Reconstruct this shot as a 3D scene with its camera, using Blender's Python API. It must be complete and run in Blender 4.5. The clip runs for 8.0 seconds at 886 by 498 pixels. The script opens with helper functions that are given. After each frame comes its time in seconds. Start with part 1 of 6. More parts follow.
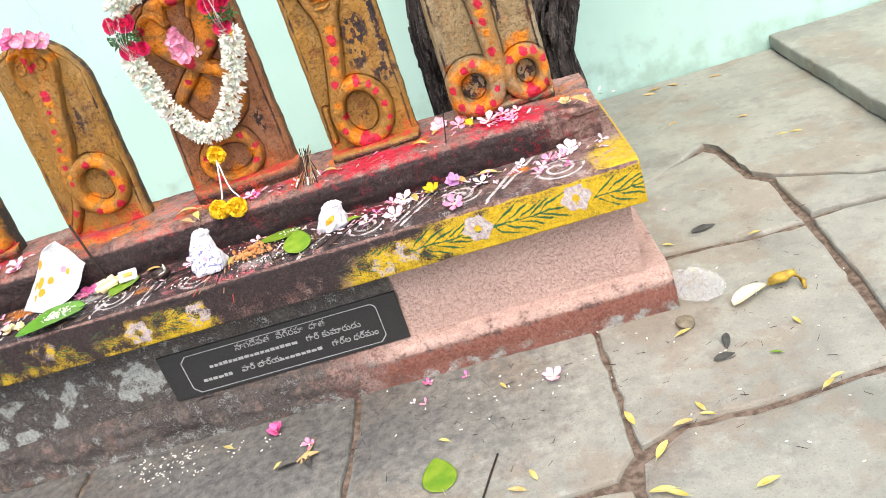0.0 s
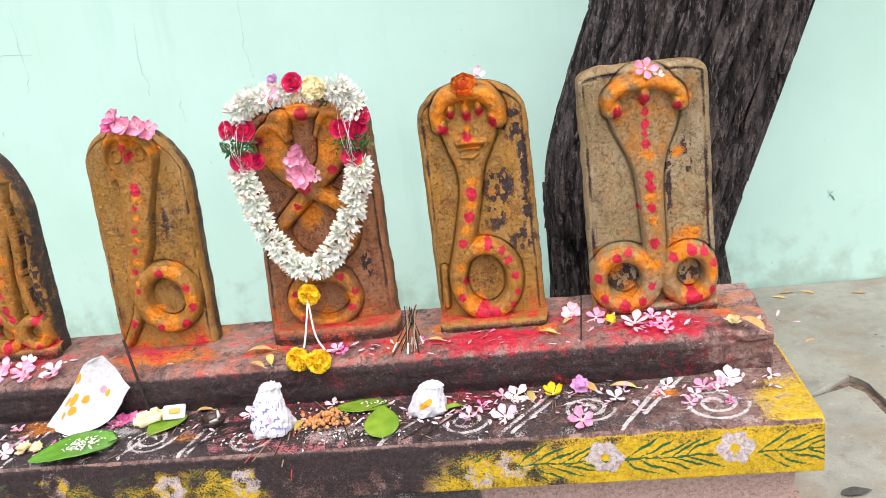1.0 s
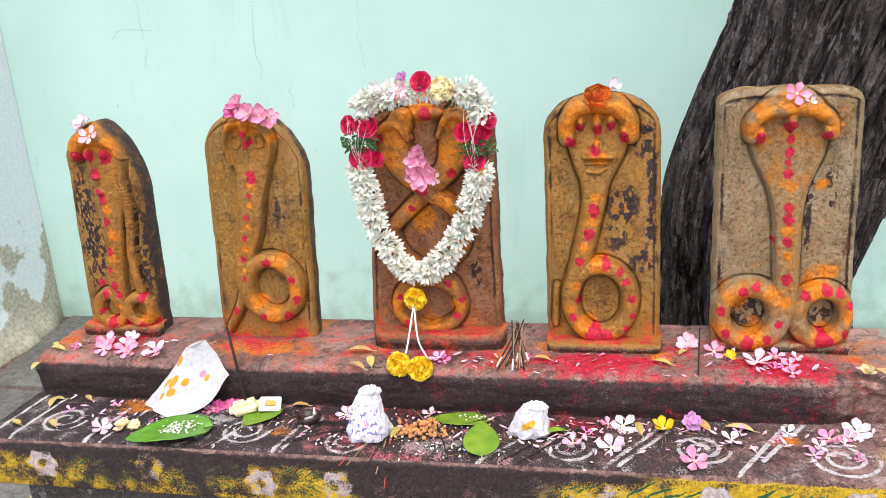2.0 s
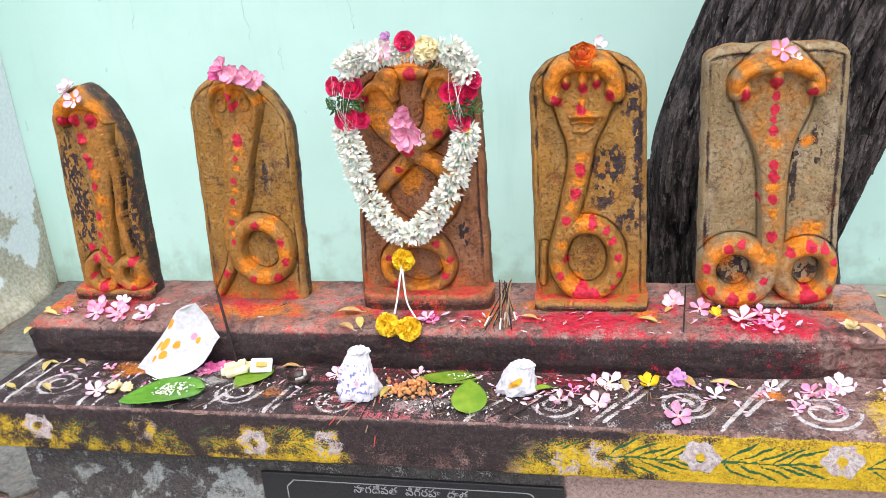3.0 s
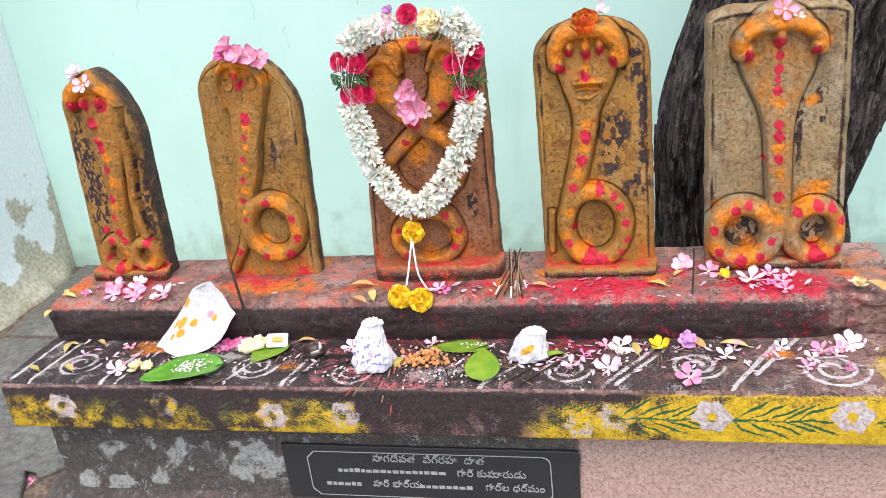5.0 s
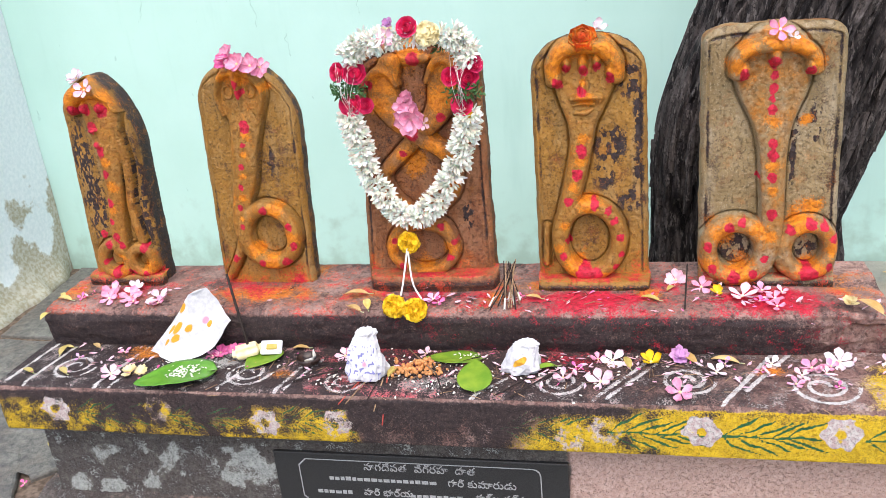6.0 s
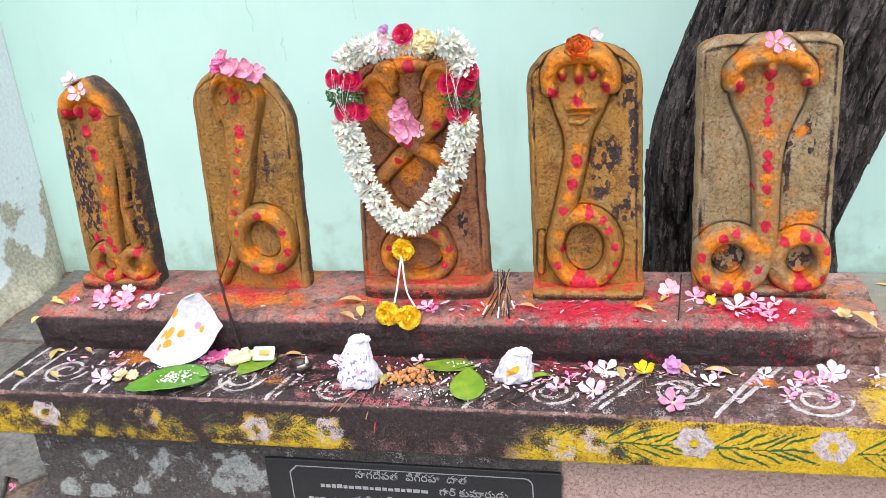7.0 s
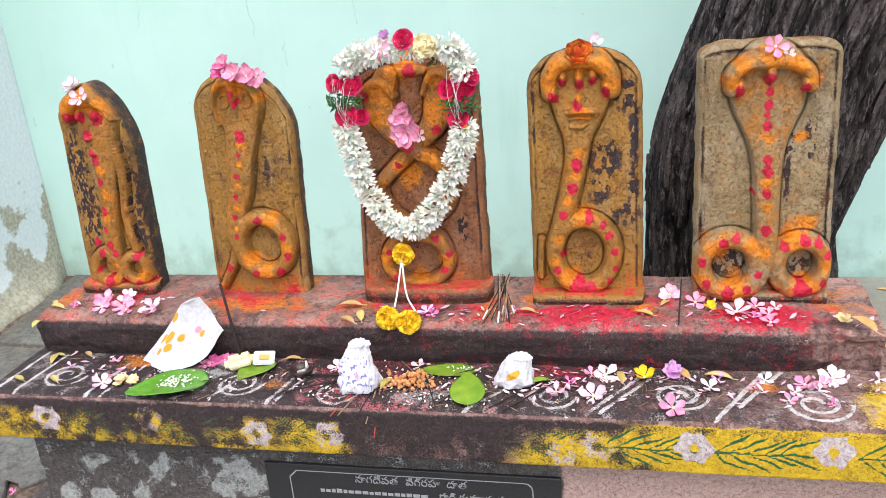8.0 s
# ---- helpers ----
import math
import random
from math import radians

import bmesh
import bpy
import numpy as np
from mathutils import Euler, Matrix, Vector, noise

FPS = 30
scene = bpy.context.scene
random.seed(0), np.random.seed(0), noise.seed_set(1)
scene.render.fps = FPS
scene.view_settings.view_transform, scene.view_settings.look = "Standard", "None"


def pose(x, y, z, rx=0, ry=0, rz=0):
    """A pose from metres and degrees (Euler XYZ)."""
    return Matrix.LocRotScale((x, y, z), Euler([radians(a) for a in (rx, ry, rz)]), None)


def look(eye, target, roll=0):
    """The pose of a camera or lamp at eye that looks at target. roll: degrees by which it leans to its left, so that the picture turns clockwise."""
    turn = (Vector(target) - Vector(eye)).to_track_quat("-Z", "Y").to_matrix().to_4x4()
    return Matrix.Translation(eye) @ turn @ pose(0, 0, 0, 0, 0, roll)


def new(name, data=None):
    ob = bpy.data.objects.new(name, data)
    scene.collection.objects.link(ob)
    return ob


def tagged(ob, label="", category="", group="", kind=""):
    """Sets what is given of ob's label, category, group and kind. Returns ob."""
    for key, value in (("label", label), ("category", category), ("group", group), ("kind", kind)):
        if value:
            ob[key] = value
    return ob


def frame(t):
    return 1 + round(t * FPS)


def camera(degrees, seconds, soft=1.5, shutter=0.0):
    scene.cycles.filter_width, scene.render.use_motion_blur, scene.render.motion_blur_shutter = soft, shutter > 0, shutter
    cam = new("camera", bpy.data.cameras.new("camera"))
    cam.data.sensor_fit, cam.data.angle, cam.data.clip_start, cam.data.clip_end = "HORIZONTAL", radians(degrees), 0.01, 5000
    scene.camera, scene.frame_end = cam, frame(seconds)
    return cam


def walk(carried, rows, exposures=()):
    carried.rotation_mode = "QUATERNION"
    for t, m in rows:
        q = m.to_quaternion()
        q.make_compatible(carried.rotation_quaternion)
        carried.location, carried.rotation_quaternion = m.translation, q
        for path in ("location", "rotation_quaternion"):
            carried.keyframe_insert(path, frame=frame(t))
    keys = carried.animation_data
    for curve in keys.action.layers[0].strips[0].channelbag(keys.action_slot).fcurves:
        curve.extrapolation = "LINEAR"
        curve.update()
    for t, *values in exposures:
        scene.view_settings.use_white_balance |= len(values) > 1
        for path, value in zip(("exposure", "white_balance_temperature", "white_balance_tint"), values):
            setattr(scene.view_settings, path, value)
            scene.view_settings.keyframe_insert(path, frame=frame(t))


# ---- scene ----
cam = camera(55.5, 8.0, soft=0.6)
PATH = [
    (0, (0.614, -1.978, 1.16), (0.425, -0.189, 0.286), -18.8),
    (0.2, (0.614, -1.895, 1.144), (0.489, -0.073, 0.329), -17.1),
    (0.5, (0.6, -1.763, 1.181), (0.476, 0.076, 0.405), -14.4),
    (0.7, (0.559, -1.709, 1.181), (0.403, 0.158, 0.478), -11.8),
    (1, (0.458, -1.619, 1.209), (0.211, 0.268, 0.594), -7.5),
    (1.2, (0.41, -1.588, 1.226), (0.076, 0.296, 0.646), -5.3),
    (1.5, (0.369, -1.575, 1.238), (-0.017, 0.295, 0.644), -3.9),
    (1.7, (0.371, -1.566, 1.228), (-0.049, 0.296, 0.633), -3.9),
    (3, (0.398, -1.568, 1.226), (-0.021, 0.26, 0.531), -4.7),
    (3.5, (0.409, -1.585, 1.231), (-0.016, 0.237, 0.523), -5.4),
    (4, (0.408, -1.588, 1.226), (-0.029, 0.221, 0.495), -6.4),
    (4.5, (0.407, -1.583, 1.222), (-0.042, 0.216, 0.472), -7.2),
    (6, (0.418, -1.591, 1.233), (-0.029, 0.216, 0.503), -5.8),
    (6.5, (0.421, -1.59, 1.234), (-0.015, 0.224, 0.513), -5.3),
    (7, (0.417, -1.587, 1.236), (-0.016, 0.228, 0.517), -5.0),
    (7.5, (0.419, -1.586, 1.236), (-0.015, 0.231, 0.521), -5.0),
    (8, (0.42, -1.587, 1.236), (-0.017, 0.232, 0.527), -5.0),
]
walk(cam, [(t, look(eye, target, roll)) for t, eye, target, roll in PATH],
     exposures=[(0, 1.08, 6950, 9), (0.5, 0.93, 6900, 9), (1.0, 0.86, 6850, 11), (1.5, 0.73, 6800, 12), (3.0, 0.83, 6550, 10), (4.5, 0.86, 6550, 10), (6.5, 0.83, 6550, 10), (8.0, 0.81, 6550, 10)])

# ---------------------------------------------------------------- light
world = bpy.data.worlds.new("overcast_sky")
scene.world = world
world.use_nodes = True
_n = world.node_tree.nodes
_sky = _n.new("ShaderNodeTexSky")
_sky.sky_type = "NISHITA"
_sky.sun_disc = False
_sky.sun_elevation = radians(62)
_sky.sun_rotation = radians(168)
_sky.dust_density = 3.0
_n["Background"].inputs["Strength"].default_value = 0.165
world.node_tree.links.new(_sky.outputs["Color"], _n["Background"].inputs["Color"])
_sun = bpy.data.lights.new("sun", "SUN")
_sun.energy, _sun.angle, _sun.color = 1.15, radians(60), (1.0, 0.965, 0.93)
sun = new("sun", _sun)
sun.matrix_basis = look((0, 0, 0), (-0.10, 0.46, -0.86))


# ---------------------------------------------------------------- numeric noise
def _hash(i, j, k, seed):
    n = (i * 374761393 + j * 668265263 + k * 2147483647 + seed * 1274126177) & 0xFFFFFFFF
    n = ((n ^ (n >> 13)) * 1274126177) & 0xFFFFFFFF
    return ((n ^ (n >> 16)) & 0xFFFF) / 65535.0


def vnoise(x, y, z=0.0, seed=0):
    x, y, z = np.broadcast_arrays(np.asarray(x, float), np.asarray(y, float), np.asarray(z, float))
    i, j, k = (np.floor(a).astype(np.int64) for a in (x, y, z))
    u, v, w = x - i, y - j, z - k
    u, v, w = (a * a * (3 - 2 * a) for a in (u, v, w))
    out = 0.0
    for a in (0, 1):
        for b in (0, 1):
            for c in (0, 1):
                out = out + _hash(i + a, j + b, k + c, seed) * (u if a else 1 - u) * (v if b else 1 - v) * (w if c else 1 - w)
    return out


def fbm(x, y, z=0.0, seed=0, octaves=4):
    total, amp, f = 0.0, 0.5, 1.0
    for o in range(octaves):
        total = total + amp * vnoise(np.asarray(x) * f, np.asarray(y) * f, np.asarray(z) * f, seed + o)
        amp, f = amp * 0.5, f * 2.03
    return total / (1 - 0.5 ** octaves)


def sstep(a, b, x):
    t = np.clip((x - a) / (b - a), 0, 1)
    return t * t * (3 - 2 * t)


# ---------------------------------------------------------------- mesh helpers
def grid_faces(n, m, wrap=False, base=0):
    i, j = np.meshgrid(np.arange(n - 1), np.arange(m if wrap else m - 1), indexing="ij")
    k = (j + 1) % m
    return np.stack([i * m + j, i * m + k, (i + 1) * m + k, (i + 1) * m + j], -1).reshape(-1, 4) + base


def make_mesh(name, verts, faces, attrs=None, smooth=True):
    me = bpy.data.meshes.new(name)
    me.from_pydata(np.asarray(verts).reshape(-1, 3).tolist(), [], [list(map(int, f)) for f in faces])
    for key, value in (attrs or {}).items():
        a = me.attributes.new(key, "FLOAT", "POINT")
        a.data.foreach_set("value", np.asarray(value, np.float32).ravel())
    if smooth:
        me.polygons.foreach_set("use_smooth", [True] * len(me.polygons))
    me.update()
    return me


def dress(ob, material, parent=None, m=None, label=""):
    if material and not ob.data.materials:
        ob.data.materials.append(material)
    if parent:
        ob.parent = parent
    if m is not None:
        ob.matrix_basis = m
    if label:
        tagged(ob, label)
    return ob


def part(name, bm, material, parent, label=""):
    me = bpy.data.meshes.new(name)
    bm.normal_update()
    bm.to_mesh(me)
    bm.free()
    return dress(new(name, me), material, parent, None, label)


def piece(name, me, parent, m):
    ob = new(name, me)
    ob.parent = parent
    ob.matrix_basis = m
    return ob


def empty(name, m, label, category, group="", kind=""):
    return tagged(new(name), label, category, group, kind) if m is None else tagged(dress(new(name), None, None, m), label, category, group, kind)


def box_bm(x0, y0, z0, x1, y1, z1, bevel=0.004, segs=2):
    bm = bmesh.new()
    bmesh.ops.create_cube(bm, size=1)
    for v in bm.verts:
        v.co = ((x0 + x1) / 2 + v.co.x * (x1 - x0), (y0 + y1) / 2 + v.co.y * (y1 - y0), (z0 + z1) / 2 + v.co.z * (z1 - z0))
    if bevel:
        bmesh.ops.bevel(bm, geom=bm.edges[:], offset=bevel, segments=segs, affect="EDGES")
    return bm


def tube_mesh(name, pts, radii, sides=6):
    """A tapered tube through the points."""
    pts = [Vector(p) for p in pts]
    verts, n = [], len(pts)
    for i, p in enumerate(pts):
        d = (pts[min(i + 1, n - 1)] - pts[max(i - 1, 0)]).normalized()
        a = d.orthogonal().normalized()
        b = d.cross(a)
        for k in range(sides):
            t = 2 * math.pi * k / sides
            verts.append(p + (a * math.cos(t) + b * math.sin(t)) * radii[i])
    faces = [tuple(f) for f in grid_faces(n, sides, wrap=True)]
    faces += [tuple(range(sides))[::-1], tuple(range((n - 1) * sides, n * sides))]
    return make_mesh(name, [tuple(v) for v in verts], faces)


def spline(pts, n=40):
    """Catmull-Rom through rows of any width."""
    p = np.array(pts, float)
    p = np.vstack([2 * p[0] - p[1], p, 2 * p[-1] - p[-2]])
    out = []
    for u in np.linspace(0, len(p) - 3 - 1e-6, n):
        i = int(u)
        t = u - i
        a, b, c, d = p[i:i + 4]
        out.append(0.5 * (2 * b + (c - a) * t + (2 * a - 5 * b + 4 * c - d) * t * t + (3 * b - a - 3 * c + d) * t ** 3))
    return np.array(out)


# ---------------------------------------------------------------- materials
class Nodes:
    """Small wrapper for building node trees."""

    def __init__(self, name):
        self.mat = bpy.data.materials.new(name)
        self.mat.use_nodes = True
        self.t = self.mat.node_tree
        self.b = self.t.nodes["Principled BSDF"]
        self.pos = self.t.nodes.new("ShaderNodeNewGeometry").outputs["Position"]

    def put(self, socket, value):
        if isinstance(value, bpy.types.NodeSocket):
            self.t.links.new(value, socket)
        elif isinstance(value, (tuple, list)) and len(value) == 3 and socket.type == "RGBA":
            socket.default_value = (*value, 1)
        else:
            socket.default_value = value

    def math(self, op, a, b=0.0, c=0.0, clamp=False):
        n = self.t.nodes.new("ShaderNodeMath")
        n.operation, n.use_clamp = op, clamp
        for s, v in zip(n.inputs, (a, b, c)):
            self.put(s, v)
        return n.outputs[0]

    def noise(self, scale, detail=4.0, rough=0.55, stretch=None, vec=None, off=0.0):
        v = vec or self.pos
        if stretch or off:
            m = self.t.nodes.new("ShaderNodeMapping")
            m.inputs["Scale"].default_value = stretch or (1, 1, 1)
            m.inputs["Location"].default_value = (off, off * 1.7, off * 0.6)
            self.put(m.inputs["Vector"], v)
            v = m.outputs[0]
        n = self.t.nodes.new("ShaderNodeTexNoise")
        n.inputs["Scale"].default_value, n.inputs["Detail"].default_value, n.inputs["Roughness"].default_value = scale, detail, rough
        self.put(n.inputs["Vector"], v)
        return n.outputs["Fac"]

    def ramp(self, x, lo, hi):
        n = self.t.nodes.new("ShaderNodeMapRange")
        n.interpolation_type = "SMOOTHSTEP"
        self.put(n.inputs["Value"], x)
        n.inputs["From Min"].default_value, n.inputs["From Max"].default_value = lo, hi
        return n.outputs[0]

    def mix(self, f, a, b):
        n = self.t.nodes.new("ShaderNodeMix")
        n.data_type = "RGBA"
        self.put(n.inputs[0], f)
        self.put(n.inputs[6], a)
        self.put(n.inputs[7], b)
        return n.outputs[2]

    def attr(self, name):
        n = self.t.nodes.new("ShaderNodeAttribute")
        n.attribute_name = name
        return n.outputs["Fac"]

    def worn(self, a, noise, amp=0.9, sharp=3.0, at=0.45):
        """A coat of density a, broken up by the noise."""
        x = self.math("MULTIPLY_ADD", self.math("SUBTRACT", noise, 0.5), amp, a)
        f = self.math("MULTIPLY_ADD", self.math("SUBTRACT", x, at), sharp, 0.5, clamp=True)
        return self.math("MULTIPLY", f, self.math("MULTIPLY", a, 6.0, clamp=True))

    def bump(self, height, strength=0.3, dist=0.002):
        n = self.t.nodes.new("ShaderNodeBump")
        n.inputs["Strength"].default_value, n.inputs["Distance"].default_value = strength, dist
        self.put(n.inputs["Height"], height)
        self.put(self.b.inputs["Normal"], n.outputs[0])

    def done(self, color, rough=0.8, spec=0.3):
        self.put(self.b.inputs["Base Color"], color)
        self.put(self.b.inputs["Roughness"], rough)
        self.b.inputs["Specular IOR Level"].default_value = spec
        return self.mat


TURMERIC, KUMKUM, CHALK, SOOT = (0.80, 0.27, 0.012), (0.68, 0.016, 0.055), (0.68, 0.66, 0.64), (0.024, 0.016, 0.017)
YELLOW, GREEN = (0.72, 0.48, 0.02), (0.02, 0.13, 0.045)


def powdered_stone(name, low, high, pale, grain=90.0, rough=0.75, pits=0.5, mottle=1.0):
    """Stone with coats of soot, paint, chalk, turmeric and vermilion."""
    n = Nodes(name)
    big, fine, mid = n.noise(7, 5), n.noise(grain, 5, 0.65), n.noise(28, 5, 0.6, off=3.0)
    c = n.mix(n.ramp(big, 0.3, 0.7), low, high)
    c = n.mix(n.math("MULTIPLY", n.ramp(n.noise(20, 6, 0.65, stretch=(1.0, 1.0, 0.45), off=3.0), 0.50, 0.60), 0.8 * mottle), c, pale)
    c = n.mix(n.math("MULTIPLY", n.ramp(n.noise(15, 7, 0.72, stretch=(1.0, 1.0, 0.4), off=11.0), 0.51, 0.58), 0.8 * mottle), c, (low[0] * 0.40, low[1] * 0.42, low[2] * 0.45))
    c = n.mix(n.math("MULTIPLY", n.ramp(fine, 0.50, 0.64), 0.7 * mottle), c, (low[0] * 0.3, low[1] * 0.3, low[2] * 0.35))
    c = n.mix(n.math("MULTIPLY", n.ramp(n.noise(11, 4, 0.6, stretch=(3.0, 3.0, 0.5), off=31.0), 0.48, 0.66), 0.45), c, pale)
    speck = n.noise(330, 3, 0.6, off=9.0)
    c = n.mix(n.math("MULTIPLY", n.ramp(speck, 0.56, 0.66), 0.5), c, (pale[0] * 1.3, pale[1] * 1.3, pale[2] * 1.3))
    pit = n.noise(150, 4, 0.75, off=17.0)
    c = n.mix(n.math("MULTIPLY", n.ramp(pit, 0.575, 0.63), pits), c, (0.03, 0.022, 0.018))
    wornn = n.math("ADD", n.math("MULTIPLY", mid, 0.5), n.math("MULTIPLY", fine, 0.5))
    coarse = n.math("ADD", n.math("MULTIPLY", speck, 0.45), n.math("MULTIPLY", mid, 0.55))
    for key, col, col2, amp, sharp in (
        ("ochre", (0.44, 0.185, 0.028), (0.32, 0.13, 0.022), 1.8, 2.2),
        ("salmon", (0.60, 0.42, 0.365), (0.48, 0.31, 0.255), 2.0, 4.0),
        ("redox", (0.21, 0.068, 0.048), (0.29, 0.125, 0.09), 2.6, 4.0),
        ("yellow", YELLOW, (0.58, 0.36, 0.012), 2.8, 4.0),
        ("green", (0.018, 0.10, 0.04), (0.02, 0.13, 0.045), 2.2, 4.0),
        ("flower", (0.66, 0.62, 0.6), (0.50, 0.36, 0.36), 3.2, 4.0),
        ("cement", (0.165, 0.150, 0.132), (0.095, 0.084, 0.075), 2.0, 3.0),
        ("soot", SOOT, (0.050, 0.032, 0.031), 2.8, 2.8),
        ("lime", (0.44, 0.45, 0.42), (0.30, 0.31, 0.29), 4.0, 4.0),
        ("chalk", CHALK, (0.5, 0.48, 0.47), 4.0, 4.0),
        ("turm", TURMERIC, (0.56, 0.16, 0.012), 3.4, 2.4),
        ("kum", KUMKUM, (0.42, 0.012, 0.03), 3.0, 3.0),
    ):
        f = n.worn(n.attr(key), coarse if key in ("turm", "kum", "chalk", "soot", "lime", "yellow") else wornn, amp, sharp)
        c = n.mix(f, c, n.mix(n.ramp(fine, 0.35, 0.65), col, col2))
    c = n.mix(n.math("MULTIPLY", n.ramp(n.noise(210, 4, 0.75, off=27.0), 0.59, 0.64), pits * (0.25 + 0.55 * mottle)), c, (0.028, 0.02, 0.017))
    grit = n.noise(480, 3, 0.6, off=41.0)
    c = n.mix(n.math("MULTIPLY", n.ramp(grit, 0.57, 0.66), 0.22 * mottle), c, (0.34, 0.255, 0.24))
    c = n.mix(n.math("MULTIPLY", n.ramp(grit, 0.43, 0.35), 0.45 * mottle), c, (0.016, 0.011, 0.011))
    n.bump(n.math("SUBTRACT", n.math("ADD", n.math("MULTIPLY", fine, 0.6), n.math("MULTIPLY", speck, 0.4)), n.math("MULTIPLY", n.ramp(pit, 0.55, 0.62), pits)), 0.9, 0.0035)
    return n.done(c, n.math("MULTIPLY_ADD", mid, -0.25, rough + 0.12), 0.35)


def plain(name, a, b, scale=60.0, rough=0.7, spec=0.3, bump=0.2, island=0.0, sss=0.0):
    """A two-tone surface with grain, varied from piece to piece."""
    n = Nodes(name)
    f = n.noise(scale, 5)
    c = n.mix(n.ramp(f, 0.3, 0.7), a, b)
    if island:
        info = n.t.nodes.new("ShaderNodeObjectInfo").outputs["Random"]
        isl = n.t.nodes.new("ShaderNodeNewGeometry").outputs["Random Per Island"]
        v = n.math("MULTIPLY_ADD", n.math("FRACT", n.math("ADD", info, isl)), island, 1 - island * 0.5)
        h = n.t.nodes.new("ShaderNodeHueSaturation")
        n.put(h.inputs["Color"], c)
        n.put(h.inputs["Value"], v)
        c = h.outputs[0]
    if bump:
        n.bump(f, bump, 0.002)
    if sss:
        n.b.inputs["Subsurface Weight"].default_value = sss
        n.b.inputs["Subsurface Radius"].default_value = (0.01, 0.005, 0.004)
    return n.done(c, rough, spec)


M_STELE = powdered_stone("ochre_stone", (0.265, 0.128, 0.024), (0.42, 0.205, 0.034), (0.38, 0.245, 0.105), 110.0, 0.55, 0.5, 0.26)
M_STELE_GREY = powdered_stone("grey_ochre_stone", (0.245, 0.168, 0.074), (0.34, 0.242, 0.12), (0.42, 0.35, 0.25), 110.0, 0.58, 0.42, 0.24)
M_STELE_RED = powdered_stone("reddish_stone", (0.235, 0.085, 0.036), (0.36, 0.14, 0.05), (0.37, 0.19, 0.10), 110.0, 0.55, 0.5, 0.42)
M_PLATFORM = powdered_stone("platform_stone", (0.165, 0.088, 0.076), (0.26, 0.145, 0.122), (0.36, 0.235, 0.20), 120.0, 0.75, 0.5)

n = Nodes("mint_wall_paint")
_f, _d = n.noise(3.0, 6), n.noise(60, 4)
_streak = n.noise(9.0, 4, 0.6, stretch=(1.0, 1.0, 0.12))
_c = n.mix(n.ramp(_f, 0.3, 0.7), (0.505, 0.745, 0.655), (0.545, 0.785, 0.70))
_c = n.mix(n.math("MULTIPLY", n.ramp(_streak, 0.56, 0.72), 0.22), _c, (0.36, 0.60, 0.52))
_sep = n.t.nodes.new("ShaderNodeSeparateXYZ")
n.put(_sep.inputs[0], n.pos)
_low = n.math("MULTIPLY_ADD", _sep.outputs["Z"], -1.4, n.math("MULTIPLY_ADD", n.noise(12, 5), 1.3, -0.1))
_c = n.mix(n.math("MULTIPLY", n.ramp(_low, 0.25, 0.75), 0.45), _c, (0.24, 0.33, 0.24))
_spot = n.ramp(n.noise(24, 3, 0.5, stretch=(1.4, 1, 0.7), off=5.0), 0.73, 0.78)
_c = n.mix(n.math("MULTIPLY", _spot, 0.35), _c, (0.20, 0.40, 0.34))
n.bump(n.math("ADD", n.math("MULTIPLY", _d, 0.4), _f), 0.25, 0.004)
M_WALL = n.done(_c, 0.7, 0.3)

n = Nodes("peeling_whitewash")
_f, _g = n.noise(3.5, 6, 0.6), n.noise(70, 5)
_sep = n.t.nodes.new("ShaderNodeSeparateXYZ")
n.put(_sep.inputs[0], n.pos)
_c = n.mix(n.ramp(_g, 0.3, 0.7), (0.70, 0.76, 0.77), (0.80, 0.84, 0.84))
_bare = n.math("MULTIPLY_ADD", _sep.outputs["Z"], -1.0, n.math("MULTIPLY_ADD", _f, 1.3, -0.02))
_c = n.mix(n.ramp(_bare, 0.36, 0.42), _c, n.mix(n.ramp(_g, 0.35, 0.65), (0.38, 0.34, 0.24), (0.52, 0.50, 0.42)))
_c = n.mix(n.math("MULTIPLY", n.ramp(_bare, 0.62, 0.9), 0.5), _c, (0.13, 0.15, 0.10))
n.bump(_g, 0.4, 0.004)
M_WHITEWASH = n.done(_c, 0.85, 0.2)

n = Nodes("bark")
_r = n.noise(38, 6, 0.65, stretch=(1.0, 1.0, 0.14))
_g = n.noise(120, 5, 0.7)
_r2 = n.noise(95, 5, 0.7, stretch=(1.0, 1.0, 0.22), off=4.0)
_c = n.mix(n.ramp(_r, 0.40, 0.62), (0.014, 0.011, 0.011), (0.115, 0.095, 0.088))
_c = n.mix(n.math("MULTIPLY", n.ramp(_r2, 0.53, 0.62), 0.75), _c, (0.215, 0.185, 0.172))
_c = n.mix(n.math("MULTIPLY", n.ramp(_g, 0.52, 0.62), 0.6), _c, (0.010, 0.008, 0.008))
n.bump(n.math("ADD", n.math("ADD", _r, _r2), n.math("MULTIPLY", _g, 0.5)), 1.0, 0.012)
M_BARK = n.done(_c, 0.85, 0.25)

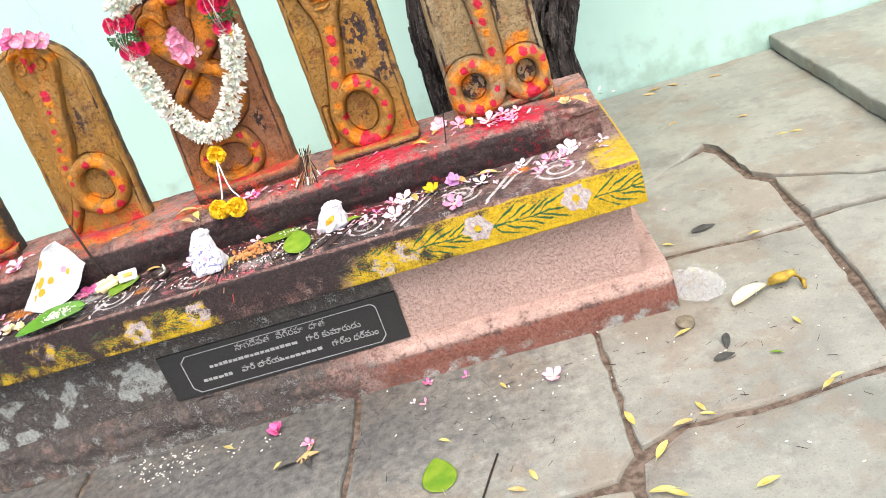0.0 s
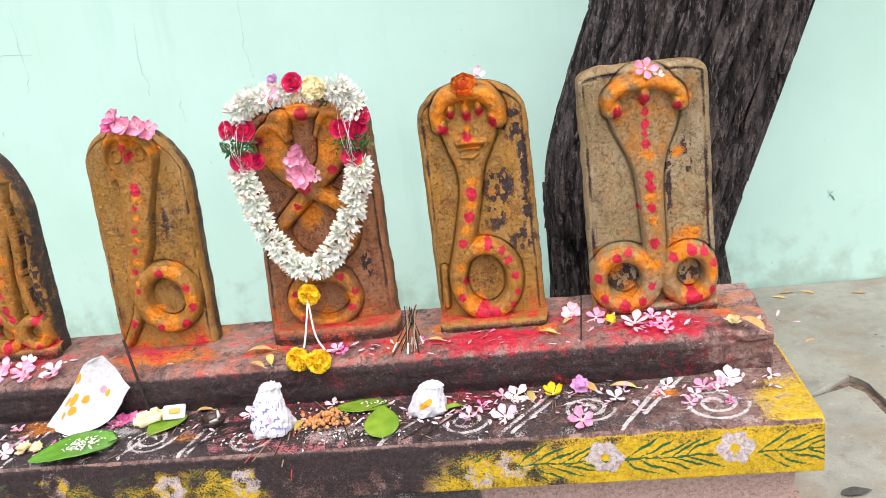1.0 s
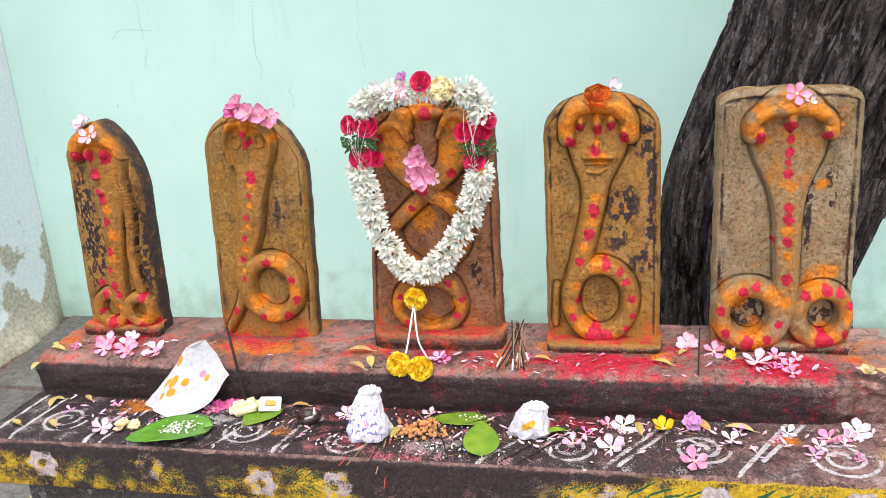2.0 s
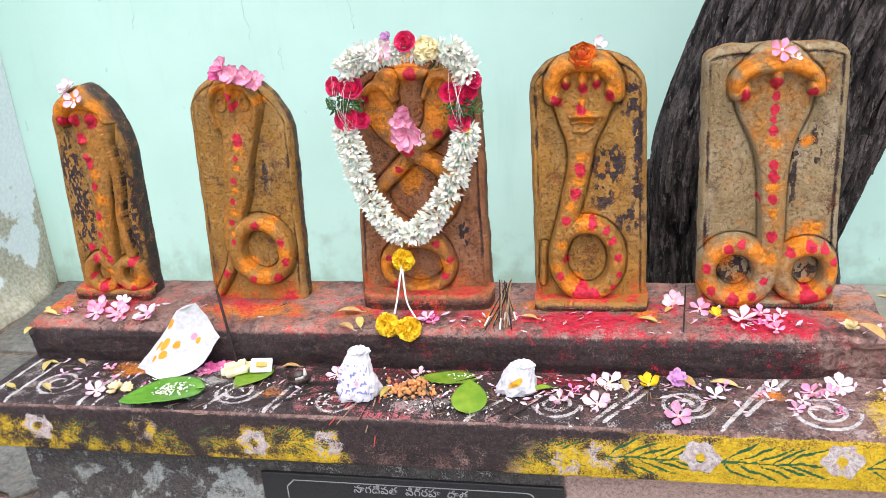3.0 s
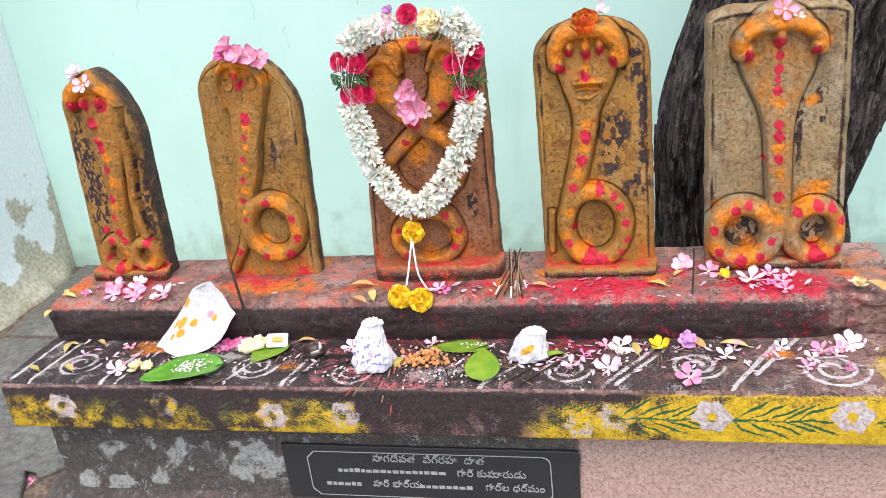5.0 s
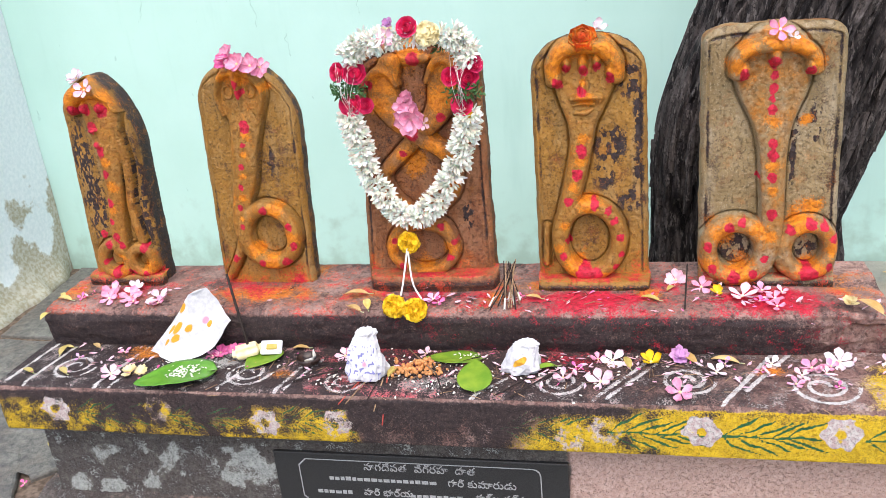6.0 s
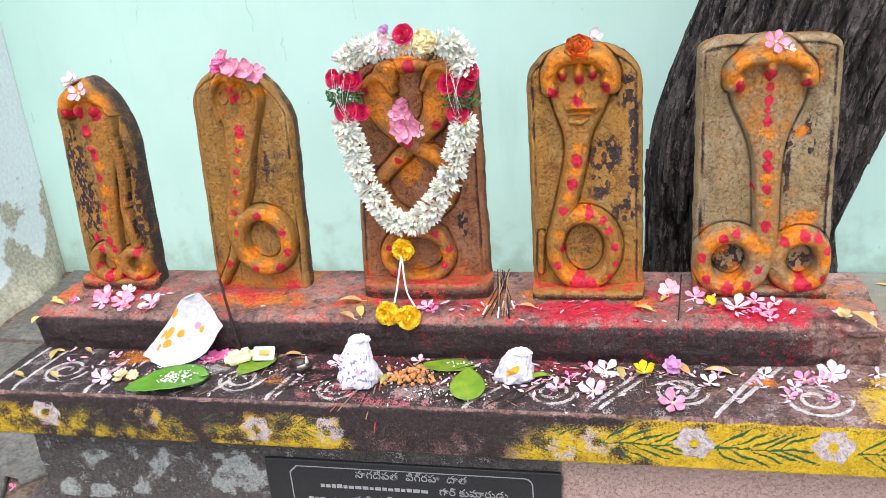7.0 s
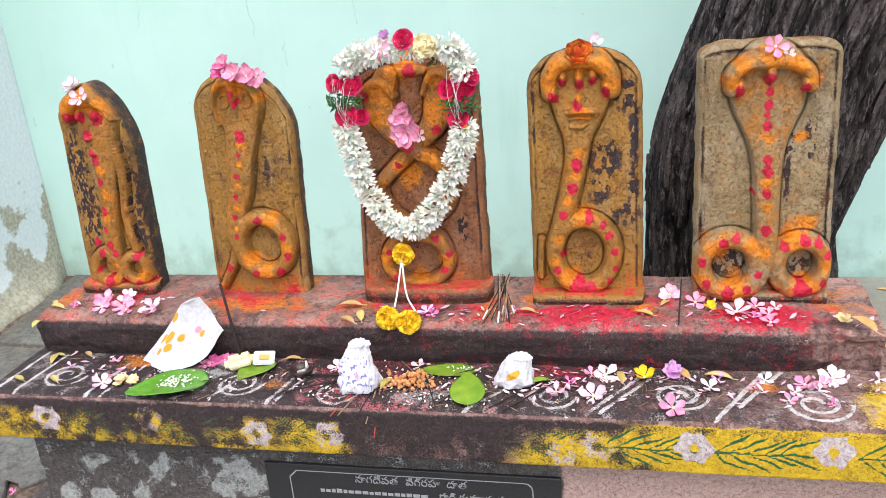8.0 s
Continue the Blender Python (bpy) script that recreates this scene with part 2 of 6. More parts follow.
n = Nodes("flagstone")
_rand = n.t.nodes.new("ShaderNodeObjectInfo").outputs["Random"]
_f, _g, _h = n.noise(4.0, 6, 0.6), n.noise(190, 5, 0.7), n.noise(24, 7, 0.7, off=2.0)
_c = n.mix(n.ramp(_f, 0.38, 0.62), (0.235, 0.238, 0.205), (0.335, 0.334, 0.286))
_c = n.mix(n.math("MULTIPLY", _rand, 0.40), _c, (0.40, 0.37, 0.31))
_c = n.mix(n.math("MULTIPLY", n.ramp(n.noise(3.1, 6, 0.65, off=7.0), 0.50, 0.57), 0.5), _c, (0.29, 0.225, 0.165))
_c = n.mix(n.math("MULTIPLY", n.ramp(n.noise(7.0, 6, 0.7, off=12.0), 0.54, 0.70), 0.4), _c, (0.13, 0.105, 0.10))
_c = n.mix(n.math("MULTIPLY", n.ramp(_h, 0.50, 0.66), 0.32), _c, (0.145, 0.14, 0.13))
_c = n.mix(n.math("MULTIPLY", n.ramp(_h, 0.44, 0.34), 0.3), _c, (0.50, 0.485, 0.44))
_c = n.mix(n.math("MULTIPLY", n.ramp(_g, 0.55, 0.66), 0.42), _c, (0.11, 0.105, 0.10))
_sep = n.t.nodes.new("ShaderNodeSeparateXYZ")
n.put(_sep.inputs[0], n.pos)
# stones darken towards the platform front and to the left, broken by noise
_near_left = n.math("MULTIPLY", n.ramp(_sep.outputs["X"], 0.95, 0.1), n.ramp(_sep.outputs["Y"], -0.85, -0.45))
_c = n.mix(n.worn(n.math("MULTIPLY", _near_left, 0.62), n.noise(42, 7, 0.75, off=21.0), 1.6, 1.3), _c, (0.075, 0.072, 0.072))
n.bump(n.math("ADD", _h, n.math("MULTIPLY", _g, 0.5)), 0.7, 0.006)
M_FLAG = n.done(_c, n.math("MULTIPLY_ADD", _h, -0.3, 0.75), 0.4)

M_CRACK = plain("crack_in_paint", (0.37, 0.58, 0.50), (0.45, 0.68, 0.60), 90, 0.9, 0.1, 0.2)
M_EARTH = plain("joint_mortar", (0.09, 0.066, 0.050), (0.23, 0.172, 0.135), 60, 0.95, 0.1, 0.8)
M_PLAQUE = plain("black_granite", (0.013, 0.013, 0.014), (0.042, 0.042, 0.042), 420, 0.42, 0.5, 0.05)
M_ENGRAVE = plain("engraved_line", (0.28, 0.29, 0.29), (0.46, 0.46, 0.46), 300, 0.8, 0.2, 0.1)
M_PINK = plain("pink_petal", (0.74, 0.22, 0.37), (0.82, 0.44, 0.56), 70, 0.55, 0.3, 0.15, 0.35, 0.1)
M_PALE = plain("pale_petal", (0.78, 0.42, 0.53), (0.84, 0.64, 0.70), 70, 0.55, 0.3, 0.15, 0.2, 0.1)
M_MAGENTA = plain("magenta_petal", (0.72, 0.10, 0.32), (0.80, 0.22, 0.45), 70, 0.55, 0.3, 0.15, 0.35, 0.1)
M_LILAC = plain("lilac_petal", (0.62, 0.30, 0.60), (0.75, 0.45, 0.70), 70, 0.55, 0.3, 0.15, 0.3, 0.1)
M_WHITE = plain("white_petal", (0.84, 0.84, 0.72), (0.92, 0.92, 0.86), 80, 0.5, 0.3, 0.1, 0.12, 0.3)
M_BLUSH = plain("blush_petal", (0.80, 0.60, 0.67), (0.86, 0.78, 0.81), 70, 0.55, 0.3, 0.15, 0.2, 0.15)
M_ROSE = plain("red_petal", (0.62, 0.010, 0.08), (0.78, 0.05, 0.17), 60, 0.5, 0.3, 0.2, 0.5)
M_ORANGE_ROSE = plain("orange_petal", (0.80, 0.10, 0.03), (0.90, 0.33, 0.04), 50, 0.55, 0.3, 0.2, 0.5)
M_MARIGOLD = plain("marigold_petal", (0.80, 0.48, 0.010), (0.88, 0.60, 0.03), 60, 0.6, 0.3, 0.2, 0.4)
M_CREAM = plain("cream_petal", (0.80, 0.66, 0.32), (0.86, 0.78, 0.52), 60, 0.6, 0.3, 0.2, 0.3)
M_SPRIG = plain("sprig_leaf", (0.03, 0.09, 0.025), (0.06, 0.15, 0.04), 60, 0.55, 0.35, 0.2, 0.5)
M_BETEL = plain("betel_leaf", (0.07, 0.24, 0.015), (0.13, 0.34, 0.03), 35, 0.38, 0.5, 0.3, 0.2)
M_BETEL_YELLOW = plain("yellowing_leaf", (0.12, 0.25, 0.018), (0.23, 0.34, 0.03), 30, 0.42, 0.45, 0.3, 0.2)
M_YELLOWLEAF = plain("yellow_leaf", (0.50, 0.39, 0.09), (0.62, 0.51, 0.20), 45, 0.6, 0.3, 0.3, 0.3)
M_DRYLEAF = plain("dry_leaf", (0.48, 0.30, 0.10), (0.60, 0.42, 0.20), 45, 0.75, 0.2, 0.4, 0.4)
M_DARKLEAF = plain("dark_leaf", (0.05, 0.05, 0.045), (0.09, 0.085, 0.075), 45, 0.6, 0.3, 0.3)
M_STEM = plain("flower_stem", (0.38, 0.42, 0.22), (0.5, 0.5, 0.3), 90, 0.7, 0.3, 0.2)
M_STRING = plain("white_string", (0.72, 0.70, 0.66), (0.82, 0.80, 0.78), 400, 0.9, 0.1, 0.2)
M_STICK = plain("incense_stick", (0.025, 0.02, 0.02), (0.06, 0.045, 0.04), 300, 0.9, 0.1, 0.3)
M_BAMBOO = plain("bamboo_stick", (0.20, 0.12, 0.07), (0.42, 0.28, 0.17), 300, 0.8, 0.2, 0.3, 0.6)
M_REDSTICK = plain("red_dyed_stick", (0.40, 0.05, 0.05), (0.5, 0.12, 0.08), 300, 0.8, 0.2, 0.3)
M_RICE = plain("rice_grain", (0.72, 0.70, 0.62), (0.82, 0.80, 0.76), 200, 0.6, 0.3, 0.1, 0.2)
M_GRAM = plain("chickpea", (0.50, 0.20, 0.06), (0.68, 0.34, 0.14), 220, 0.65, 0.3, 0.4, 0.35)
M_CLAY = plain("oil_blackened_clay", (0.02, 0.013, 0.011), (0.055, 0.03, 0.022), 120, 0.35, 0.5, 0.3)
M_WICK = plain("cotton_wick", (0.70, 0.66, 0.55), (0.80, 0.77, 0.70), 200, 0.9, 0.1, 0.2)
M_BANANA = plain("banana_flesh", (0.70, 0.56, 0.36), (0.80, 0.68, 0.50), 60, 0.7, 0.3, 0.4)
M_PEEL = plain("banana_peel", (0.30, 0.17, 0.03), (0.58, 0.40, 0.06), 50, 0.6, 0.3, 0.4)
M_MUD = plain("mud_clod", (0.16, 0.13, 0.09), (0.26, 0.22, 0.16), 80, 0.95, 0.1, 0.8)

n = Nodes("stained_paper")
_f, _g = n.noise(34, 4, 0.5), n.noise(120, 4)
_c = n.mix(n.ramp(_g, 0.3, 0.7), (0.56, 0.55, 0.58), (0.70, 0.69, 0.71))
_c = n.mix(n.worn(n.attr("turm"), _f, 1.4, 5.0), _c, (0.66, 0.33, 0.03))
_c = n.mix(n.worn(n.attr("kum"), _f, 1.3, 5.0), _c, (0.75, 0.30, 0.42))
_c = n.mix(n.worn(n.attr("ink"), _g, 0.8, 5.0), _c, (0.20, 0.20, 0.45))
n.bump(_g, 0.3, 0.003)
M_PAPER = n.done(_c, 0.7, 0.25)

n = Nodes("clear_film")
n.b.inputs["Transmission Weight"].default_value = 0.0
n.b.inputs["Alpha"].default_value = 0.32
_f = n.noise(50, 4)
M_FILM = n.done(n.mix(n.ramp(_f, 0.4, 0.6), (0.75, 0.75, 0.76), (0.82, 0.80, 0.82)), 0.22, 0.6)

# ---------------------------------------------------------------- setting
ground_bm = bmesh.new()
bmesh.ops.create_grid(ground_bm, x_segments=2, y_segments=2, size=60)
for v in ground_bm.verts:
    v.co.z = -0.012
ground = part("ground", ground_bm, M_EARTH, None)
tagged(ground, "bare earth and mortar under worn grey paving stones", "ground", kind="structure")

wall_back = part("wall_north", box_bm(-2.2, 1.31, -0.1, 7.0, 1.53, 3.0, 0.0), M_WALL, None)
tagged(wall_back, "mint green painted plaster wall with faint damp streaks", "wall", kind="structure")


def wall_cracks():
    for k, rows in enumerate((((-0.905, 1.20), (-0.912, 1.02), (-0.900, 0.98), (-0.905, 0.93)), ((-1.35, 1.25), (-1.34, 1.05), (-1.36, 0.98)), ((-0.80, 0.90), (-0.795, 0.85), (-0.79, 0.82)), ((-1.30, 1.12), (-1.42, 1.13), (-1.47, 1.10)),
                              ((0.30, 0.62), (0.31, 0.55), (0.305, 0.48)), ((-0.52, 1.22), (-0.525, 1.05), (-0.51, 0.95)), ((1.44, 0.335), (1.452, 0.305)))):
        rnd = random.Random(k)
        line = [(x + rnd.uniform(-0.006, 0.006), 1.3105, z) for x, z in spline(rows, 14)]
        wide = 0.006 if k == 6 else 0.0022
        dress(new("hairline_crack", tube_mesh("hairline_crack", line, [wide * rnd.uniform(0.4, 1.0) for _ in line], 5)), M_CRACK, wall_back)


wall_cracks()


def whitewashed_wall():
    ys, zs = np.linspace(1.308, 0.45, 60), np.linspace(-0.05, 3.0, 150)
    y, z = np.meshgrid(ys, zs, indexing="ij")
    x = -1.93 + 0.006 * fbm(y * 6, z * 6, 0, 3) + 0.075 * sstep(1.32, 1.12, y) * np.exp(-np.maximum(z, 0) / 0.06) * (0.6 + 0.8 * fbm(y * 9, z * 3, 1, 5))
    front = np.stack([x, y, z], -1).reshape(-1, 3)
    nv = len(front)
    back = np.array([(-2.2, 1.308, -0.05), (-2.2, 0.45, -0.05), (-2.2, 0.45, 3.0), (-2.2, 1.308, 3.0)])
    m = len(zs)
    faces = [tuple(f) for f in grid_faces(len(ys), m)]
    faces.append([nv + 1, nv + 2, *range(nv - 1, nv - m - 1, -1)])
    faces.append([nv + 3, nv + 2, *range(nv - 1, -1, -m)])
    faces.append([nv, nv + 1, nv + 2, nv + 3])
    ob = new("wall_west", make_mesh("wall_west", np.vstack([front, back]), faces))
    dress(ob, M_WHITEWASH)
    return tagged(ob, "whitewashed plaster wall peeling to bare mouldy render below", "wall", kind="structure")


whitewashed_wall()


def trunk_edges(z):
    """The two outlines of the leaning trunk in the plane of the wall."""
    lean = np.log1p(np.exp((z - 0.70) / 0.05)) * 0.05
    left = 0.455 + 0.40 * lean - 0.22 * np.maximum(0.4 - z, 0) ** 1.4
    right = 0.755 + 0.365 * np.maximum(z, 0.45) + 0.32 * np.maximum(0.45 - z, 0) ** 1.4
    return left, right


def trunk_point(z, a, out):
    left, right = trunk_edges(z)
    r = (right - left) / 2
    lump = 1 + 0.06 * (fbm(np.cos(a) * 1.5 + 4, np.sin(a) * 1.5, z * 1.6, 11) - 0.5)
    return (left + right) / 2 + (r * lump + out) * np.cos(a), 0.57 + 0.88 * (r * lump + out) * np.sin(a), z + 0 * a


def trunk_of_tree():
    zs, n = np.linspace(-0.05, 3.2, 460), 340
    z, a = np.meshgrid(zs, np.linspace(0, 2 * math.pi, n, endpoint=False), indexing="ij")
    ca, sa = np.cos(a), np.sin(a)
    ridge = np.abs(fbm(ca * 9 + 20, sa * 9 + 20, z * 2.6, 21, 4) - 0.5) * 2
    ridge2 = np.abs(fbm(ca * 26 + 40, sa * 26 + 40, z * 7, 31, 3) - 0.5) * 2
    out = -0.030 * (1 - sstep(0.0, 0.22, ridge)) - 0.014 * (1 - sstep(0.0, 0.30, ridge2)) + 0.002
    verts = np.stack(trunk_point(z, a, out), -1)
    faces = [tuple(f) for f in grid_faces(len(zs), n, wrap=True)] + [tuple(range((len(zs) - 1) * n, len(zs) * n))]
    tree = tagged(new("tree"), "old leaning tree with dark furrowed bark beside the wall", "tree")
    dress(new("trunk", make_mesh("trunk", verts, faces)), M_BARK, tree)
    # raised plates of bark, long and narrow, running along the trunk
    rnd = random.Random(19)
    for k in range(280):
        a0, z0, length, wide = rnd.uniform(math.pi * 0.97, math.pi * 2.06), rnd.uniform(0.42, 1.55), rnd.uniform(0.06, 0.22), rnd.uniform(0.010, 0.024)
        nu, nv, skew, high = 12, 5, rnd.uniform(-0.05, 0.05), rnd.uniform(0.003, 0.008)
        u, v = np.meshgrid(np.linspace(0, 1, nu), np.linspace(-1, 1, nv), indexing="ij")
        w = wide / 2 * np.sin(math.pi * (0.04 + 0.92 * u)) ** 0.5 * (0.7 + 0.6 * fbm(u * 5 + k, v * 0.5, 0, 37))
        ang = a0 + (w * v + 0.012 * (fbm(u * 3 + k, 0 * u, 0, 38) - 0.5)) / 0.26 + skew * u
        rise = high * (1 - np.abs(v) ** 3 * 1.6) * (0.5 + fbm(u * 9 + k, v * 2, 0, 39)) - 0.003
        p = np.stack(trunk_point(z0 + u * length, ang, rise), -1)
        dress(new("bark_plate", make_mesh("bark_plate", p, [tuple(f) for f in grid_faces(nu, nv)], smooth=False)), M_BARK, tree)
    return tree


trunk_of_tree()

# ---------------------------------------------------------------- platform of the shrine
XL, XR = -0.885, 0.897
SLAB, STEP, LIP = 0.422, 0.515, -0.305


def dist_line(x, y, ax, ay, bx, by):
    t = np.clip(((x - ax) * (bx - ax) + (y - ay) * (by - ay)) / ((bx - ax) ** 2 + (by - ay) ** 2), 0, 1)
    return np.hypot(x - ax - t * (bx - ax), y - ay - t * (by - ay))


def extruded(name, profile, x0, x1, step, rough, material, parent, label, coats):
    """A bar along x: a closed section of (y, z) points, with worn surface and coats of paint by place."""
    p = np.array(profile, float)
    q = [p[0]]
    for a, b in zip(p, np.roll(p, -1, 0)):
        k = max(1, int(np.hypot(*(b - a)) / step))
        if min(a[0], b[0]) > 0.12 or max(a[1], b[1]) < 0.0:
            k = 1
        q += [a + (b - a) * t / k for t in range(1, k + 1)]
    q = np.array(q[:-1])
    xs = np.linspace(x0, x1, int((x1 - x0) / step) + 1)
    x, i = np.meshgrid(xs, np.arange(len(q)), indexing="ij")
    y, z = q[i, 0].copy(), q[i, 1].copy()
    d = rough * ((fbm(x * 9, y * 30, z * 30, 41, 5) - 0.5) * 2 + 0.9 * (fbm(x * 70, y * 70, z * 70, 43, 3) - 0.5))
    if name == "foot_course":
        d = d * (1 + 2.2 * sstep(0.35, -0.10, x)) + 0.012 * sstep(0.25, 0.0, x) * (fbm(x * 5, y * 20, z * 30, 49) - 0.5)
    cy, cz = q[:, 0].mean(), q[:, 1].mean()
    ly, lz = np.maximum(np.abs(y - cy), 1e-6), np.maximum(np.abs(z - cz), 1e-6)
    hy, hz = np.ptp(q[:, 0]) / 2, np.ptp(q[:, 1]) / 2
    side = ly / hy > lz / hz
    y2 = y + np.where(side, d * np.sign(y - cy), 0)
    z2 = z + np.where(side, 0, d * np.sign(z - cz) * 0.7)
    if name == "upper_step":
        # the broken corner
        gone = sstep(0.70, 0.80, x + 0.06 * (fbm(z * 30, x * 10, 0, 45) - 0.5)) * (y < -0.08) * sstep(0.518, 0.495, z)
        y2 = y2 + gone * (0.006 + 0.022 * fbm(x * 26, z * 40, 0, 46))
        z2 = z2 - 0.012 * sstep(0.72, 0.86, x) * (y < 0) * (z > 0.49) * fbm(x * 20, y * 20, 0, 47)
    m = len(q)
    verts = np.stack([x, y2, z2], -1).reshape(-1, 3)
    faces = [tuple(f) for f in grid_faces(len(xs), m, wrap=True)]
    faces += [tuple(range(m))[::-1], tuple(range((len(xs) - 1) * m, len(xs) * m))]
    ob = new(name, make_mesh(name, verts, faces, coats(x, y, z)))
    return dress(ob, material, parent, None, label)


platform = tagged(new("shrine_platform"), "stepped stone shrine platform with worn yellow painted edge and soot stains", "platform")


def foot_coats(x, y, z):
    nz = fbm(x * 7, y * 7, z * 7, 51)
    left = 1 - sstep(-0.05, 0.28, x + 0.25 * (nz - 0.5))
    return {"redox": 0.62 * sstep(0.085, 0.06, z) * (1 - 0.85 * left) + 0.1 * (1 - left), "salmon": 0.62 * sstep(0.05, 0.09, z) * (1 - 0.6 * left),
            "lime": 0.46 * sstep(0.04, 0.012, z) * (0.2 + nz) * (1 - left * 0.4) + 0.10 * left, "soot": 0.42 * left * (0.5 + nz), "cement": 0.62 * left * (0.5 + nz)}


def die_coats(x, y, z):
    nz = fbm(x * 6, y * 6, z * 9, 61)
    left = 1 - sstep(0.272, 0.300, x + 0.02 * (nz - 0.5))
    pale = 0
    for px, pz, r in ((-0.745, 0.218, 0.038), (-0.71, 0.228, 0.03), (-0.590, 0.185, 0.05), (-0.405, 0.182, 0.062), (-0.81, 0.140, 0.035), (-0.73, 0.105, 0.035), (-0.56, 0.235, 0.03), (-0.345, 0.19, 0.03), (-0.62, 0.14, 0.03)):
        pale = np.maximum(pale, np.exp(-(((x - px) / r) ** 2 + ((z - pz) / (r * 1.2)) ** 2)))
    rag = fbm(x * 30, y, z * 38, 63, 6)
    flake = sstep(0.46, 0.62, pale * 0.62 + 1.5 * (rag - 0.42) * sstep(0.05, 0.5, pale))
    return {"salmon": 0.95 * (1 - left), "soot": 0.46 * left * (1 - 0.6 * flake) * (0.6 + 0.8 * rag), "lime": 0.58 * flake * left + 0.30 * left * rag, "cement": 0.9 * left}


FLOWERS = ((-0.754, 0.370, 0.80), (-0.521, 0.378, 0.38), (-0.291, 0.353, 0.66), (-0.142, 0.355, 0.58), (0.126, 0.354, 0.3), (0.300, 0.345, 0.45),
           (0.358, 0.362, 0.45), (0.522, 0.366, 0.95), (0.747, 0.372, 1.0))
SPRAYS = ((-0.86, 1, 0.35), (-0.71, 1, 0.75), (-0.50, 1, 0.75), (-0.27, 1, 0.7), (0.17, 1, 0.6), (0.365, 1, 0.95), (0.555, 1, 1.0), (0.785, 1, 0.9))
RULES = ((-0.868, -0.285, -0.852, -0.112), (-0.822, -0.300, -0.800, -0.142), (-0.655, -0.302, -0.618, -0.117), (-0.622, -0.300, -0.582, -0.160),
         (-0.385, -0.296, -0.346, -0.189), (-0.262, -0.296, -0.236, -0.193), (-0.245, -0.290, -0.205, -0.180), (0.122, -0.300, 0.186, -0.225),
         (0.341, -0.297, 0.435, -0.165), (0.365, -0.290, 0.452, -0.172), (0.558, -0.302, 0.660, -0.130), (0.603, -0.255, 0.692, -0.125))
SPIRALS = ((-0.745, -0.225, 0.052), (-0.345, -0.235, 0.05), (-0.135, -0.255, 0.045), (0.275, -0.240, 0.048), (0.505, -0.225, 0.05), (0.730, -0.236, 0.060))


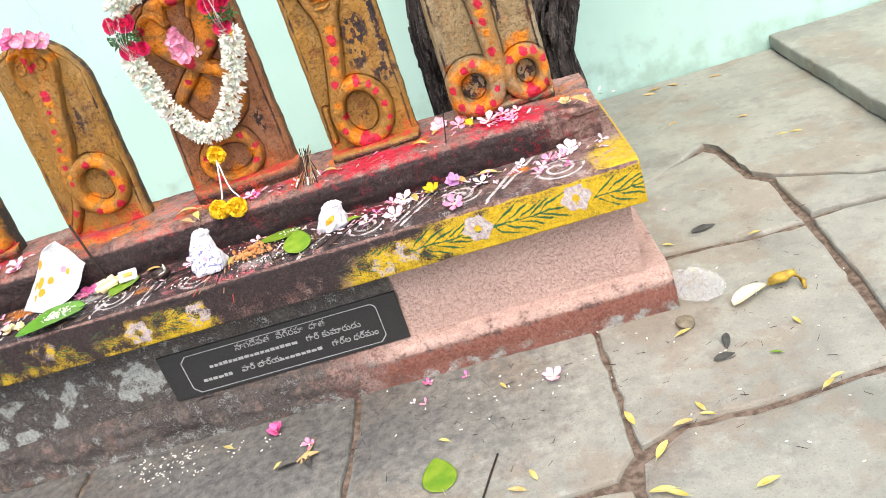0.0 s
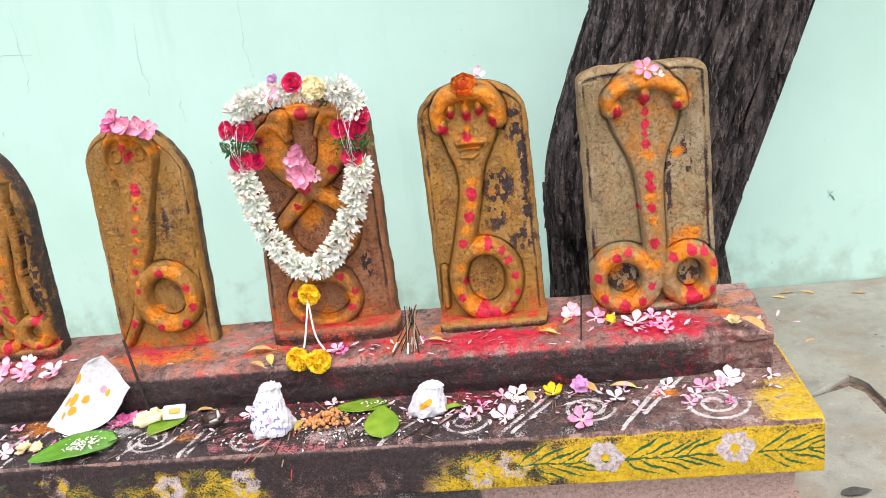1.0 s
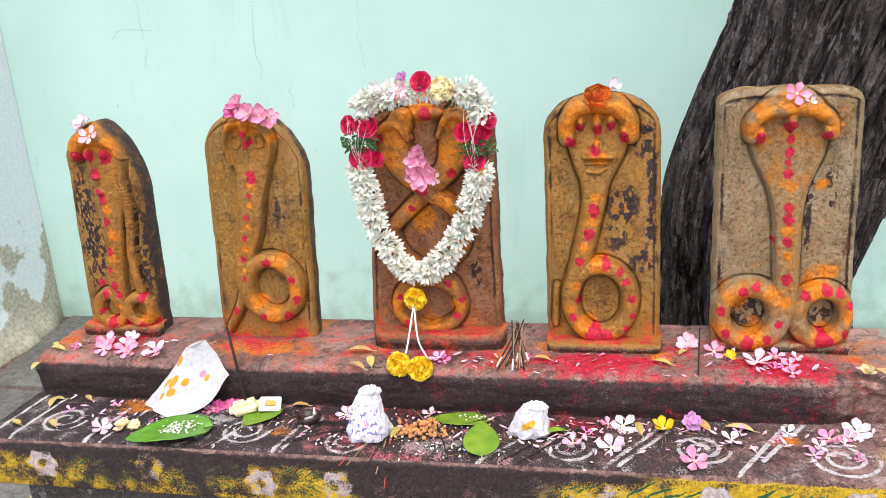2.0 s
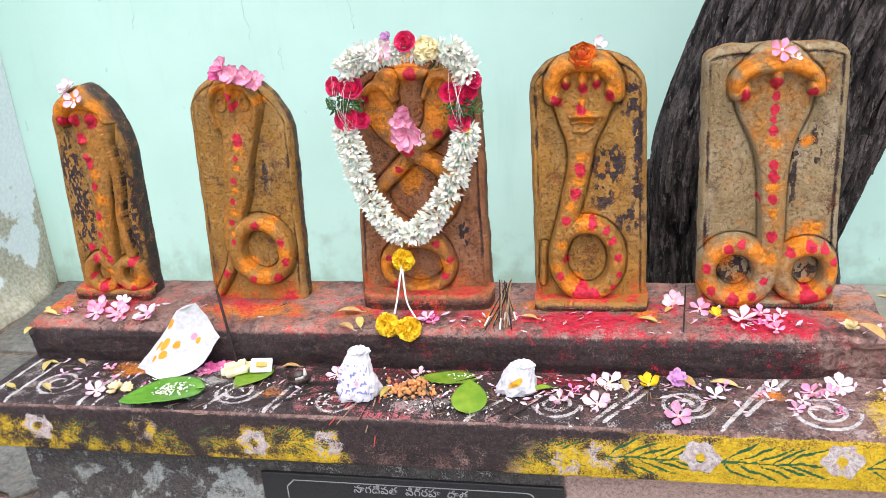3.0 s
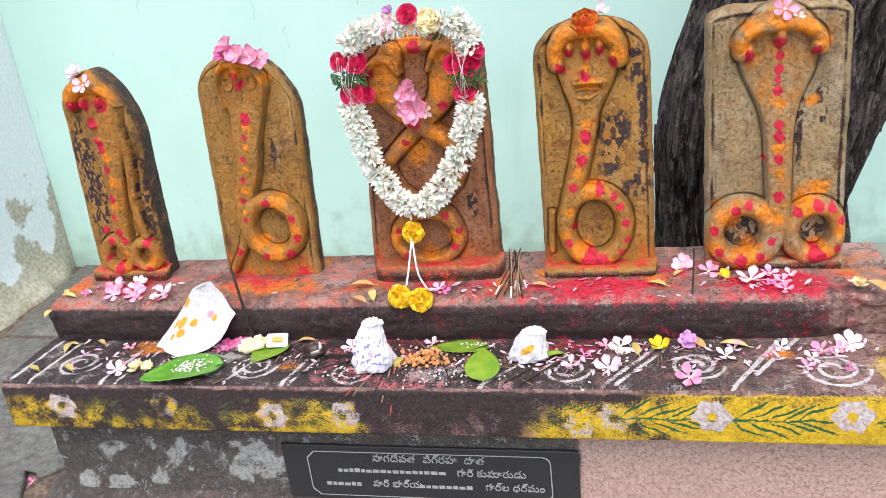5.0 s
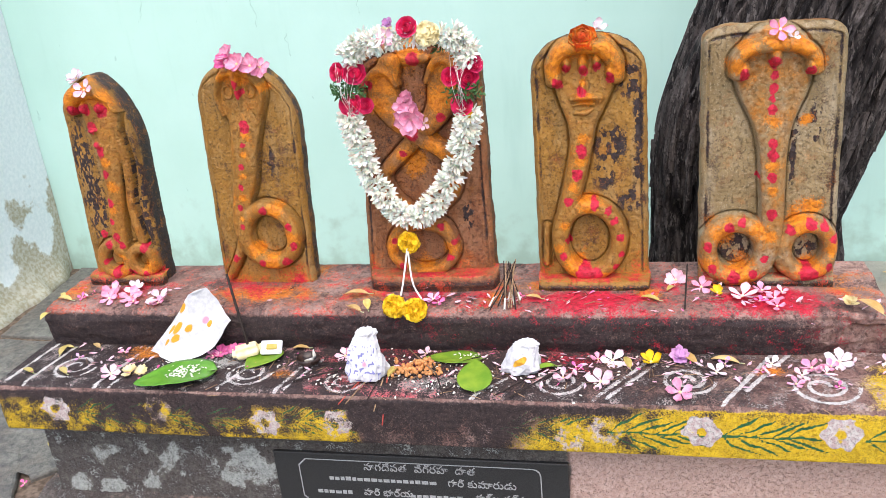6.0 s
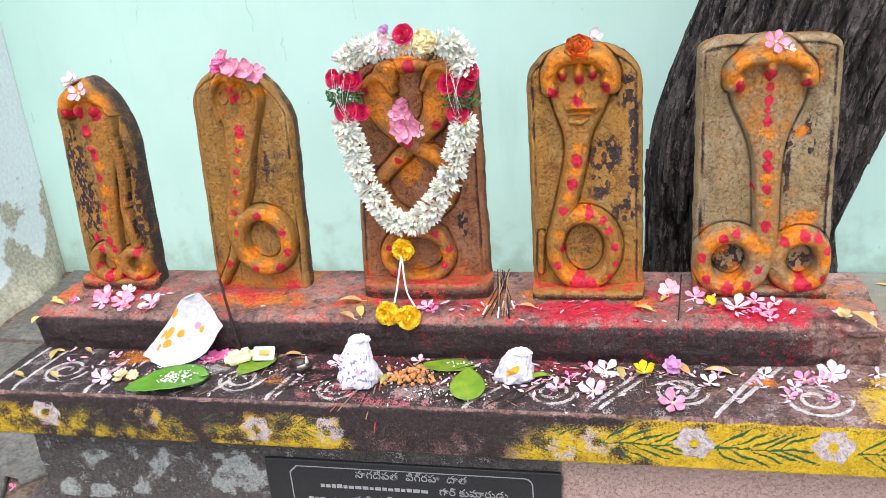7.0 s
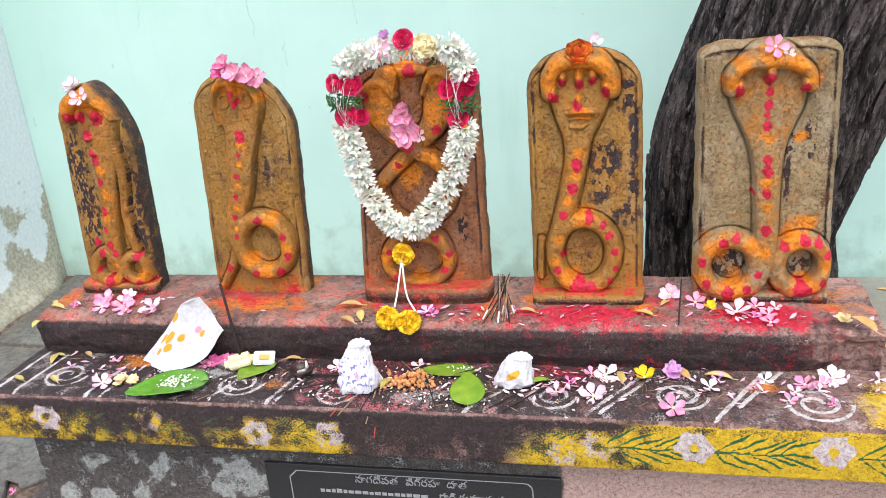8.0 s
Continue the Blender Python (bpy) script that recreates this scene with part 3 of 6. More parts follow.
def slab_coats(x, y, z):
    nz, fine = fbm(x * 8, y * 8, z * 8, 71), fbm(x * 40, y * 40, z * 40, 72)
    face = sstep(0.415, 0.405, z) * (z > 0.305)
    top = (z > 0.415).astype(float)
    dark = np.maximum(sstep(-0.17, -0.10, x) * sstep(0.36, 0.10, x), 0.55 * sstep(0.10, -0.25, x)) + 0.50 * sstep(0.52, 0.34, x) * sstep(-0.05, 0.10, x)
    dark = dark + 0.45 * np.exp(-((x + 0.60) / 0.035) ** 2) + 0.4 * np.exp(-((x + 0.40) / 0.06) ** 2)
    low = np.clip(1.15 - (z - 0.31) / 0.09, 0, 1)
    yellow = face * np.clip(1.15 - 0.95 * dark + 0.55 * low * (1 - sstep(-0.11, -0.09, x) * sstep(0.22, 0.05, x)) - 0.3 * (z > 0.395), 0, 1.1)
    yellow = np.maximum(yellow, top * 0.75 * sstep(0.76, 0.86, x + 0.07 * (nz - 0.5)) * sstep(-0.10, -0.22, y))
    yellow = np.maximum(yellow, 0.9 * (x > 0.893) * (z > 0.31))
    flower, green = 0 * x, 0 * x
    x_true, z_true = x, z
    x = x + 0.017 * (fbm(x_true * 26, z * 26, 0, 73) - 0.5) + 0.004 * (fine - 0.5)
    z = z + 0.014 * (fbm(x_true * 26, z * 26, 0, 74) - 0.5) + 0.004 * (fine - 0.5)
    for fx, fz, s in FLOWERS:
        dx, dz = x - fx, z - fz
        r, a = np.hypot(dx, dz), np.arctan2(dz, dx)
        petal = 0.033 + 0.0035 * np.cos(6 * a)
        flower = np.maximum(flower, s * face * sstep(petal, petal - 0.006, r) * (1 - 0.9 * sstep(0.011, 0.006, r)))
    flower = flower * np.clip(0.35 + 1.5 * (fbm(x * 55, z * 55, 0, 75) - 0.1), 0.2, 1.1)
    for sx, way, s in SPRAYS:
        d = dist_line(x, z, sx, 0.362, sx + 0.16, 0.360) / 0.0016
        for k in range(5):
            bx = sx + 0.004 + 0.026 * k
            for up in (1, -1):
                ex, ez = bx + 0.062, 0.362 + up * (0.036 - 0.002 * k) + 0.004 * math.sin(5 * k + up)
                for q in range(6):
                    t0, t1 = q / 6, (q + 1) / 6
                    w = 0.0023 * math.sin(math.pi * (t0 + t1) / 2) ** 0.7
                    p0 = (bx + (ex - bx) * t0, 0.362 + (ez - 0.362) * t0 ** 0.8)
                    p1 = (bx + (ex - bx) * t1, 0.362 + (ez - 0.362) * t1 ** 0.8)
                    near = (np.abs(x - bx) < 0.08) & (z > 0.30)
                    dd = np.full(x.shape, 9.0)
                    dd[near] = dist_line(x[near], z[near], *p0, *p1) / w
                    d = np.minimum(d, dd)
        green = np.maximum(green, s * face * sstep(1.35, 0.7, d))
    x, z = x_true, z_true
    chalk = 0 * x
    for ax, ay, bx, by in RULES:
        chalk = np.maximum(chalk, top * sstep(0.0062, 0.0024, dist_line(x, y, ax, ay, bx, by)))
    for cx, cy, rad in SPIRALS:
        dx, dy = x - cx, (y - cy) * 1.02
        r, a = np.hypot(dx, dy), np.arctan2(dy, dx)
        turn = (a / (2 * math.pi)) % 1.0
        for k in (0, 1):
            want = rad * (0.18 + 0.40 * (turn + k))
            chalk = np.maximum(chalk, top * (want < rad * 1.0) * sstep(0.0056, 0.0022, np.abs(r - want)))
    chalk = chalk * (0.50 + 0.45 * fine) * (0.75 + 0.35 * sstep(0.3, 0.6, x) + 0.2 * sstep(-0.5, -0.7, x))
    kum = top * (0.38 * np.exp(-((x + 0.05) / 0.18) ** 2) * nz + 0.30 * np.exp(-((x - 0.30) / 0.10) ** 2 - ((y + 0.17) / 0.05) ** 2))
    turm = top * (0.75 * np.exp(-((x + 0.61) / 0.05) ** 2 - ((y + 0.16) / 0.03) ** 2) + 0.5 * np.exp(-((x - 0.66) / 0.035) ** 2 - ((y + 0.19) / 0.02) ** 2)
                  + 0.5 * np.exp(-((x + 0.27) / 0.02) ** 2 - ((y + 0.24) / 0.015) ** 2))
    lime = top * 0.75 * (np.exp(-((x - 0.03) / 0.10) ** 2 - ((y + 0.26) / 0.03) ** 2) + np.exp(-((x + 0.45) / 0.07) ** 2 - ((y + 0.2) / 0.06) ** 2)) * nz
    lime = lime + top * 0.17 * (0.4 + nz)
    kum = kum + top * 0.16 * nz
    soot = face * np.clip(dark * (0.75 + 0.5 * (nz - 0.5)), 0, 1) * 0.95 * (1 - 0.5 * low) + face * (0.10 + 0.6 * sstep(0.380, 0.408, z) * nz + 0.30 * sstep(0.45, 0.62, nz) * sstep(0.9, 0.3, x) + 0.42 * sstep(0.1, -0.1, x) * (0.35 + nz) * (1 - 0.7 * low)) + top * (0.66 + 0.25 * sstep(0.5, -0.1, x)) * (0.75 + 0.5 * nz) * sstep(0.80, 0.5, x)
    soot = soot * (1 - 0.85 * np.clip(flower * 1.2, 0, 1)) * (1 - 0.5 * np.clip(green, 0, 1))
    return {"yellow": yellow, "green": green, "flower": flower, "chalk": chalk, "kum": kum, "turm": turm, "lime": lime, "soot": soot}


RED_HEAPS = ((-0.40, -0.035, 0.10, 0.05, 0.55), (0.33, -0.085, 0.11, 0.045, 0.95), (0.66, -0.085, 0.10, 0.05, 1.0), (-0.72, -0.03, 0.08, 0.04, 0.6),
             (0.0, -0.05, 0.16, 0.05, 0.45), (0.48, -0.03, 0.10, 0.04, 0.4))
ORANGE_HEAPS = ((-0.38, -0.055, 0.11, 0.04, 1.0), (-0.83, -0.05, 0.05, 0.05, 0.5), (0.44, -0.06, 0.03, 0.03, 0.95), (0.14, -0.07, 0.025, 0.03, 0.75), (-0.30, 0.06, 0.035, 0.03, 0.9),
                (0.10, -0.02, 0.08, 0.03, 0.6), (0.22, -0.03, 0.06, 0.03, 0.6), (0.80, -0.02, 0.05, 0.06, 0.45), (-0.13, -0.06, 0.06, 0.04, 0.5))


def step_coats(x, y, z):
    nz = fbm(x * 9, y * 9, z * 9, 81)
    front = sstep(0.507, 0.495, z)
    kum, turm = 0 * x, 0 * x
    for hx, hy, rx, ry, s in RED_HEAPS:
        kum = np.maximum(kum, s * np.exp(-((x - hx) / rx) ** 2 - ((y - hy) / ry) ** 2))
    for hx, hy, rx, ry, s in ORANGE_HEAPS:
        turm = np.maximum(turm, s * np.exp(-((x - hx) / rx) ** 2 - ((y - hy) / ry) ** 2))
    kum = (1 - front) * (0.78 * kum + 0.34 * nz) + front * 0.25 * nz * sstep(-0.5, 0.0, x)
    turm = (1 - front) * (0.85 * turm + 0.24 * nz)
    soot = front * (0.60 + 0.35 * fbm(x * 40, y * 40, z * 60, 83) + 0.25 * sstep(0.47, 0.43, z)) * (1.0 - 0.75 * sstep(0.68, 0.78, x)) + (1 - front) * 0.16 * nz
    return {"kum": kum, "turm": turm, "soot": soot, "redox": 0.42 * front * sstep(0.80, 0.70, x), "salmon": (1 - front) * (0.50 + 0.35 * sstep(0.6, 0.85, x)) * nz + 0.25 * front * sstep(0.70, 0.78, x)}


def build_platform():
    extruded("foot_course", [(-0.268, -0.03), (-0.272, 0.05), (-0.268, 0.085), (-0.262, 0.095), (-0.232, 0.108), (0.12, 0.108), (0.16, 0.0)],
             -0.915, 0.925, 0.006, 0.004, M_PLATFORM, platform, "red painted foot course with flaking plaster", foot_coats)
    extruded("base_wall", [(-0.235, 0.10), (-0.234, 0.315), (0.13, 0.315), (0.13, 0.10)], -0.865, 0.868, 0.006, 0.0025, M_PLATFORM, platform,
             "pink plastered base blackened at one end", die_coats)
    extruded("ledge_slab", [(-0.19, 0.311), (-0.296, 0.311), (-0.304, 0.315), (-0.307, 0.36), (-0.305, 0.408), (-0.300, 0.417), (-0.29, 0.4215), (-0.19, 0.4225), (0.125, 0.4225), (0.145, 0.35), (0.12, 0.311)],
             XL, XR, 0.0025, 0.0022, M_PLATFORM, platform, "ledge slab with yellow edge, painted flowers and chalk drawings", slab_coats)
    extruded("upper_step", [(-0.128, 0.418), (-0.137, 0.45), (-0.141, 0.488), (-0.136, 0.503), (-0.124, 0.511), (-0.10, 0.514), (0.09, 0.517), (0.12, 0.505), (0.13, 0.418)],
             -0.862, 0.862, 0.003, 0.0065, M_PLATFORM, platform, "upper step dusted with vermilion and turmeric powder", step_coats)


build_platform()


def telugu_plaque():
    body = part("plaque", box_bm(-0.322, -0.2425, 0.108, 0.287, -0.232, 0.240, 0.0015, 1), M_PLAQUE, platform, "polished black granite plaque with engraved writing")
    x0, x1, z0, z1, c = -0.268, 0.233, 0.118, 0.226, 0.016
    loop = [(x0 + c, z1), (x1 - c, z1)] + [(x1 - c + c * math.sin(t), z1 - c + c * math.cos(t) - 0.0) for t in (0.5, 1.0)] + [(x1, z1 - c), (x1, z0 + c), (x1 - c, z0), (x0 + c, z0), (x0, z0 + c), (x0, z1 - c)]
    bm = bmesh.new()
    k = len(loop)
    mid = ((x0 + x1) / 2, (z0 + z1) / 2)
    w = 0.0011
    outer = [bm.verts.new((x + w * (1 if x > mid[0] else -1), -0.2432, z + w * (1 if z > mid[1] else -1))) for x, z in loop]
    inner = [bm.verts.new((x - w * (1 if x > mid[0] else -1), -0.2432, z - w * (1 if z > mid[1] else -1))) for x, z in loop]
    for i in range(k):
        bm.faces.new((outer[i], outer[(i + 1) % k], inner[(i + 1) % k], inner[i]))
    part("border_line", bm, M_ENGRAVE, body)

    def words(text, x, z, size):
        cu = bpy.data.curves.new("lettering", "FONT")
        cu.body, cu.size, cu.extrude, cu.align_x = text, size, 0.0006, "LEFT"
        ob = new("lettering", cu)
        cu.materials.append(M_ENGRAVE)
        ob.parent = body
        ob.matrix_basis = pose(x, -0.2430, z, 90, 0, 0)
        return ob

    def bar(x, z, length, high=0.0100):
        rnd = random.Random(int(1000 * (x + 5)))
        while length > 0.014:
            g = rnd.uniform(0.011, 0.017)
            part("letter_bar", box_bm(x, -0.2434, z + 0.001, x + g - 0.003, -0.2422, z + high * rnd.uniform(0.7, 1.0), 0.0, 1), M_ENGRAVE, body)
            x, length = x + g, length - g

    words("\u0c28\u0c3e\u0c17\u0c26\u0c47\u0c35\u0c24", -0.128, 0.205, 0.0245)
    words("\u0c35\u0c3f\u0c17\u0c4d\u0c30\u0c39", -0.022, 0.205, 0.0245)
    words("\u0c26\u0c3e\u0c24", 0.062, 0.205, 0.0245)
    bar(-0.205, 0.176, 0.235)
    words("\u0c17\u0c3e\u0c30\u0c3f \u0c15\u0c41\u0c2e\u0c3e\u0c30\u0c41\u0c21\u0c41", 0.045, 0.175, 0.0235)
    bar(-0.235, 0.142, 0.09)
    words("\u0c35\u0c3e\u0c30\u0c3f \u0c2d\u0c3e\u0c30\u0c4d\u0c2f", -0.135, 0.143, 0.0225)
    bar(-0.035, 0.142, 0.12)
    words("\u0c17\u0c3e\u0c30\u0c4d\u0c32 \u0c27\u0c30\u0c4d\u0c2e\u0c02", 0.10, 0.143, 0.0225)


telugu_plaque()


# ---------------------------------------------------------------- carved stones
def ring(cx, cz, rx, rz, tube, h, a0=0, a1=360, n=16):
    return [(cx + rx * math.cos(radians(a0 + (a1 - a0) * k / n)), cz + rz * math.sin(radians(a0 + (a1 - a0) * k / n)), tube, h) for k in range(n + 1)]


def carved_stone(bottom, top, z0, shoulder, ztop, arch, thick, strokes, knobs, red, orange, material, label, wash, groove=0.012, plinth=None, lop=0.0):
    """An upright slab with a rounded head and a coiled relief, as one mesh. strokes: rows of (x, z, radius, height) with a profile power."""
    lichen = wash.get("lichen", (130, 85))
    ns, nv = 190, 400
    u = np.linspace(-1, 1, ns)
    u = 0.65 * u + 0.35 * np.sin(u * math.pi / 2)
    s, v = np.meshgrid(u, np.linspace(0, 1, nv), indexing="ij")
    crest = shoulder + (ztop - shoulder) * np.clip(1 - np.abs(s) ** arch, 0, 1) ** (1 / arch)
    crest = crest - lop * np.clip(s + 0.1, 0, None) ** 1.5
    z = z0 + v * (crest - z0)
    f = (z - z0) / (ztop - z0)
    xl, xr = bottom[0] + (top[0] - bottom[0]) * f, bottom[1] + (top[1] - bottom[1]) * f
    x = xl + (xr - xl) * (s + 1) / 2
    edge = np.minimum(np.minimum(x - xl, xr - x), (crest - z) * 0.75)
    x = x + 0.003 * (fbm(z * 25, s * 2, 0, 5) - 0.5) * np.abs(s)
    h, mask, away = np.zeros_like(x), np.zeros_like(x), np.full(x.shape, 9.0)
    for power, rows in strokes:
        for px, pz, r, hh in spline(rows, 10 * len(rows)):
            r = 0.93 * r
            near = (np.abs(x - px) < r + 0.012) & (np.abs(z - pz) < r + 0.012)
            d = np.hypot(x[near] - px, z[near] - pz) / r
            away[near] = np.minimum(away[near], (d - 1) * r)
            hit = 1.22 * hh * np.clip(1 - d * d, 0, 1) ** (0.58 * power)
            h[near] = np.maximum(h[near], hit)
            mask[near] = np.maximum(mask[near], sstep(1.0, 0.85, d))
    for px, pz, rx, rz, hh in knobs:
        d = ((x - px) / rx) ** 2 + ((z - pz) / rz) ** 2
        h = np.maximum(h, hh * np.clip(1 - d, 0, 1) ** 0.5)
        mask = np.maximum(mask, (d < 1) * 1.0)
    nz, fine = fbm(x * 14, z * 14, 0, 91), fbm(x * 60, z * 60, 0, 92)
    y = -h + 0.010 * (1 - np.clip(edge / 0.010, 0, 1)) ** 2 + 0.005 * (nz - 0.5) + 0.0030 * (fine - 0.5) + 0.0016 * (fbm(x * 160, z * 160, 0, 94, 2) - 0.5)
    if groove:
        y = y + 0.0026 * np.exp(-((edge - groove) / 0.0018) ** 2) * (1 - mask)
    y = y + 0.0075 * np.exp(-((away - 0.0012) / 0.0021) ** 2)
    kum, turm = np.zeros_like(x), 0.10 * nz
    turm = np.maximum(turm, 0.55 * wash.get("body", 0.30) * mask * (0.6 + 0.8 * (nz - 0.2)))
    ochre = wash.get("coat", 0.42) * mask + 0.28 * nz
    wob = 0.0045 * (fbm(x * 110, z * 110, 0, 93) - 0.5)
    for px, pz, r in red:
        r = 1.18 * r
        kum = np.maximum(kum, 1.15 * sstep(r * 0.92, r * 0.40, np.hypot(x - px, (z - pz) * 0.85) + wob * 2))
    for px, pz, r in orange:
        turm = np.maximum(turm, 0.98 * np.exp(-((x - px) ** 2 + (z - pz) ** 2) / (0.75 * r * r)))
    # dark streaks and specks, plus a broken dark line along the border
    soot = (0.24 * sstep(0.45, 0.70, fbm(x * 30, z * 9, 0, 55)) + 0.10 * sstep(0.5, 0.68, fine) + 0.55 * np.exp(-((edge - groove) / 0.003) ** 2) * sstep(0.4, 0.6, nz)) * (1 - 0.8 * mask)
    for px, pz, rx, rz, a in wash.get("soot", ()):
        soot = np.maximum(soot, (0.10 + 1.15 * sstep(0.44, 0.53, fbm(x * lichen[0], z * lichen[1], 0, 57))) * a * np.exp(-((x - px) / rx) ** 2 - ((z - pz) / rz) ** 2) * (1 - 0.7 * mask))
    low = np.exp(-np.maximum(z - z0 - 0.02, 0) / 0.03)
    turm = np.maximum(turm, 0.5 * low * (0.5 + nz))
    kum = np.maximum(kum, 0.42 * low * (0.4 + nz))
    cx = (bottom[0] + bottom[1]) / 2
    front = np.stack([x - cx, y, z - z0], -1)
    idx = np.arange(ns * nv).reshape(ns, nv)
    loop = np.concatenate([idx[0, :], idx[1:, -1], idx[-1, -2::-1]])
    flat = front.reshape(-1, 3)
    rings, m = [loop], len(loop)
    verts, count = [flat], len(flat)
    attrs = {"kum": [kum.ravel()], "turm": [turm.ravel()], "soot": [soot.ravel()], "ochre": [ochre.ravel()]}
    for t in (0.2, 0.45, 0.7, 0.95, 1.0):
        row = flat[loop].copy()
        row[:, 1] = thick * t + 0.01 * (1 - t)
        grow = 0.006 * (fbm(row[:, 0] * 40, row[:, 1] * 60, row[:, 2] * 40, 97) - 0.5) - (0.006 if t == 1.0 else 0)
        row[:, 0] += grow * np.sign(row[:, 0])
        row[:, 2] += grow * (row[:, 2] > 0.9 * (shoulder - z0))
        verts.append(row)
        rings.append(np.arange(count, count + m))
        count += m
        attrs["kum"].append(np.zeros(m))
        attrs["turm"].append(np.full(m, 0.12))
        # mottled dark coat, heavier on the sides than on the front
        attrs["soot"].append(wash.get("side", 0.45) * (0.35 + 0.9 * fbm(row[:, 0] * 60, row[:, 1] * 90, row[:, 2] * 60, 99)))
        attrs["ochre"].append(np.full(m, 0.5))
    faces = [tuple(q) for q in grid_faces(ns, nv)]
    for a, b in zip(rings, rings[1:]):
        faces += [(a[k], b[k], b[k + 1], a[k + 1]) for k in range(m - 1)]
    faces.append(tuple(rings[-1]))
    if plinth:
        # the low foot block in front of the slab
        pl, pr, deep, high, corner = plinth
        na, nb = 60, 9
        a = np.linspace(0, 1, na)
        px = pl + (pr - pl) * a - cx
        py = -deep * (1 - np.abs(2 * a - 1) ** corner) ** (1 / corner)
        prof = ((0.0, 0.0), (0.0, 0.35), (-0.003, 0.45), (0.0, 0.55), (0.0, 0.9), (0.004, 0.98), (0.012, 1.0), (0.03, 1.0), (0.06, 1.0))
        ii, jj = np.meshgrid(np.arange(na), np.arange(nb), indexing="ij")
        inset, up = np.array([q[0] for q in prof])[jj], np.array([q[1] for q in prof])[jj]
        block = np.stack([px[ii] * (1 - inset * 0.6), np.minimum(py[ii] + inset, 0.02), up * high + 0.002 * (fbm(px[ii] * 40, jj, 0, 7) - 0.5)], -1).reshape(-1, 3)
        faces += [tuple(q) for q in grid_faces(na, nb, base=count)]
        verts.append(block)
        attrs["kum"].append(0.22 + 0.2 * (up.ravel() > 0.95))
        attrs["turm"].append(0.2 + 0.22 * (up.ravel() > 0.95))
        # front of the block coated darker than its top
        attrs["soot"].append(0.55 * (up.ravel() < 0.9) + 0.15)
        attrs["ochre"].append(0 * up.ravel())
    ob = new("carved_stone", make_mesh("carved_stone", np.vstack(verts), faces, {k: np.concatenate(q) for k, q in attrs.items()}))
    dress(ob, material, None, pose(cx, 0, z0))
    return tagged(ob, label, "statue", "row of carved stones")


def dots(x0, z0, x1, z1, n, r):
    return [(x0 + (x1 - x0) * k / (n - 1), z0 + (z1 - z0) * k / (n - 1), r * (0.85 + 0.3 * ((k * 37) % 10) / 10)) for k in range(n)]


BASE = 0.512
carved_stone((-0.812, -0.640), (-0.790, -0.628), BASE, 0.902, 0.992, 2.0, 0.058,
             [(0.5, [(-0.690, 0.95, 0.05, 0.015), (-0.692, 0.90, 0.046, 0.018), (-0.690, 0.84, 0.034, 0.020), (-0.698, 0.76, 0.024, 0.020), (-0.712, 0.68, 0.022, 0.018), (-0.722, 0.60, 0.022, 0.016)]),
              (0.5, ring(-0.742, 0.578, 0.032, 0.036, 0.015, 0.016)), (0.5, ring(-0.674, 0.575, 0.027, 0.030, 0.014, 0.016)),
              (0.5, [(-0.755, 0.925, 0.016, 0.024), (-0.74, 0.955, 0.02, 0.028), (-0.70, 0.965, 0.02, 0.030), (-0.66, 0.950, 0.018, 0.026), (-0.65, 0.925, 0.014, 0.022)]),
              (0.5, [(-0.668, 0.90, 0.012, 0.018), (-0.658, 0.80, 0.012, 0.014), (-0.672, 0.70, 0.012, 0.012), (-0.665, 0.62, 0.012, 0.012)])],
             [(-0.710, 0.880, 0.020, 0.010, 0.030), (-0.706, 0.848, 0.018, 0.012, 0.030), (-0.745, 0.930, 0.010, 0.016, 0.034), (-0.718, 0.930, 0.011, 0.017, 0.036), (-0.684, 0.928, 0.012, 0.016, 0.034)],
             [(-0.745, 0.926, 0.013), (-0.717, 0.926, 0.014), (-0.682, 0.924, 0.016), (-0.713, 0.886, 0.015), (-0.709, 0.841, 0.018), (-0.706, 0.784, 0.011), (-0.713, 0.716, 0.011), (-0.722, 0.672, 0.009), (-0.720, 0.635, 0.010), (-0.762, 0.635, 0.010), (-0.745, 0.615, 0.010), (-0.712, 0.618, 0.010),
              (-0.742, 0.545, 0.013), (-0.70, 0.545, 0.012), (-0.66, 0.605, 0.011), (-0.668, 0.545, 0.009), (-0.765, 0.575, 0.008)],
             [(-0.715, 0.958, 0.035), (-0.748, 0.945, 0.022), (-0.67, 0.945, 0.028), (-0.73, 0.94, 0.02), (-0.69, 0.945, 0.02), (-0.700, 0.81, 0.012), (-0.698, 0.755, 0.014), (-0.71, 0.70, 0.012), (-0.735, 0.545, 0.03), (-0.66, 0.56, 0.025), (-0.72, 0.585, 0.012)],
             M_STELE, "smallest ochre carved stone with blackened rough edge and powder marks", {"body": 0.22, "soot": ((-0.765, 0.76, 0.028, 0.13, 1.15), (-0.655, 0.73, 0.024, 0.14, 1.1), (-0.70, 0.895, 0.035, 0.02, 0.8)), "side": 0.95, "lichen": (260, 110)}, groove=0,
             plinth=(-0.822, -0.630, 0.016, 0.03, 8), lop=0.05)

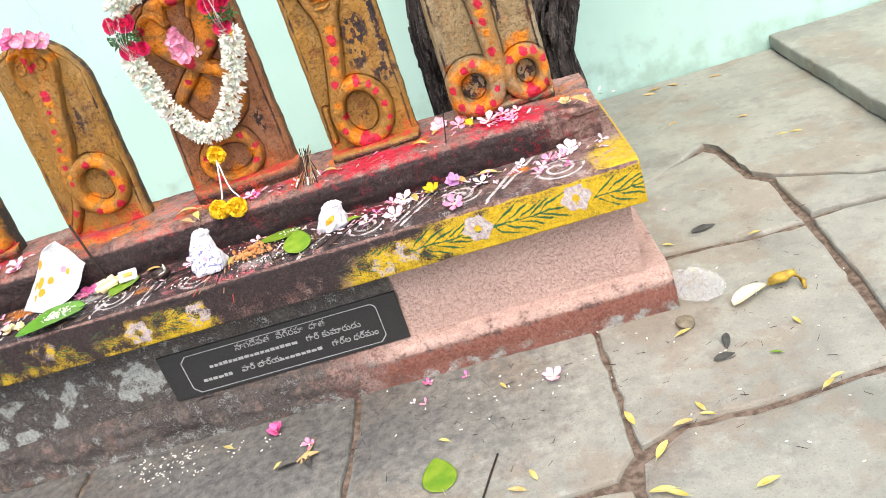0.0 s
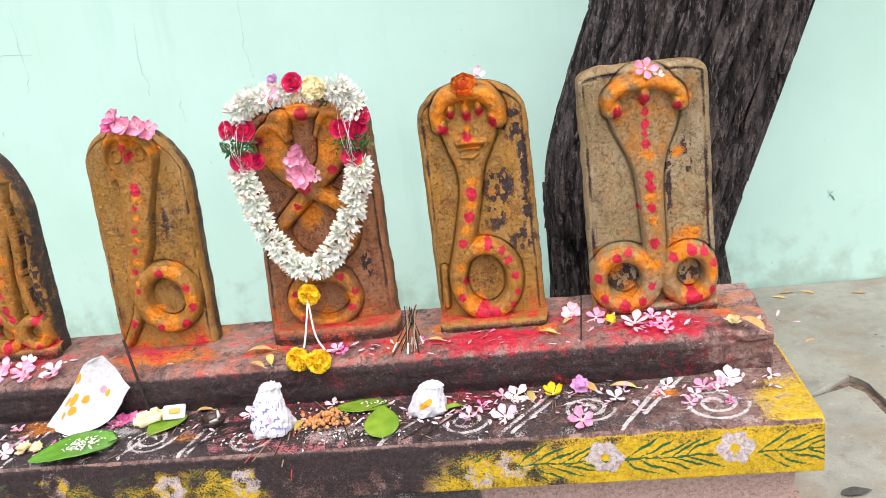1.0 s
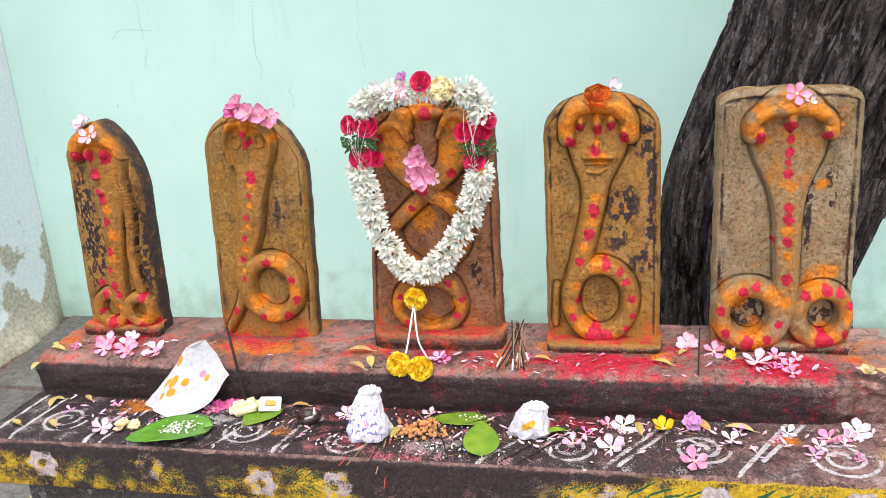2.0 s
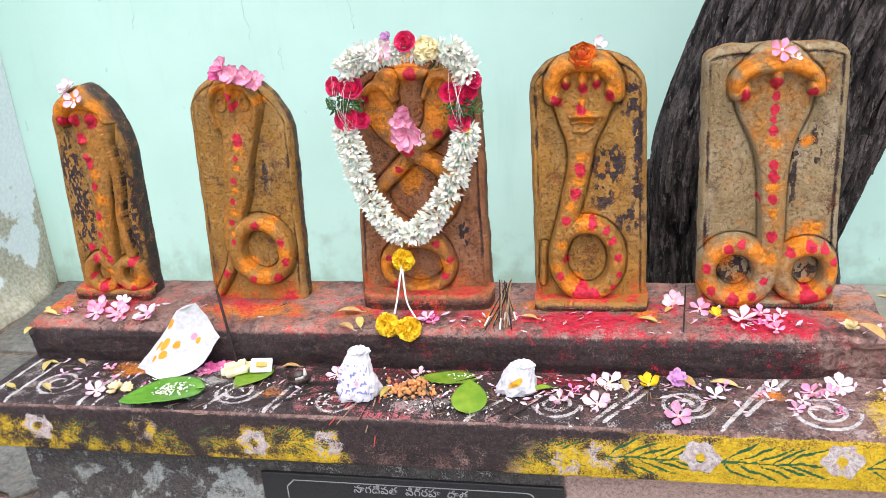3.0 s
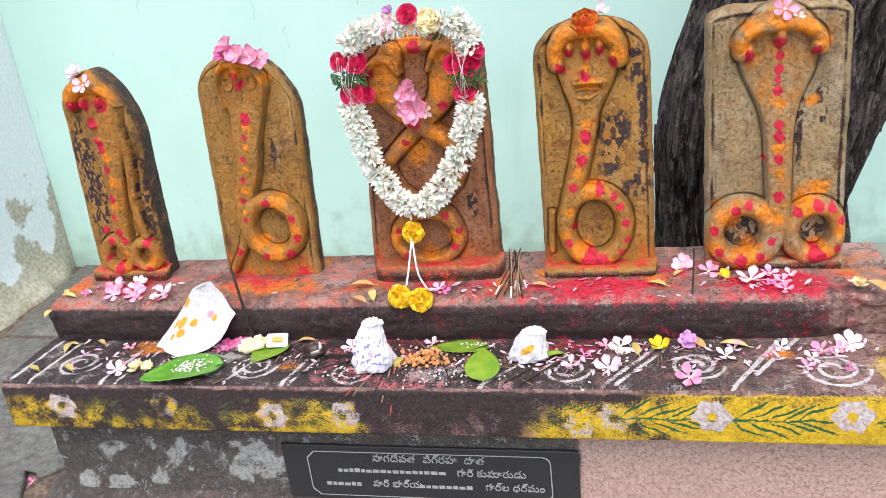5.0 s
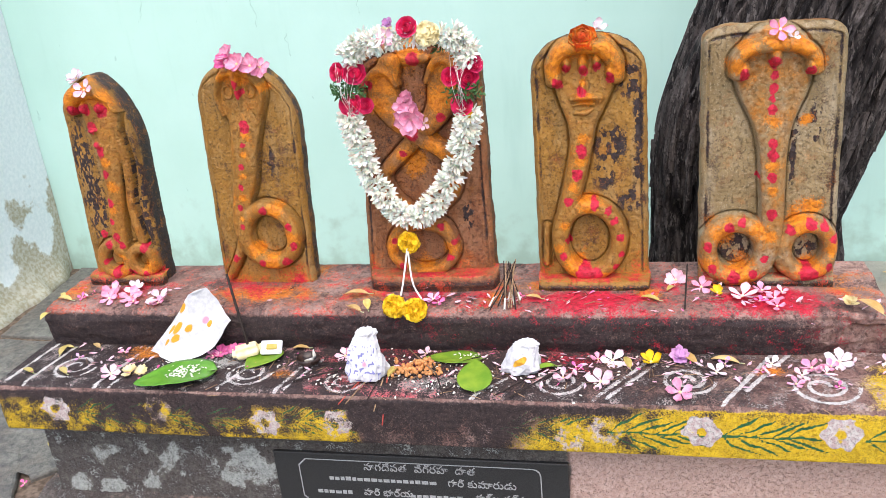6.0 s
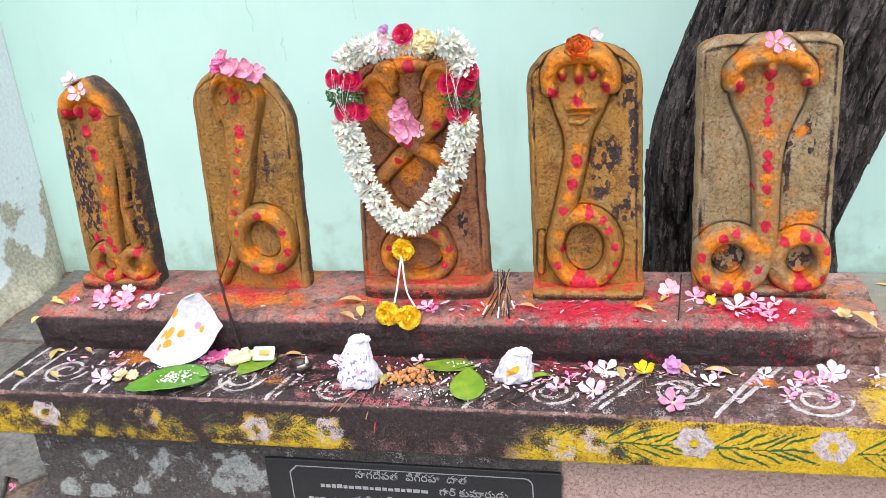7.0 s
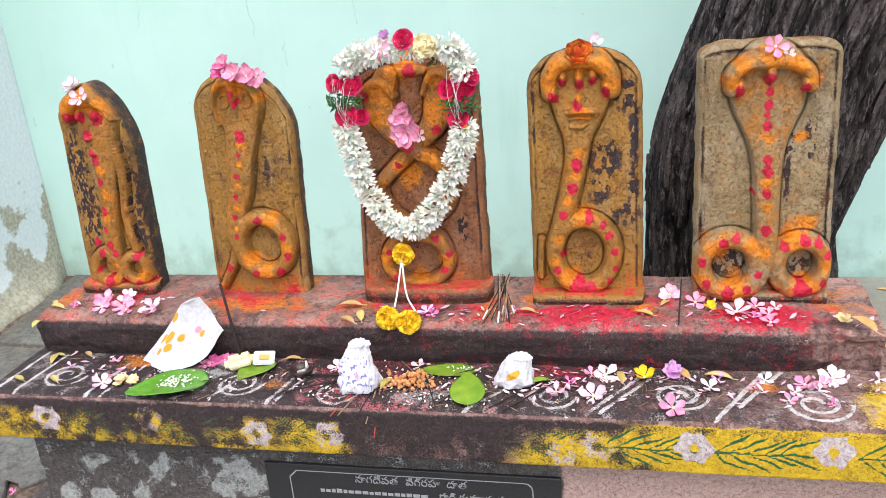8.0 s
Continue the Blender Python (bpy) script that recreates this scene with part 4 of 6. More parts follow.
carved_stone((-0.490, -0.272), (-0.466, -0.250), BASE, 0.915, 1.004, 2.3, 0.040,
             [(0.28, [(-0.363, 0.966, 0.048, 0.012), (-0.362, 0.935, 0.055, 0.012), (-0.363, 0.885, 0.040, 0.015), (-0.372, 0.835, 0.033, 0.019), (-0.385, 0.762, 0.029, 0.02), (-0.401, 0.71, 0.024, 0.02), (-0.412, 0.655, 0.021, 0.02), (-0.404, 0.60, 0.018, 0.02)]),
              (0.5, ring(-0.352, 0.632, 0.056, 0.062, 0.0185, 0.023)),
              (0.5, [(-0.412, 0.64, 0.013, 0.018), (-0.432, 0.59, 0.012, 0.016), (-0.465, 0.535, 0.010, 0.014)]),
              (0.6, [(-0.405, 0.90, 0.007, 0.017), (-0.412, 0.94, 0.008, 0.019), (-0.395, 0.977, 0.010, 0.024), (-0.362, 0.986, 0.012, 0.027), (-0.330, 0.975, 0.010, 0.024), (-0.314, 0.94, 0.008, 0.019), (-0.325, 0.90, 0.007, 0.017)]),
              (0.6, ring(-0.386, 0.945, 0.010, 0.013, 0.003, 0.0165, 60, 400)), (0.6, ring(-0.338, 0.945, 0.010, 0.013, 0.003, 0.0165, -220, 120)),
              (0.6, [(-0.363, 0.985, 0.012, 0.028), (-0.363, 0.965, 0.010, 0.028), (-0.364, 0.91, 0.006, 0.016)])],
             [],
             [(-0.366, 0.962, 0.010), (-0.362, 0.940, 0.009), (-0.363, 0.872, 0.014)] + dots(-0.372, 0.835, -0.405, 0.70, 4, 0.008) + [(-0.352, 0.692, 0.010), (-0.300, 0.655, 0.010), (-0.296, 0.610, 0.010), (-0.318, 0.575, 0.012), (-0.375, 0.570, 0.010), (-0.405, 0.655, 0.007), (-0.440, 0.582, 0.010), (-0.353, 0.945, 0.006)],
             [(-0.385, 0.985, 0.022), (-0.350, 0.985, 0.025), (-0.31, 0.95, 0.014), (-0.363, 0.855, 0.014)] + dots(-0.375, 0.815, -0.403, 0.675, 4, 0.010) + [(-0.33, 0.69, 0.022), (-0.30, 0.63, 0.02), (-0.35, 0.572, 0.025), (-0.385, 0.60, 0.018)],
             M_STELE, "ochre carved stone with a single coiled relief and dotted powder", {"body": 0.28, "coat": 0.34, "soot": ((-0.325, 0.80, 0.010, 0.05, 0.6), (-0.30, 0.66, 0.007, 0.012, 0.8)), "side": 0.75}, lop=0.045)

carved_stone((-0.146, 0.132), (-0.112, 0.130), BASE, 0.955, 1.022, 2.6, 0.044,
             [(0.45, [(-0.045, 0.975, 0.026, 0.016), (-0.062, 0.93, 0.034, 0.02), (-0.045, 0.885, 0.030, 0.022), (0.0, 0.838, 0.019, 0.030), (0.045, 0.806, 0.017, 0.024), (0.068, 0.765, 0.016, 0.02), (0.055, 0.71, 0.016, 0.02), (0.0, 0.672, 0.016, 0.022), (-0.05, 0.645, 0.016, 0.02), (-0.080, 0.60, 0.015, 0.02)]),
              (0.45, [(0.062, 0.982, 0.024, 0.016), (0.060, 0.935, 0.034, 0.02), (0.045, 0.885, 0.028, 0.022), (0.002, 0.838, 0.019, 0.024), (-0.045, 0.795, 0.017, 0.022), (-0.078, 0.755, 0.016, 0.02), (-0.06, 0.705, 0.016, 0.02), (-0.01, 0.668, 0.015, 0.018), (0.035, 0.645, 0.015, 0.02), (0.052, 0.60, 0.015, 0.02)]),
              (0.5, ring(-0.014, 0.598, 0.067, 0.052, 0.014, 0.02)),
              (0.6, [(-0.095, 0.945, 0.009, 0.022), (-0.075, 0.965, 0.010, 0.025), (-0.048, 0.965, 0.010, 0.025), (-0.032, 0.94, 0.008, 0.022)]),
              (0.6, [(0.030, 0.945, 0.009, 0.022), (0.045, 0.975, 0.010, 0.025), (0.068, 0.982, 0.010, 0.025), (0.085, 0.96, 0.008, 0.022)])],
             [(-0.012, 0.985, 0.06, 0.012, 0.012)],
             [(0.004, 0.985, 0.014), (-0.088, 0.945, 0.012), (0.088, 0.962, 0.011), (-0.005, 0.845, 0.016), (-0.030, 0.805, 0.008), (0.052, 0.875, 0.010), (-0.07, 0.62, 0.008), (0.045, 0.58, 0.009), (0.055, 0.615, 0.008), (-0.058, 0.56, 0.008), (0.03, 0.648, 0.009)],
             [(-0.06, 0.95, 0.035), (-0.07, 0.905, 0.03), (0.055, 0.915, 0.035), (0.065, 0.965, 0.03), (-0.02, 0.87, 0.03), (0.03, 0.82, 0.025), (-0.03, 0.80, 0.02), (-0.012, 1.0, 0.04), (-0.01, 0.78, 0.03), (-0.08, 0.60, 0.02), (0.045, 0.60, 0.02), (-0.01, 0.55, 0.03)],
             M_STELE_RED, "tallest reddish brown carved stone with two crossed coils", {"body": 0.60, "soot": ((0.085, 0.665, 0.010, 0.028, 1.3), (-0.005, 0.765, 0.018, 0.02, 0.6)), "side": 0.6},
             plinth=(-0.134, 0.140, 0.048, 0.036, 5))

carved_stone((0.224, 0.443), (0.226, 0.440), BASE, 0.925, 1.012, 2.3, 0.03,
             [(0.32, [(0.328, 0.965, 0.060, 0.014), (0.327, 0.935, 0.062, 0.014), (0.324, 0.895, 0.048, 0.016), (0.321, 0.85, 0.030, 0.02), (0.317, 0.80, 0.0235, 0.022), (0.303, 0.735, 0.022, 0.023), (0.286, 0.675, 0.020, 0.024), (0.271, 0.625, 0.019, 0.024)]),
              (0.5, ring(0.328, 0.612, 0.058, 0.071, 0.0185, 0.024)),
              (0.5, [(0.245, 0.64, 0.008, 0.010), (0.240, 0.56, 0.008, 0.010)]),
              (0.5, [(0.270, 0.932, 0.016, 0.026), (0.273, 0.965, 0.018, 0.030), (0.295, 0.990, 0.019, 0.034), (0.328, 0.996, 0.020, 0.036), (0.362, 0.988, 0.019, 0.034), (0.383, 0.962, 0.018, 0.030), (0.387, 0.932, 0.015, 0.026)]),
              (0.5, [(0.325, 0.922, 0.006, 0.024), (0.325, 0.905, 0.009, 0.028)]),
              (0.5, [(0.304, 0.898, 0.007, 0.026), (0.322, 0.901, 0.008, 0.030), (0.345, 0.899, 0.007, 0.027), (0.357, 0.897, 0.006, 0.024), (0.356, 0.889, 0.005, 0.022)]), (0.5, [(0.306, 0.886, 0.005, 0.022), (0.330, 0.888, 0.005, 0.024), (0.345, 0.886, 0.005, 0.022)]), (0.5, [(0.311, 0.871, 0.008, 0.024), (0.328, 0.871, 0.008, 0.026), (0.340, 0.876, 0.006, 0.022)])],
             [(0.279, 0.936, 0.011, 0.018, 0.034), (0.297, 0.963, 0.010, 0.017, 0.036), (0.326, 0.962, 0.011, 0.023, 0.040), (0.351, 0.965, 0.010, 0.017, 0.036), (0.375, 0.945, 0.011, 0.018, 0.034)],
             [(0.279, 0.926, 0.011), (0.297, 0.953, 0.010), (0.326, 0.949, 0.012), (0.351, 0.954, 0.010), (0.375, 0.934, 0.010), (0.324, 0.911, 0.011), (0.318, 0.797, 0.012), (0.309, 0.752, 0.012), (0.291, 0.698, 0.010), (0.288, 0.612, 0.007), (0.277, 0.583, 0.010), (0.318, 0.543, 0.020), (0.340, 0.543, 0.014), (0.389, 0.62, 0.008),
              (0.378, 0.655, 0.008), (0.366, 0.675, 0.008), (0.342, 0.688, 0.010), (0.390, 0.585, 0.008), (0.380, 0.558, 0.007)],
             [(0.29, 0.985, 0.025), (0.328, 0.99, 0.03), (0.365, 0.985, 0.025), (0.273, 0.955, 0.02), (0.385, 0.95, 0.02), (0.325, 0.925, 0.010), (0.33, 0.895, 0.018), (0.322, 0.82, 0.014), (0.315, 0.775, 0.012), (0.300, 0.725, 0.011), (0.282, 0.648, 0.010), (0.355, 0.54, 0.014), (0.33, 0.69, 0.022), (0.30, 0.56, 0.03), (0.27, 0.60, 0.015)],
             M_STELE, "round-headed ochre carved stone with a hooded coil and black lichen", {"body": 0.22, "coat": 0.30, "soot": ((0.408, 0.93, 0.018, 0.035, 1.2), (0.425, 0.86, 0.010, 0.08, 1.1), (0.375, 0.80, 0.035, 0.04, 0.95), (0.36, 0.74, 0.022, 0.03, 0.9), (0.41, 0.69, 0.03, 0.03, 0.8), (0.425, 0.75, 0.012, 0.05, 0.9)), "side": 0.8},
             plinth=(0.222, 0.446, 0.046, 0.022, 12))

carved_stone((0.538, 0.787), (0.537, 0.781), BASE, 0.955, 1.008, 4.5, 0.04,
             [(0.32, [(0.659, 0.945, 0.070, 0.012), (0.659, 0.915, 0.070, 0.013), (0.660, 0.88, 0.056, 0.015), (0.661, 0.84, 0.040, 0.018), (0.663, 0.79, 0.029, 0.022), (0.665, 0.72, 0.025, 0.024), (0.667, 0.66, 0.0235, 0.026), (0.665, 0.60, 0.022, 0.027), (0.648, 0.553, 0.021, 0.027), (0.615, 0.533, 0.020, 0.026)]),
              (0.5, ring(0.603, 0.588, 0.051, 0.054, 0.0205, 0.028)),
              (0.5, ring(0.732, 0.588, 0.042, 0.049, 0.0175, 0.026)), (0.5, [(0.690, 0.60, 0.014, 0.022), (0.690, 0.56, 0.016, 0.024), (0.715, 0.538, 0.016, 0.026)]),
              (0.5, [(0.595, 0.925, 0.014, 0.026), (0.597, 0.952, 0.015, 0.030), (0.620, 0.970, 0.015, 0.032), (0.660, 0.976, 0.018, 0.034), (0.697, 0.970, 0.015, 0.032), (0.722, 0.952, 0.015, 0.030), (0.728, 0.928, 0.014, 0.026)])],
             [(0.608, 0.932, 0.012, 0.019, 0.036), (0.659, 0.955, 0.013, 0.022, 0.040), (0.718, 0.936, 0.012, 0.019, 0.036), (0.640, 0.968, 0.012, 0.010, 0.036), (0.680, 0.968, 0.012, 0.010, 0.036)],
             [(0.608, 0.923, 0.011), (0.659, 0.944, 0.012), (0.718, 0.927, 0.011), (0.659, 0.920, 0.008), (0.658, 0.897, 0.010), (0.658, 0.878, 0.009), (0.659, 0.860, 0.011), (0.661, 0.798, 0.009), (0.661, 0.777, 0.012), (0.663, 0.735, 0.010), (0.664, 0.663, 0.011), (0.655, 0.575, 0.009), (0.590, 0.638, 0.010),
              (0.551, 0.600, 0.010), (0.612, 0.648, 0.009), (0.56, 0.555, 0.010), (0.60, 0.535, 0.014), (0.635, 0.545, 0.010), (0.70, 0.63, 0.010), (0.735, 0.640, 0.011), (0.758, 0.638, 0.010), (0.775, 0.612, 0.009), (0.735, 0.540, 0.020), (0.770, 0.555, 0.009), (0.64, 0.735, 0.004)],
             [(0.615, 0.965, 0.022), (0.66, 0.982, 0.025), (0.70, 0.968, 0.022), (0.595, 0.94, 0.018), (0.728, 0.94, 0.018), (0.660, 0.838, 0.016), (0.662, 0.757, 0.014), (0.664, 0.708, 0.012), (0.664, 0.62, 0.012), (0.58, 0.625, 0.03), (0.64, 0.635, 0.02), (0.61, 0.535, 0.04), (0.55, 0.56, 0.025), (0.72, 0.64, 0.03), (0.775, 0.59, 0.02), (0.74, 0.545, 0.035), (0.72, 0.835, 0.012), (0.735, 0.665, 0.025)],
             M_STELE_GREY, "square-shouldered grey ochre carved stone with twin coils", {"body": 0.26, "coat": 0.34, "soot": ((0.603, 0.588, 0.034, 0.036, 1.1), (0.730, 0.586, 0.028, 0.032, 0.8), (0.705, 0.83, 0.013, 0.03, 1.25), (0.735, 0.825, 0.011, 0.035, 1.25), (0.699, 0.76, 0.006, 0.05, 1.1), (0.556, 0.60, 0.006, 0.2, 0.45), (0.773, 0.80, 0.005, 0.06, 0.6)), "side": 0.4},
             plinth=(0.545, 0.785, 0.024, 0.022, 14))

# ---------------------------------------------------------------- flowers and leaves
def petal_mesh(name, length, width, cup, curl, material, wide=0.62, nu=6, nv=5, seed=0):
    """One thin cupped petal from the origin along +y."""
    u, v = np.meshgrid(np.linspace(0, 1, nu), np.linspace(-1, 1, nv), indexing="ij")
    w = width * np.sin(math.pi * np.clip(u, 0, 1) ** (math.log(0.5) / math.log(wide))) ** 0.75 + 0.06 * width * (1 - u)
    z = cup * length * v * v * (0.3 + u) + curl * length * u ** 2 + 0.05 * length * (fbm(u * 3 + seed, v * 2, 0, seed) - 0.5)
    verts = np.stack([w * v, length * u, z], -1)
    me = make_mesh(name, verts, [tuple(f) for f in grid_faces(nu, nv)])
    me.materials.append(material)
    return me


def bead_mesh(name, r, material, squash=1.0, sub=1):
    bm = bmesh.new()
    bmesh.ops.create_icosphere(bm, subdivisions=sub, radius=r)
    for v in bm.verts:
        v.co.z *= squash
    me = bpy.data.meshes.new(name)
    bm.to_mesh(me)
    bm.free()
    me.materials.append(material)
    me.polygons.foreach_set("use_smooth", [True] * len(me.polygons))
    return me


def shape_of(me):
    return [tuple(v.co) for v in me.vertices], [tuple(p.vertices) for p in me.polygons]


PETALS = {k: petal_mesh("petal", 0.0255, 0.0076, 0.10, 0.06, m, 0.70, seed=i) for i, (k, m) in enumerate(
    (("pink", M_PINK), ("pale", M_PALE), ("magenta", M_MAGENTA), ("lilac", M_LILAC), ("white", M_BLUSH), ("cream", M_CREAM), ("yellow", M_MARIGOLD)))}
EYE_BEAD = bead_mesh("centre", 0.0032, M_CREAM)
RND = random.Random(7)
FLOWER_NAMES = {"pink": "soft pink five-petalled flower", "pale": "pale pink wilting flower", "magenta": "bright magenta flower", "lilac": "lilac many-petalled flower",
                "white": "white five-petalled flower", "cream": "cream coloured flower", "yellow": "small yellow flower"}


def flower(x, y, z, kind, size=1.0, count=5, tilt=(0, 0), where="lying on the ledge", open_angle=12):
    """A loose flower with separate petals, facing up by default."""
    root = tagged(dress(new(kind + "_flower"), None, None, pose(x, y, z, tilt[0], tilt[1], 0) @ pose(0, 0, 0, 0, 0, RND.uniform(0, 360)) @ Matrix.Scale(size, 4)),
                  FLOWER_NAMES[kind] + " " + where, "flower", "offered flowers")
    for k in range(count):
        lay = (k % 2) * 0.0012 if count <= 6 else (k // 8) * 0.004
        sc = 1.0 if count <= 6 else 1.0 - 0.22 * (k // 8)
        up = open_angle + RND.uniform(-8, 10) + (20 * (k // 8) if count > 6 else 0)
        piece("petal", PETALS[kind], root, pose(0, 0, 0.002 + lay, up, RND.uniform(-12, 12), 360 * k / min(count, 8 if count > 6 else count) + RND.uniform(-9, 9)) @ Matrix.Scale(sc * RND.uniform(0.88, 1.08), 4))
    piece("centre", EYE_BEAD, root, pose(0, 0, 0.004))
    return root


def rose_mesh(name, r, material, layers=4, seed=0):
    """Spiral of cupped petals, joined."""
    rnd = random.Random(seed)
    vs, fs, c = [], [], 0
    for l in range(layers):
        count = (3, 4, 5, 6, 7)[l]
        rad = r * (0.20 + 0.80 * l / (layers - 1))
        for k in range(count):
            a0 = 2 * math.pi * k / count + l * 0.9 + rnd.uniform(-0.1, 0.1)
            span = 2 * math.pi / count * 0.75
            nu, nv = 5, 6
            for i in range(nu):
                for j in range(nv):
                    t, b = i / (nu - 1), (j / (nv - 1) - 0.5) * 2
                    a = a0 + b * span
                    rr = rad * (0.45 + 0.55 * t ** 0.7) * (1 + 0.05 * b) * (1 - 0.55 * t * t * (1 - l / layers) ** 2) + r * 0.22 * max(0, t - 0.7) * (l / layers)
                    h = r * (0.95 - 0.62 * l / layers) * t * (1 - 0.35 * b * b) + rnd.uniform(-1, 1) * 0.02 * r
                    vs.append((rr * math.cos(a), rr * math.sin(a), h))
            fs += [tuple(f) for f in grid_faces(nu, nv, base=c)]
            c += nu * nv
    core = shape_of(bead_mesh("core", r * 0.55, material, 0.8, 2))
    vs += [(x, y, z + r * 0.12) for x, y, z in core[0]]
    fs += [tuple(i + c for i in f) for f in core[1]]
    me = make_mesh(name, vs, fs)
    me.materials.append(material)
    return me


def pompom_mesh(name, r, material, n=120, seed=0, squash=0.7):
    """A marigold head: many small frilled petals round a ball."""
    rnd = random.Random(seed)
    vs, fs, c = [], [], 0
    for k in range(n):
        zz = 1 - 1.55 * (k + 0.5) / n
        a = k * 2.39996
        d = Vector((math.sqrt(max(0, 1 - zz * zz)) * math.cos(a), math.sqrt(max(0, 1 - zz * zz)) * math.sin(a), zz))
        t1 = d.orthogonal().normalized()
        t1.rotate(Matrix.Rotation(rnd.uniform(0, 6.3), 3, d))
        t2 = d.cross(t1)
        L, w = r * rnd.uniform(0.85, 1.05), r * 0.20
        for i, t in enumerate((0.45, 0.8, 1.0)):
            for j in (-1, 0, 1):
                p = d * L * t + t1 * (w * j * (0.5, 1.0, 1.25)[i]) + t2 * (r * 0.10 * (1 - abs(j)) + rnd.uniform(-1, 1) * r * 0.05) * (i + 0.5)
                vs.append((p.x, p.y, p.z * squash))
        fs += [tuple(f) for f in grid_faces(3, 3, base=c)]
        c += 9
    core = shape_of(bead_mesh("core", r * 0.72, material, squash, 2))
    vs += core[0]
    fs += [tuple(i + c for i in f) for f in core[1]]
    me = make_mesh(name, vs, fs)
    me.materials.append(material)
    return me


ROSE = [rose_mesh("rose", 0.018, M_ROSE, 5, s) for s in (1, 2, 3)]
MARIGOLD = [pompom_mesh("marigold", 0.0245, M_MARIGOLD, 130, s) for s in (1, 2)]
CREAM_HEAD = pompom_mesh("cream_head", 0.02, M_CREAM, 80, 5, 0.55)


def floret_mesh(seed):
    """A tuberose floret: narrow tube opening into pointed petals, joined."""
    rnd = random.Random(seed)
    vs, fs = [], []
    prof = ((0.0, 0.0012), (0.005, 0.0018), (0.011, 0.0030), (0.014, 0.0036))
    for h, r in prof:
        vs += [(r * math.cos(a), r * math.sin(a), h) for a in (k * math.pi / 3 for k in range(6))]
    fs += [tuple(f) for f in grid_faces(4, 6, wrap=True)]
    c = len(vs)
    for k in range(6):
        a = k * math.pi / 3
        flare = rnd.uniform(0.2, 0.9)
        ca, sa = math.cos(a), math.sin(a)
        for t, w in ((0.0, 0.0017), (0.5, 0.0026), (1.0, 0.0004)):
            rr, hh = 0.0034 + 0.009 * t * flare, 0.0135 + 0.010 * t * (1 - 0.4 * flare)
            vs += [(rr * ca - w * sa, rr * sa + w * ca, hh), (rr * ca + w * sa, rr * sa - w * ca, hh)]
        fs += [(c, c + 1, c + 3, c + 2), (c + 2, c + 3, c + 5, c + 4)]
        c += 6
    me = make_mesh("floret", vs, fs)
    me.materials.append(M_WHITE)
    return me


FLORETS = [floret_mesh(s) for s in range(4)]


def sprig_mesh(seed):
    rnd = random.Random(seed)
    vs, fs = [], []
    for k in range(26):
        p = Vector((rnd.uniform(-0.018, 0.018), rnd.uniform(-0.012, 0.004), rnd.uniform(-0.014, 0.014)))
        d = Vector((rnd.uniform(-1, 1), rnd.uniform(-0.9, 0.1), rnd.uniform(-1, 1))).normalized() * rnd.uniform(0.009, 0.016)
        s = d.orthogonal().normalized() * 0.0022
        c = len(vs)
        vs += [tuple(p), tuple(p + d * 0.5 + s), tuple(p + d), tuple(p + d * 0.5 - s)]
        fs.append((c, c + 1, c + 2, c + 3))
    me = make_mesh("leaf_sprig", vs, fs, smooth=False)
    me.materials.append(M_SPRIG)
    return me


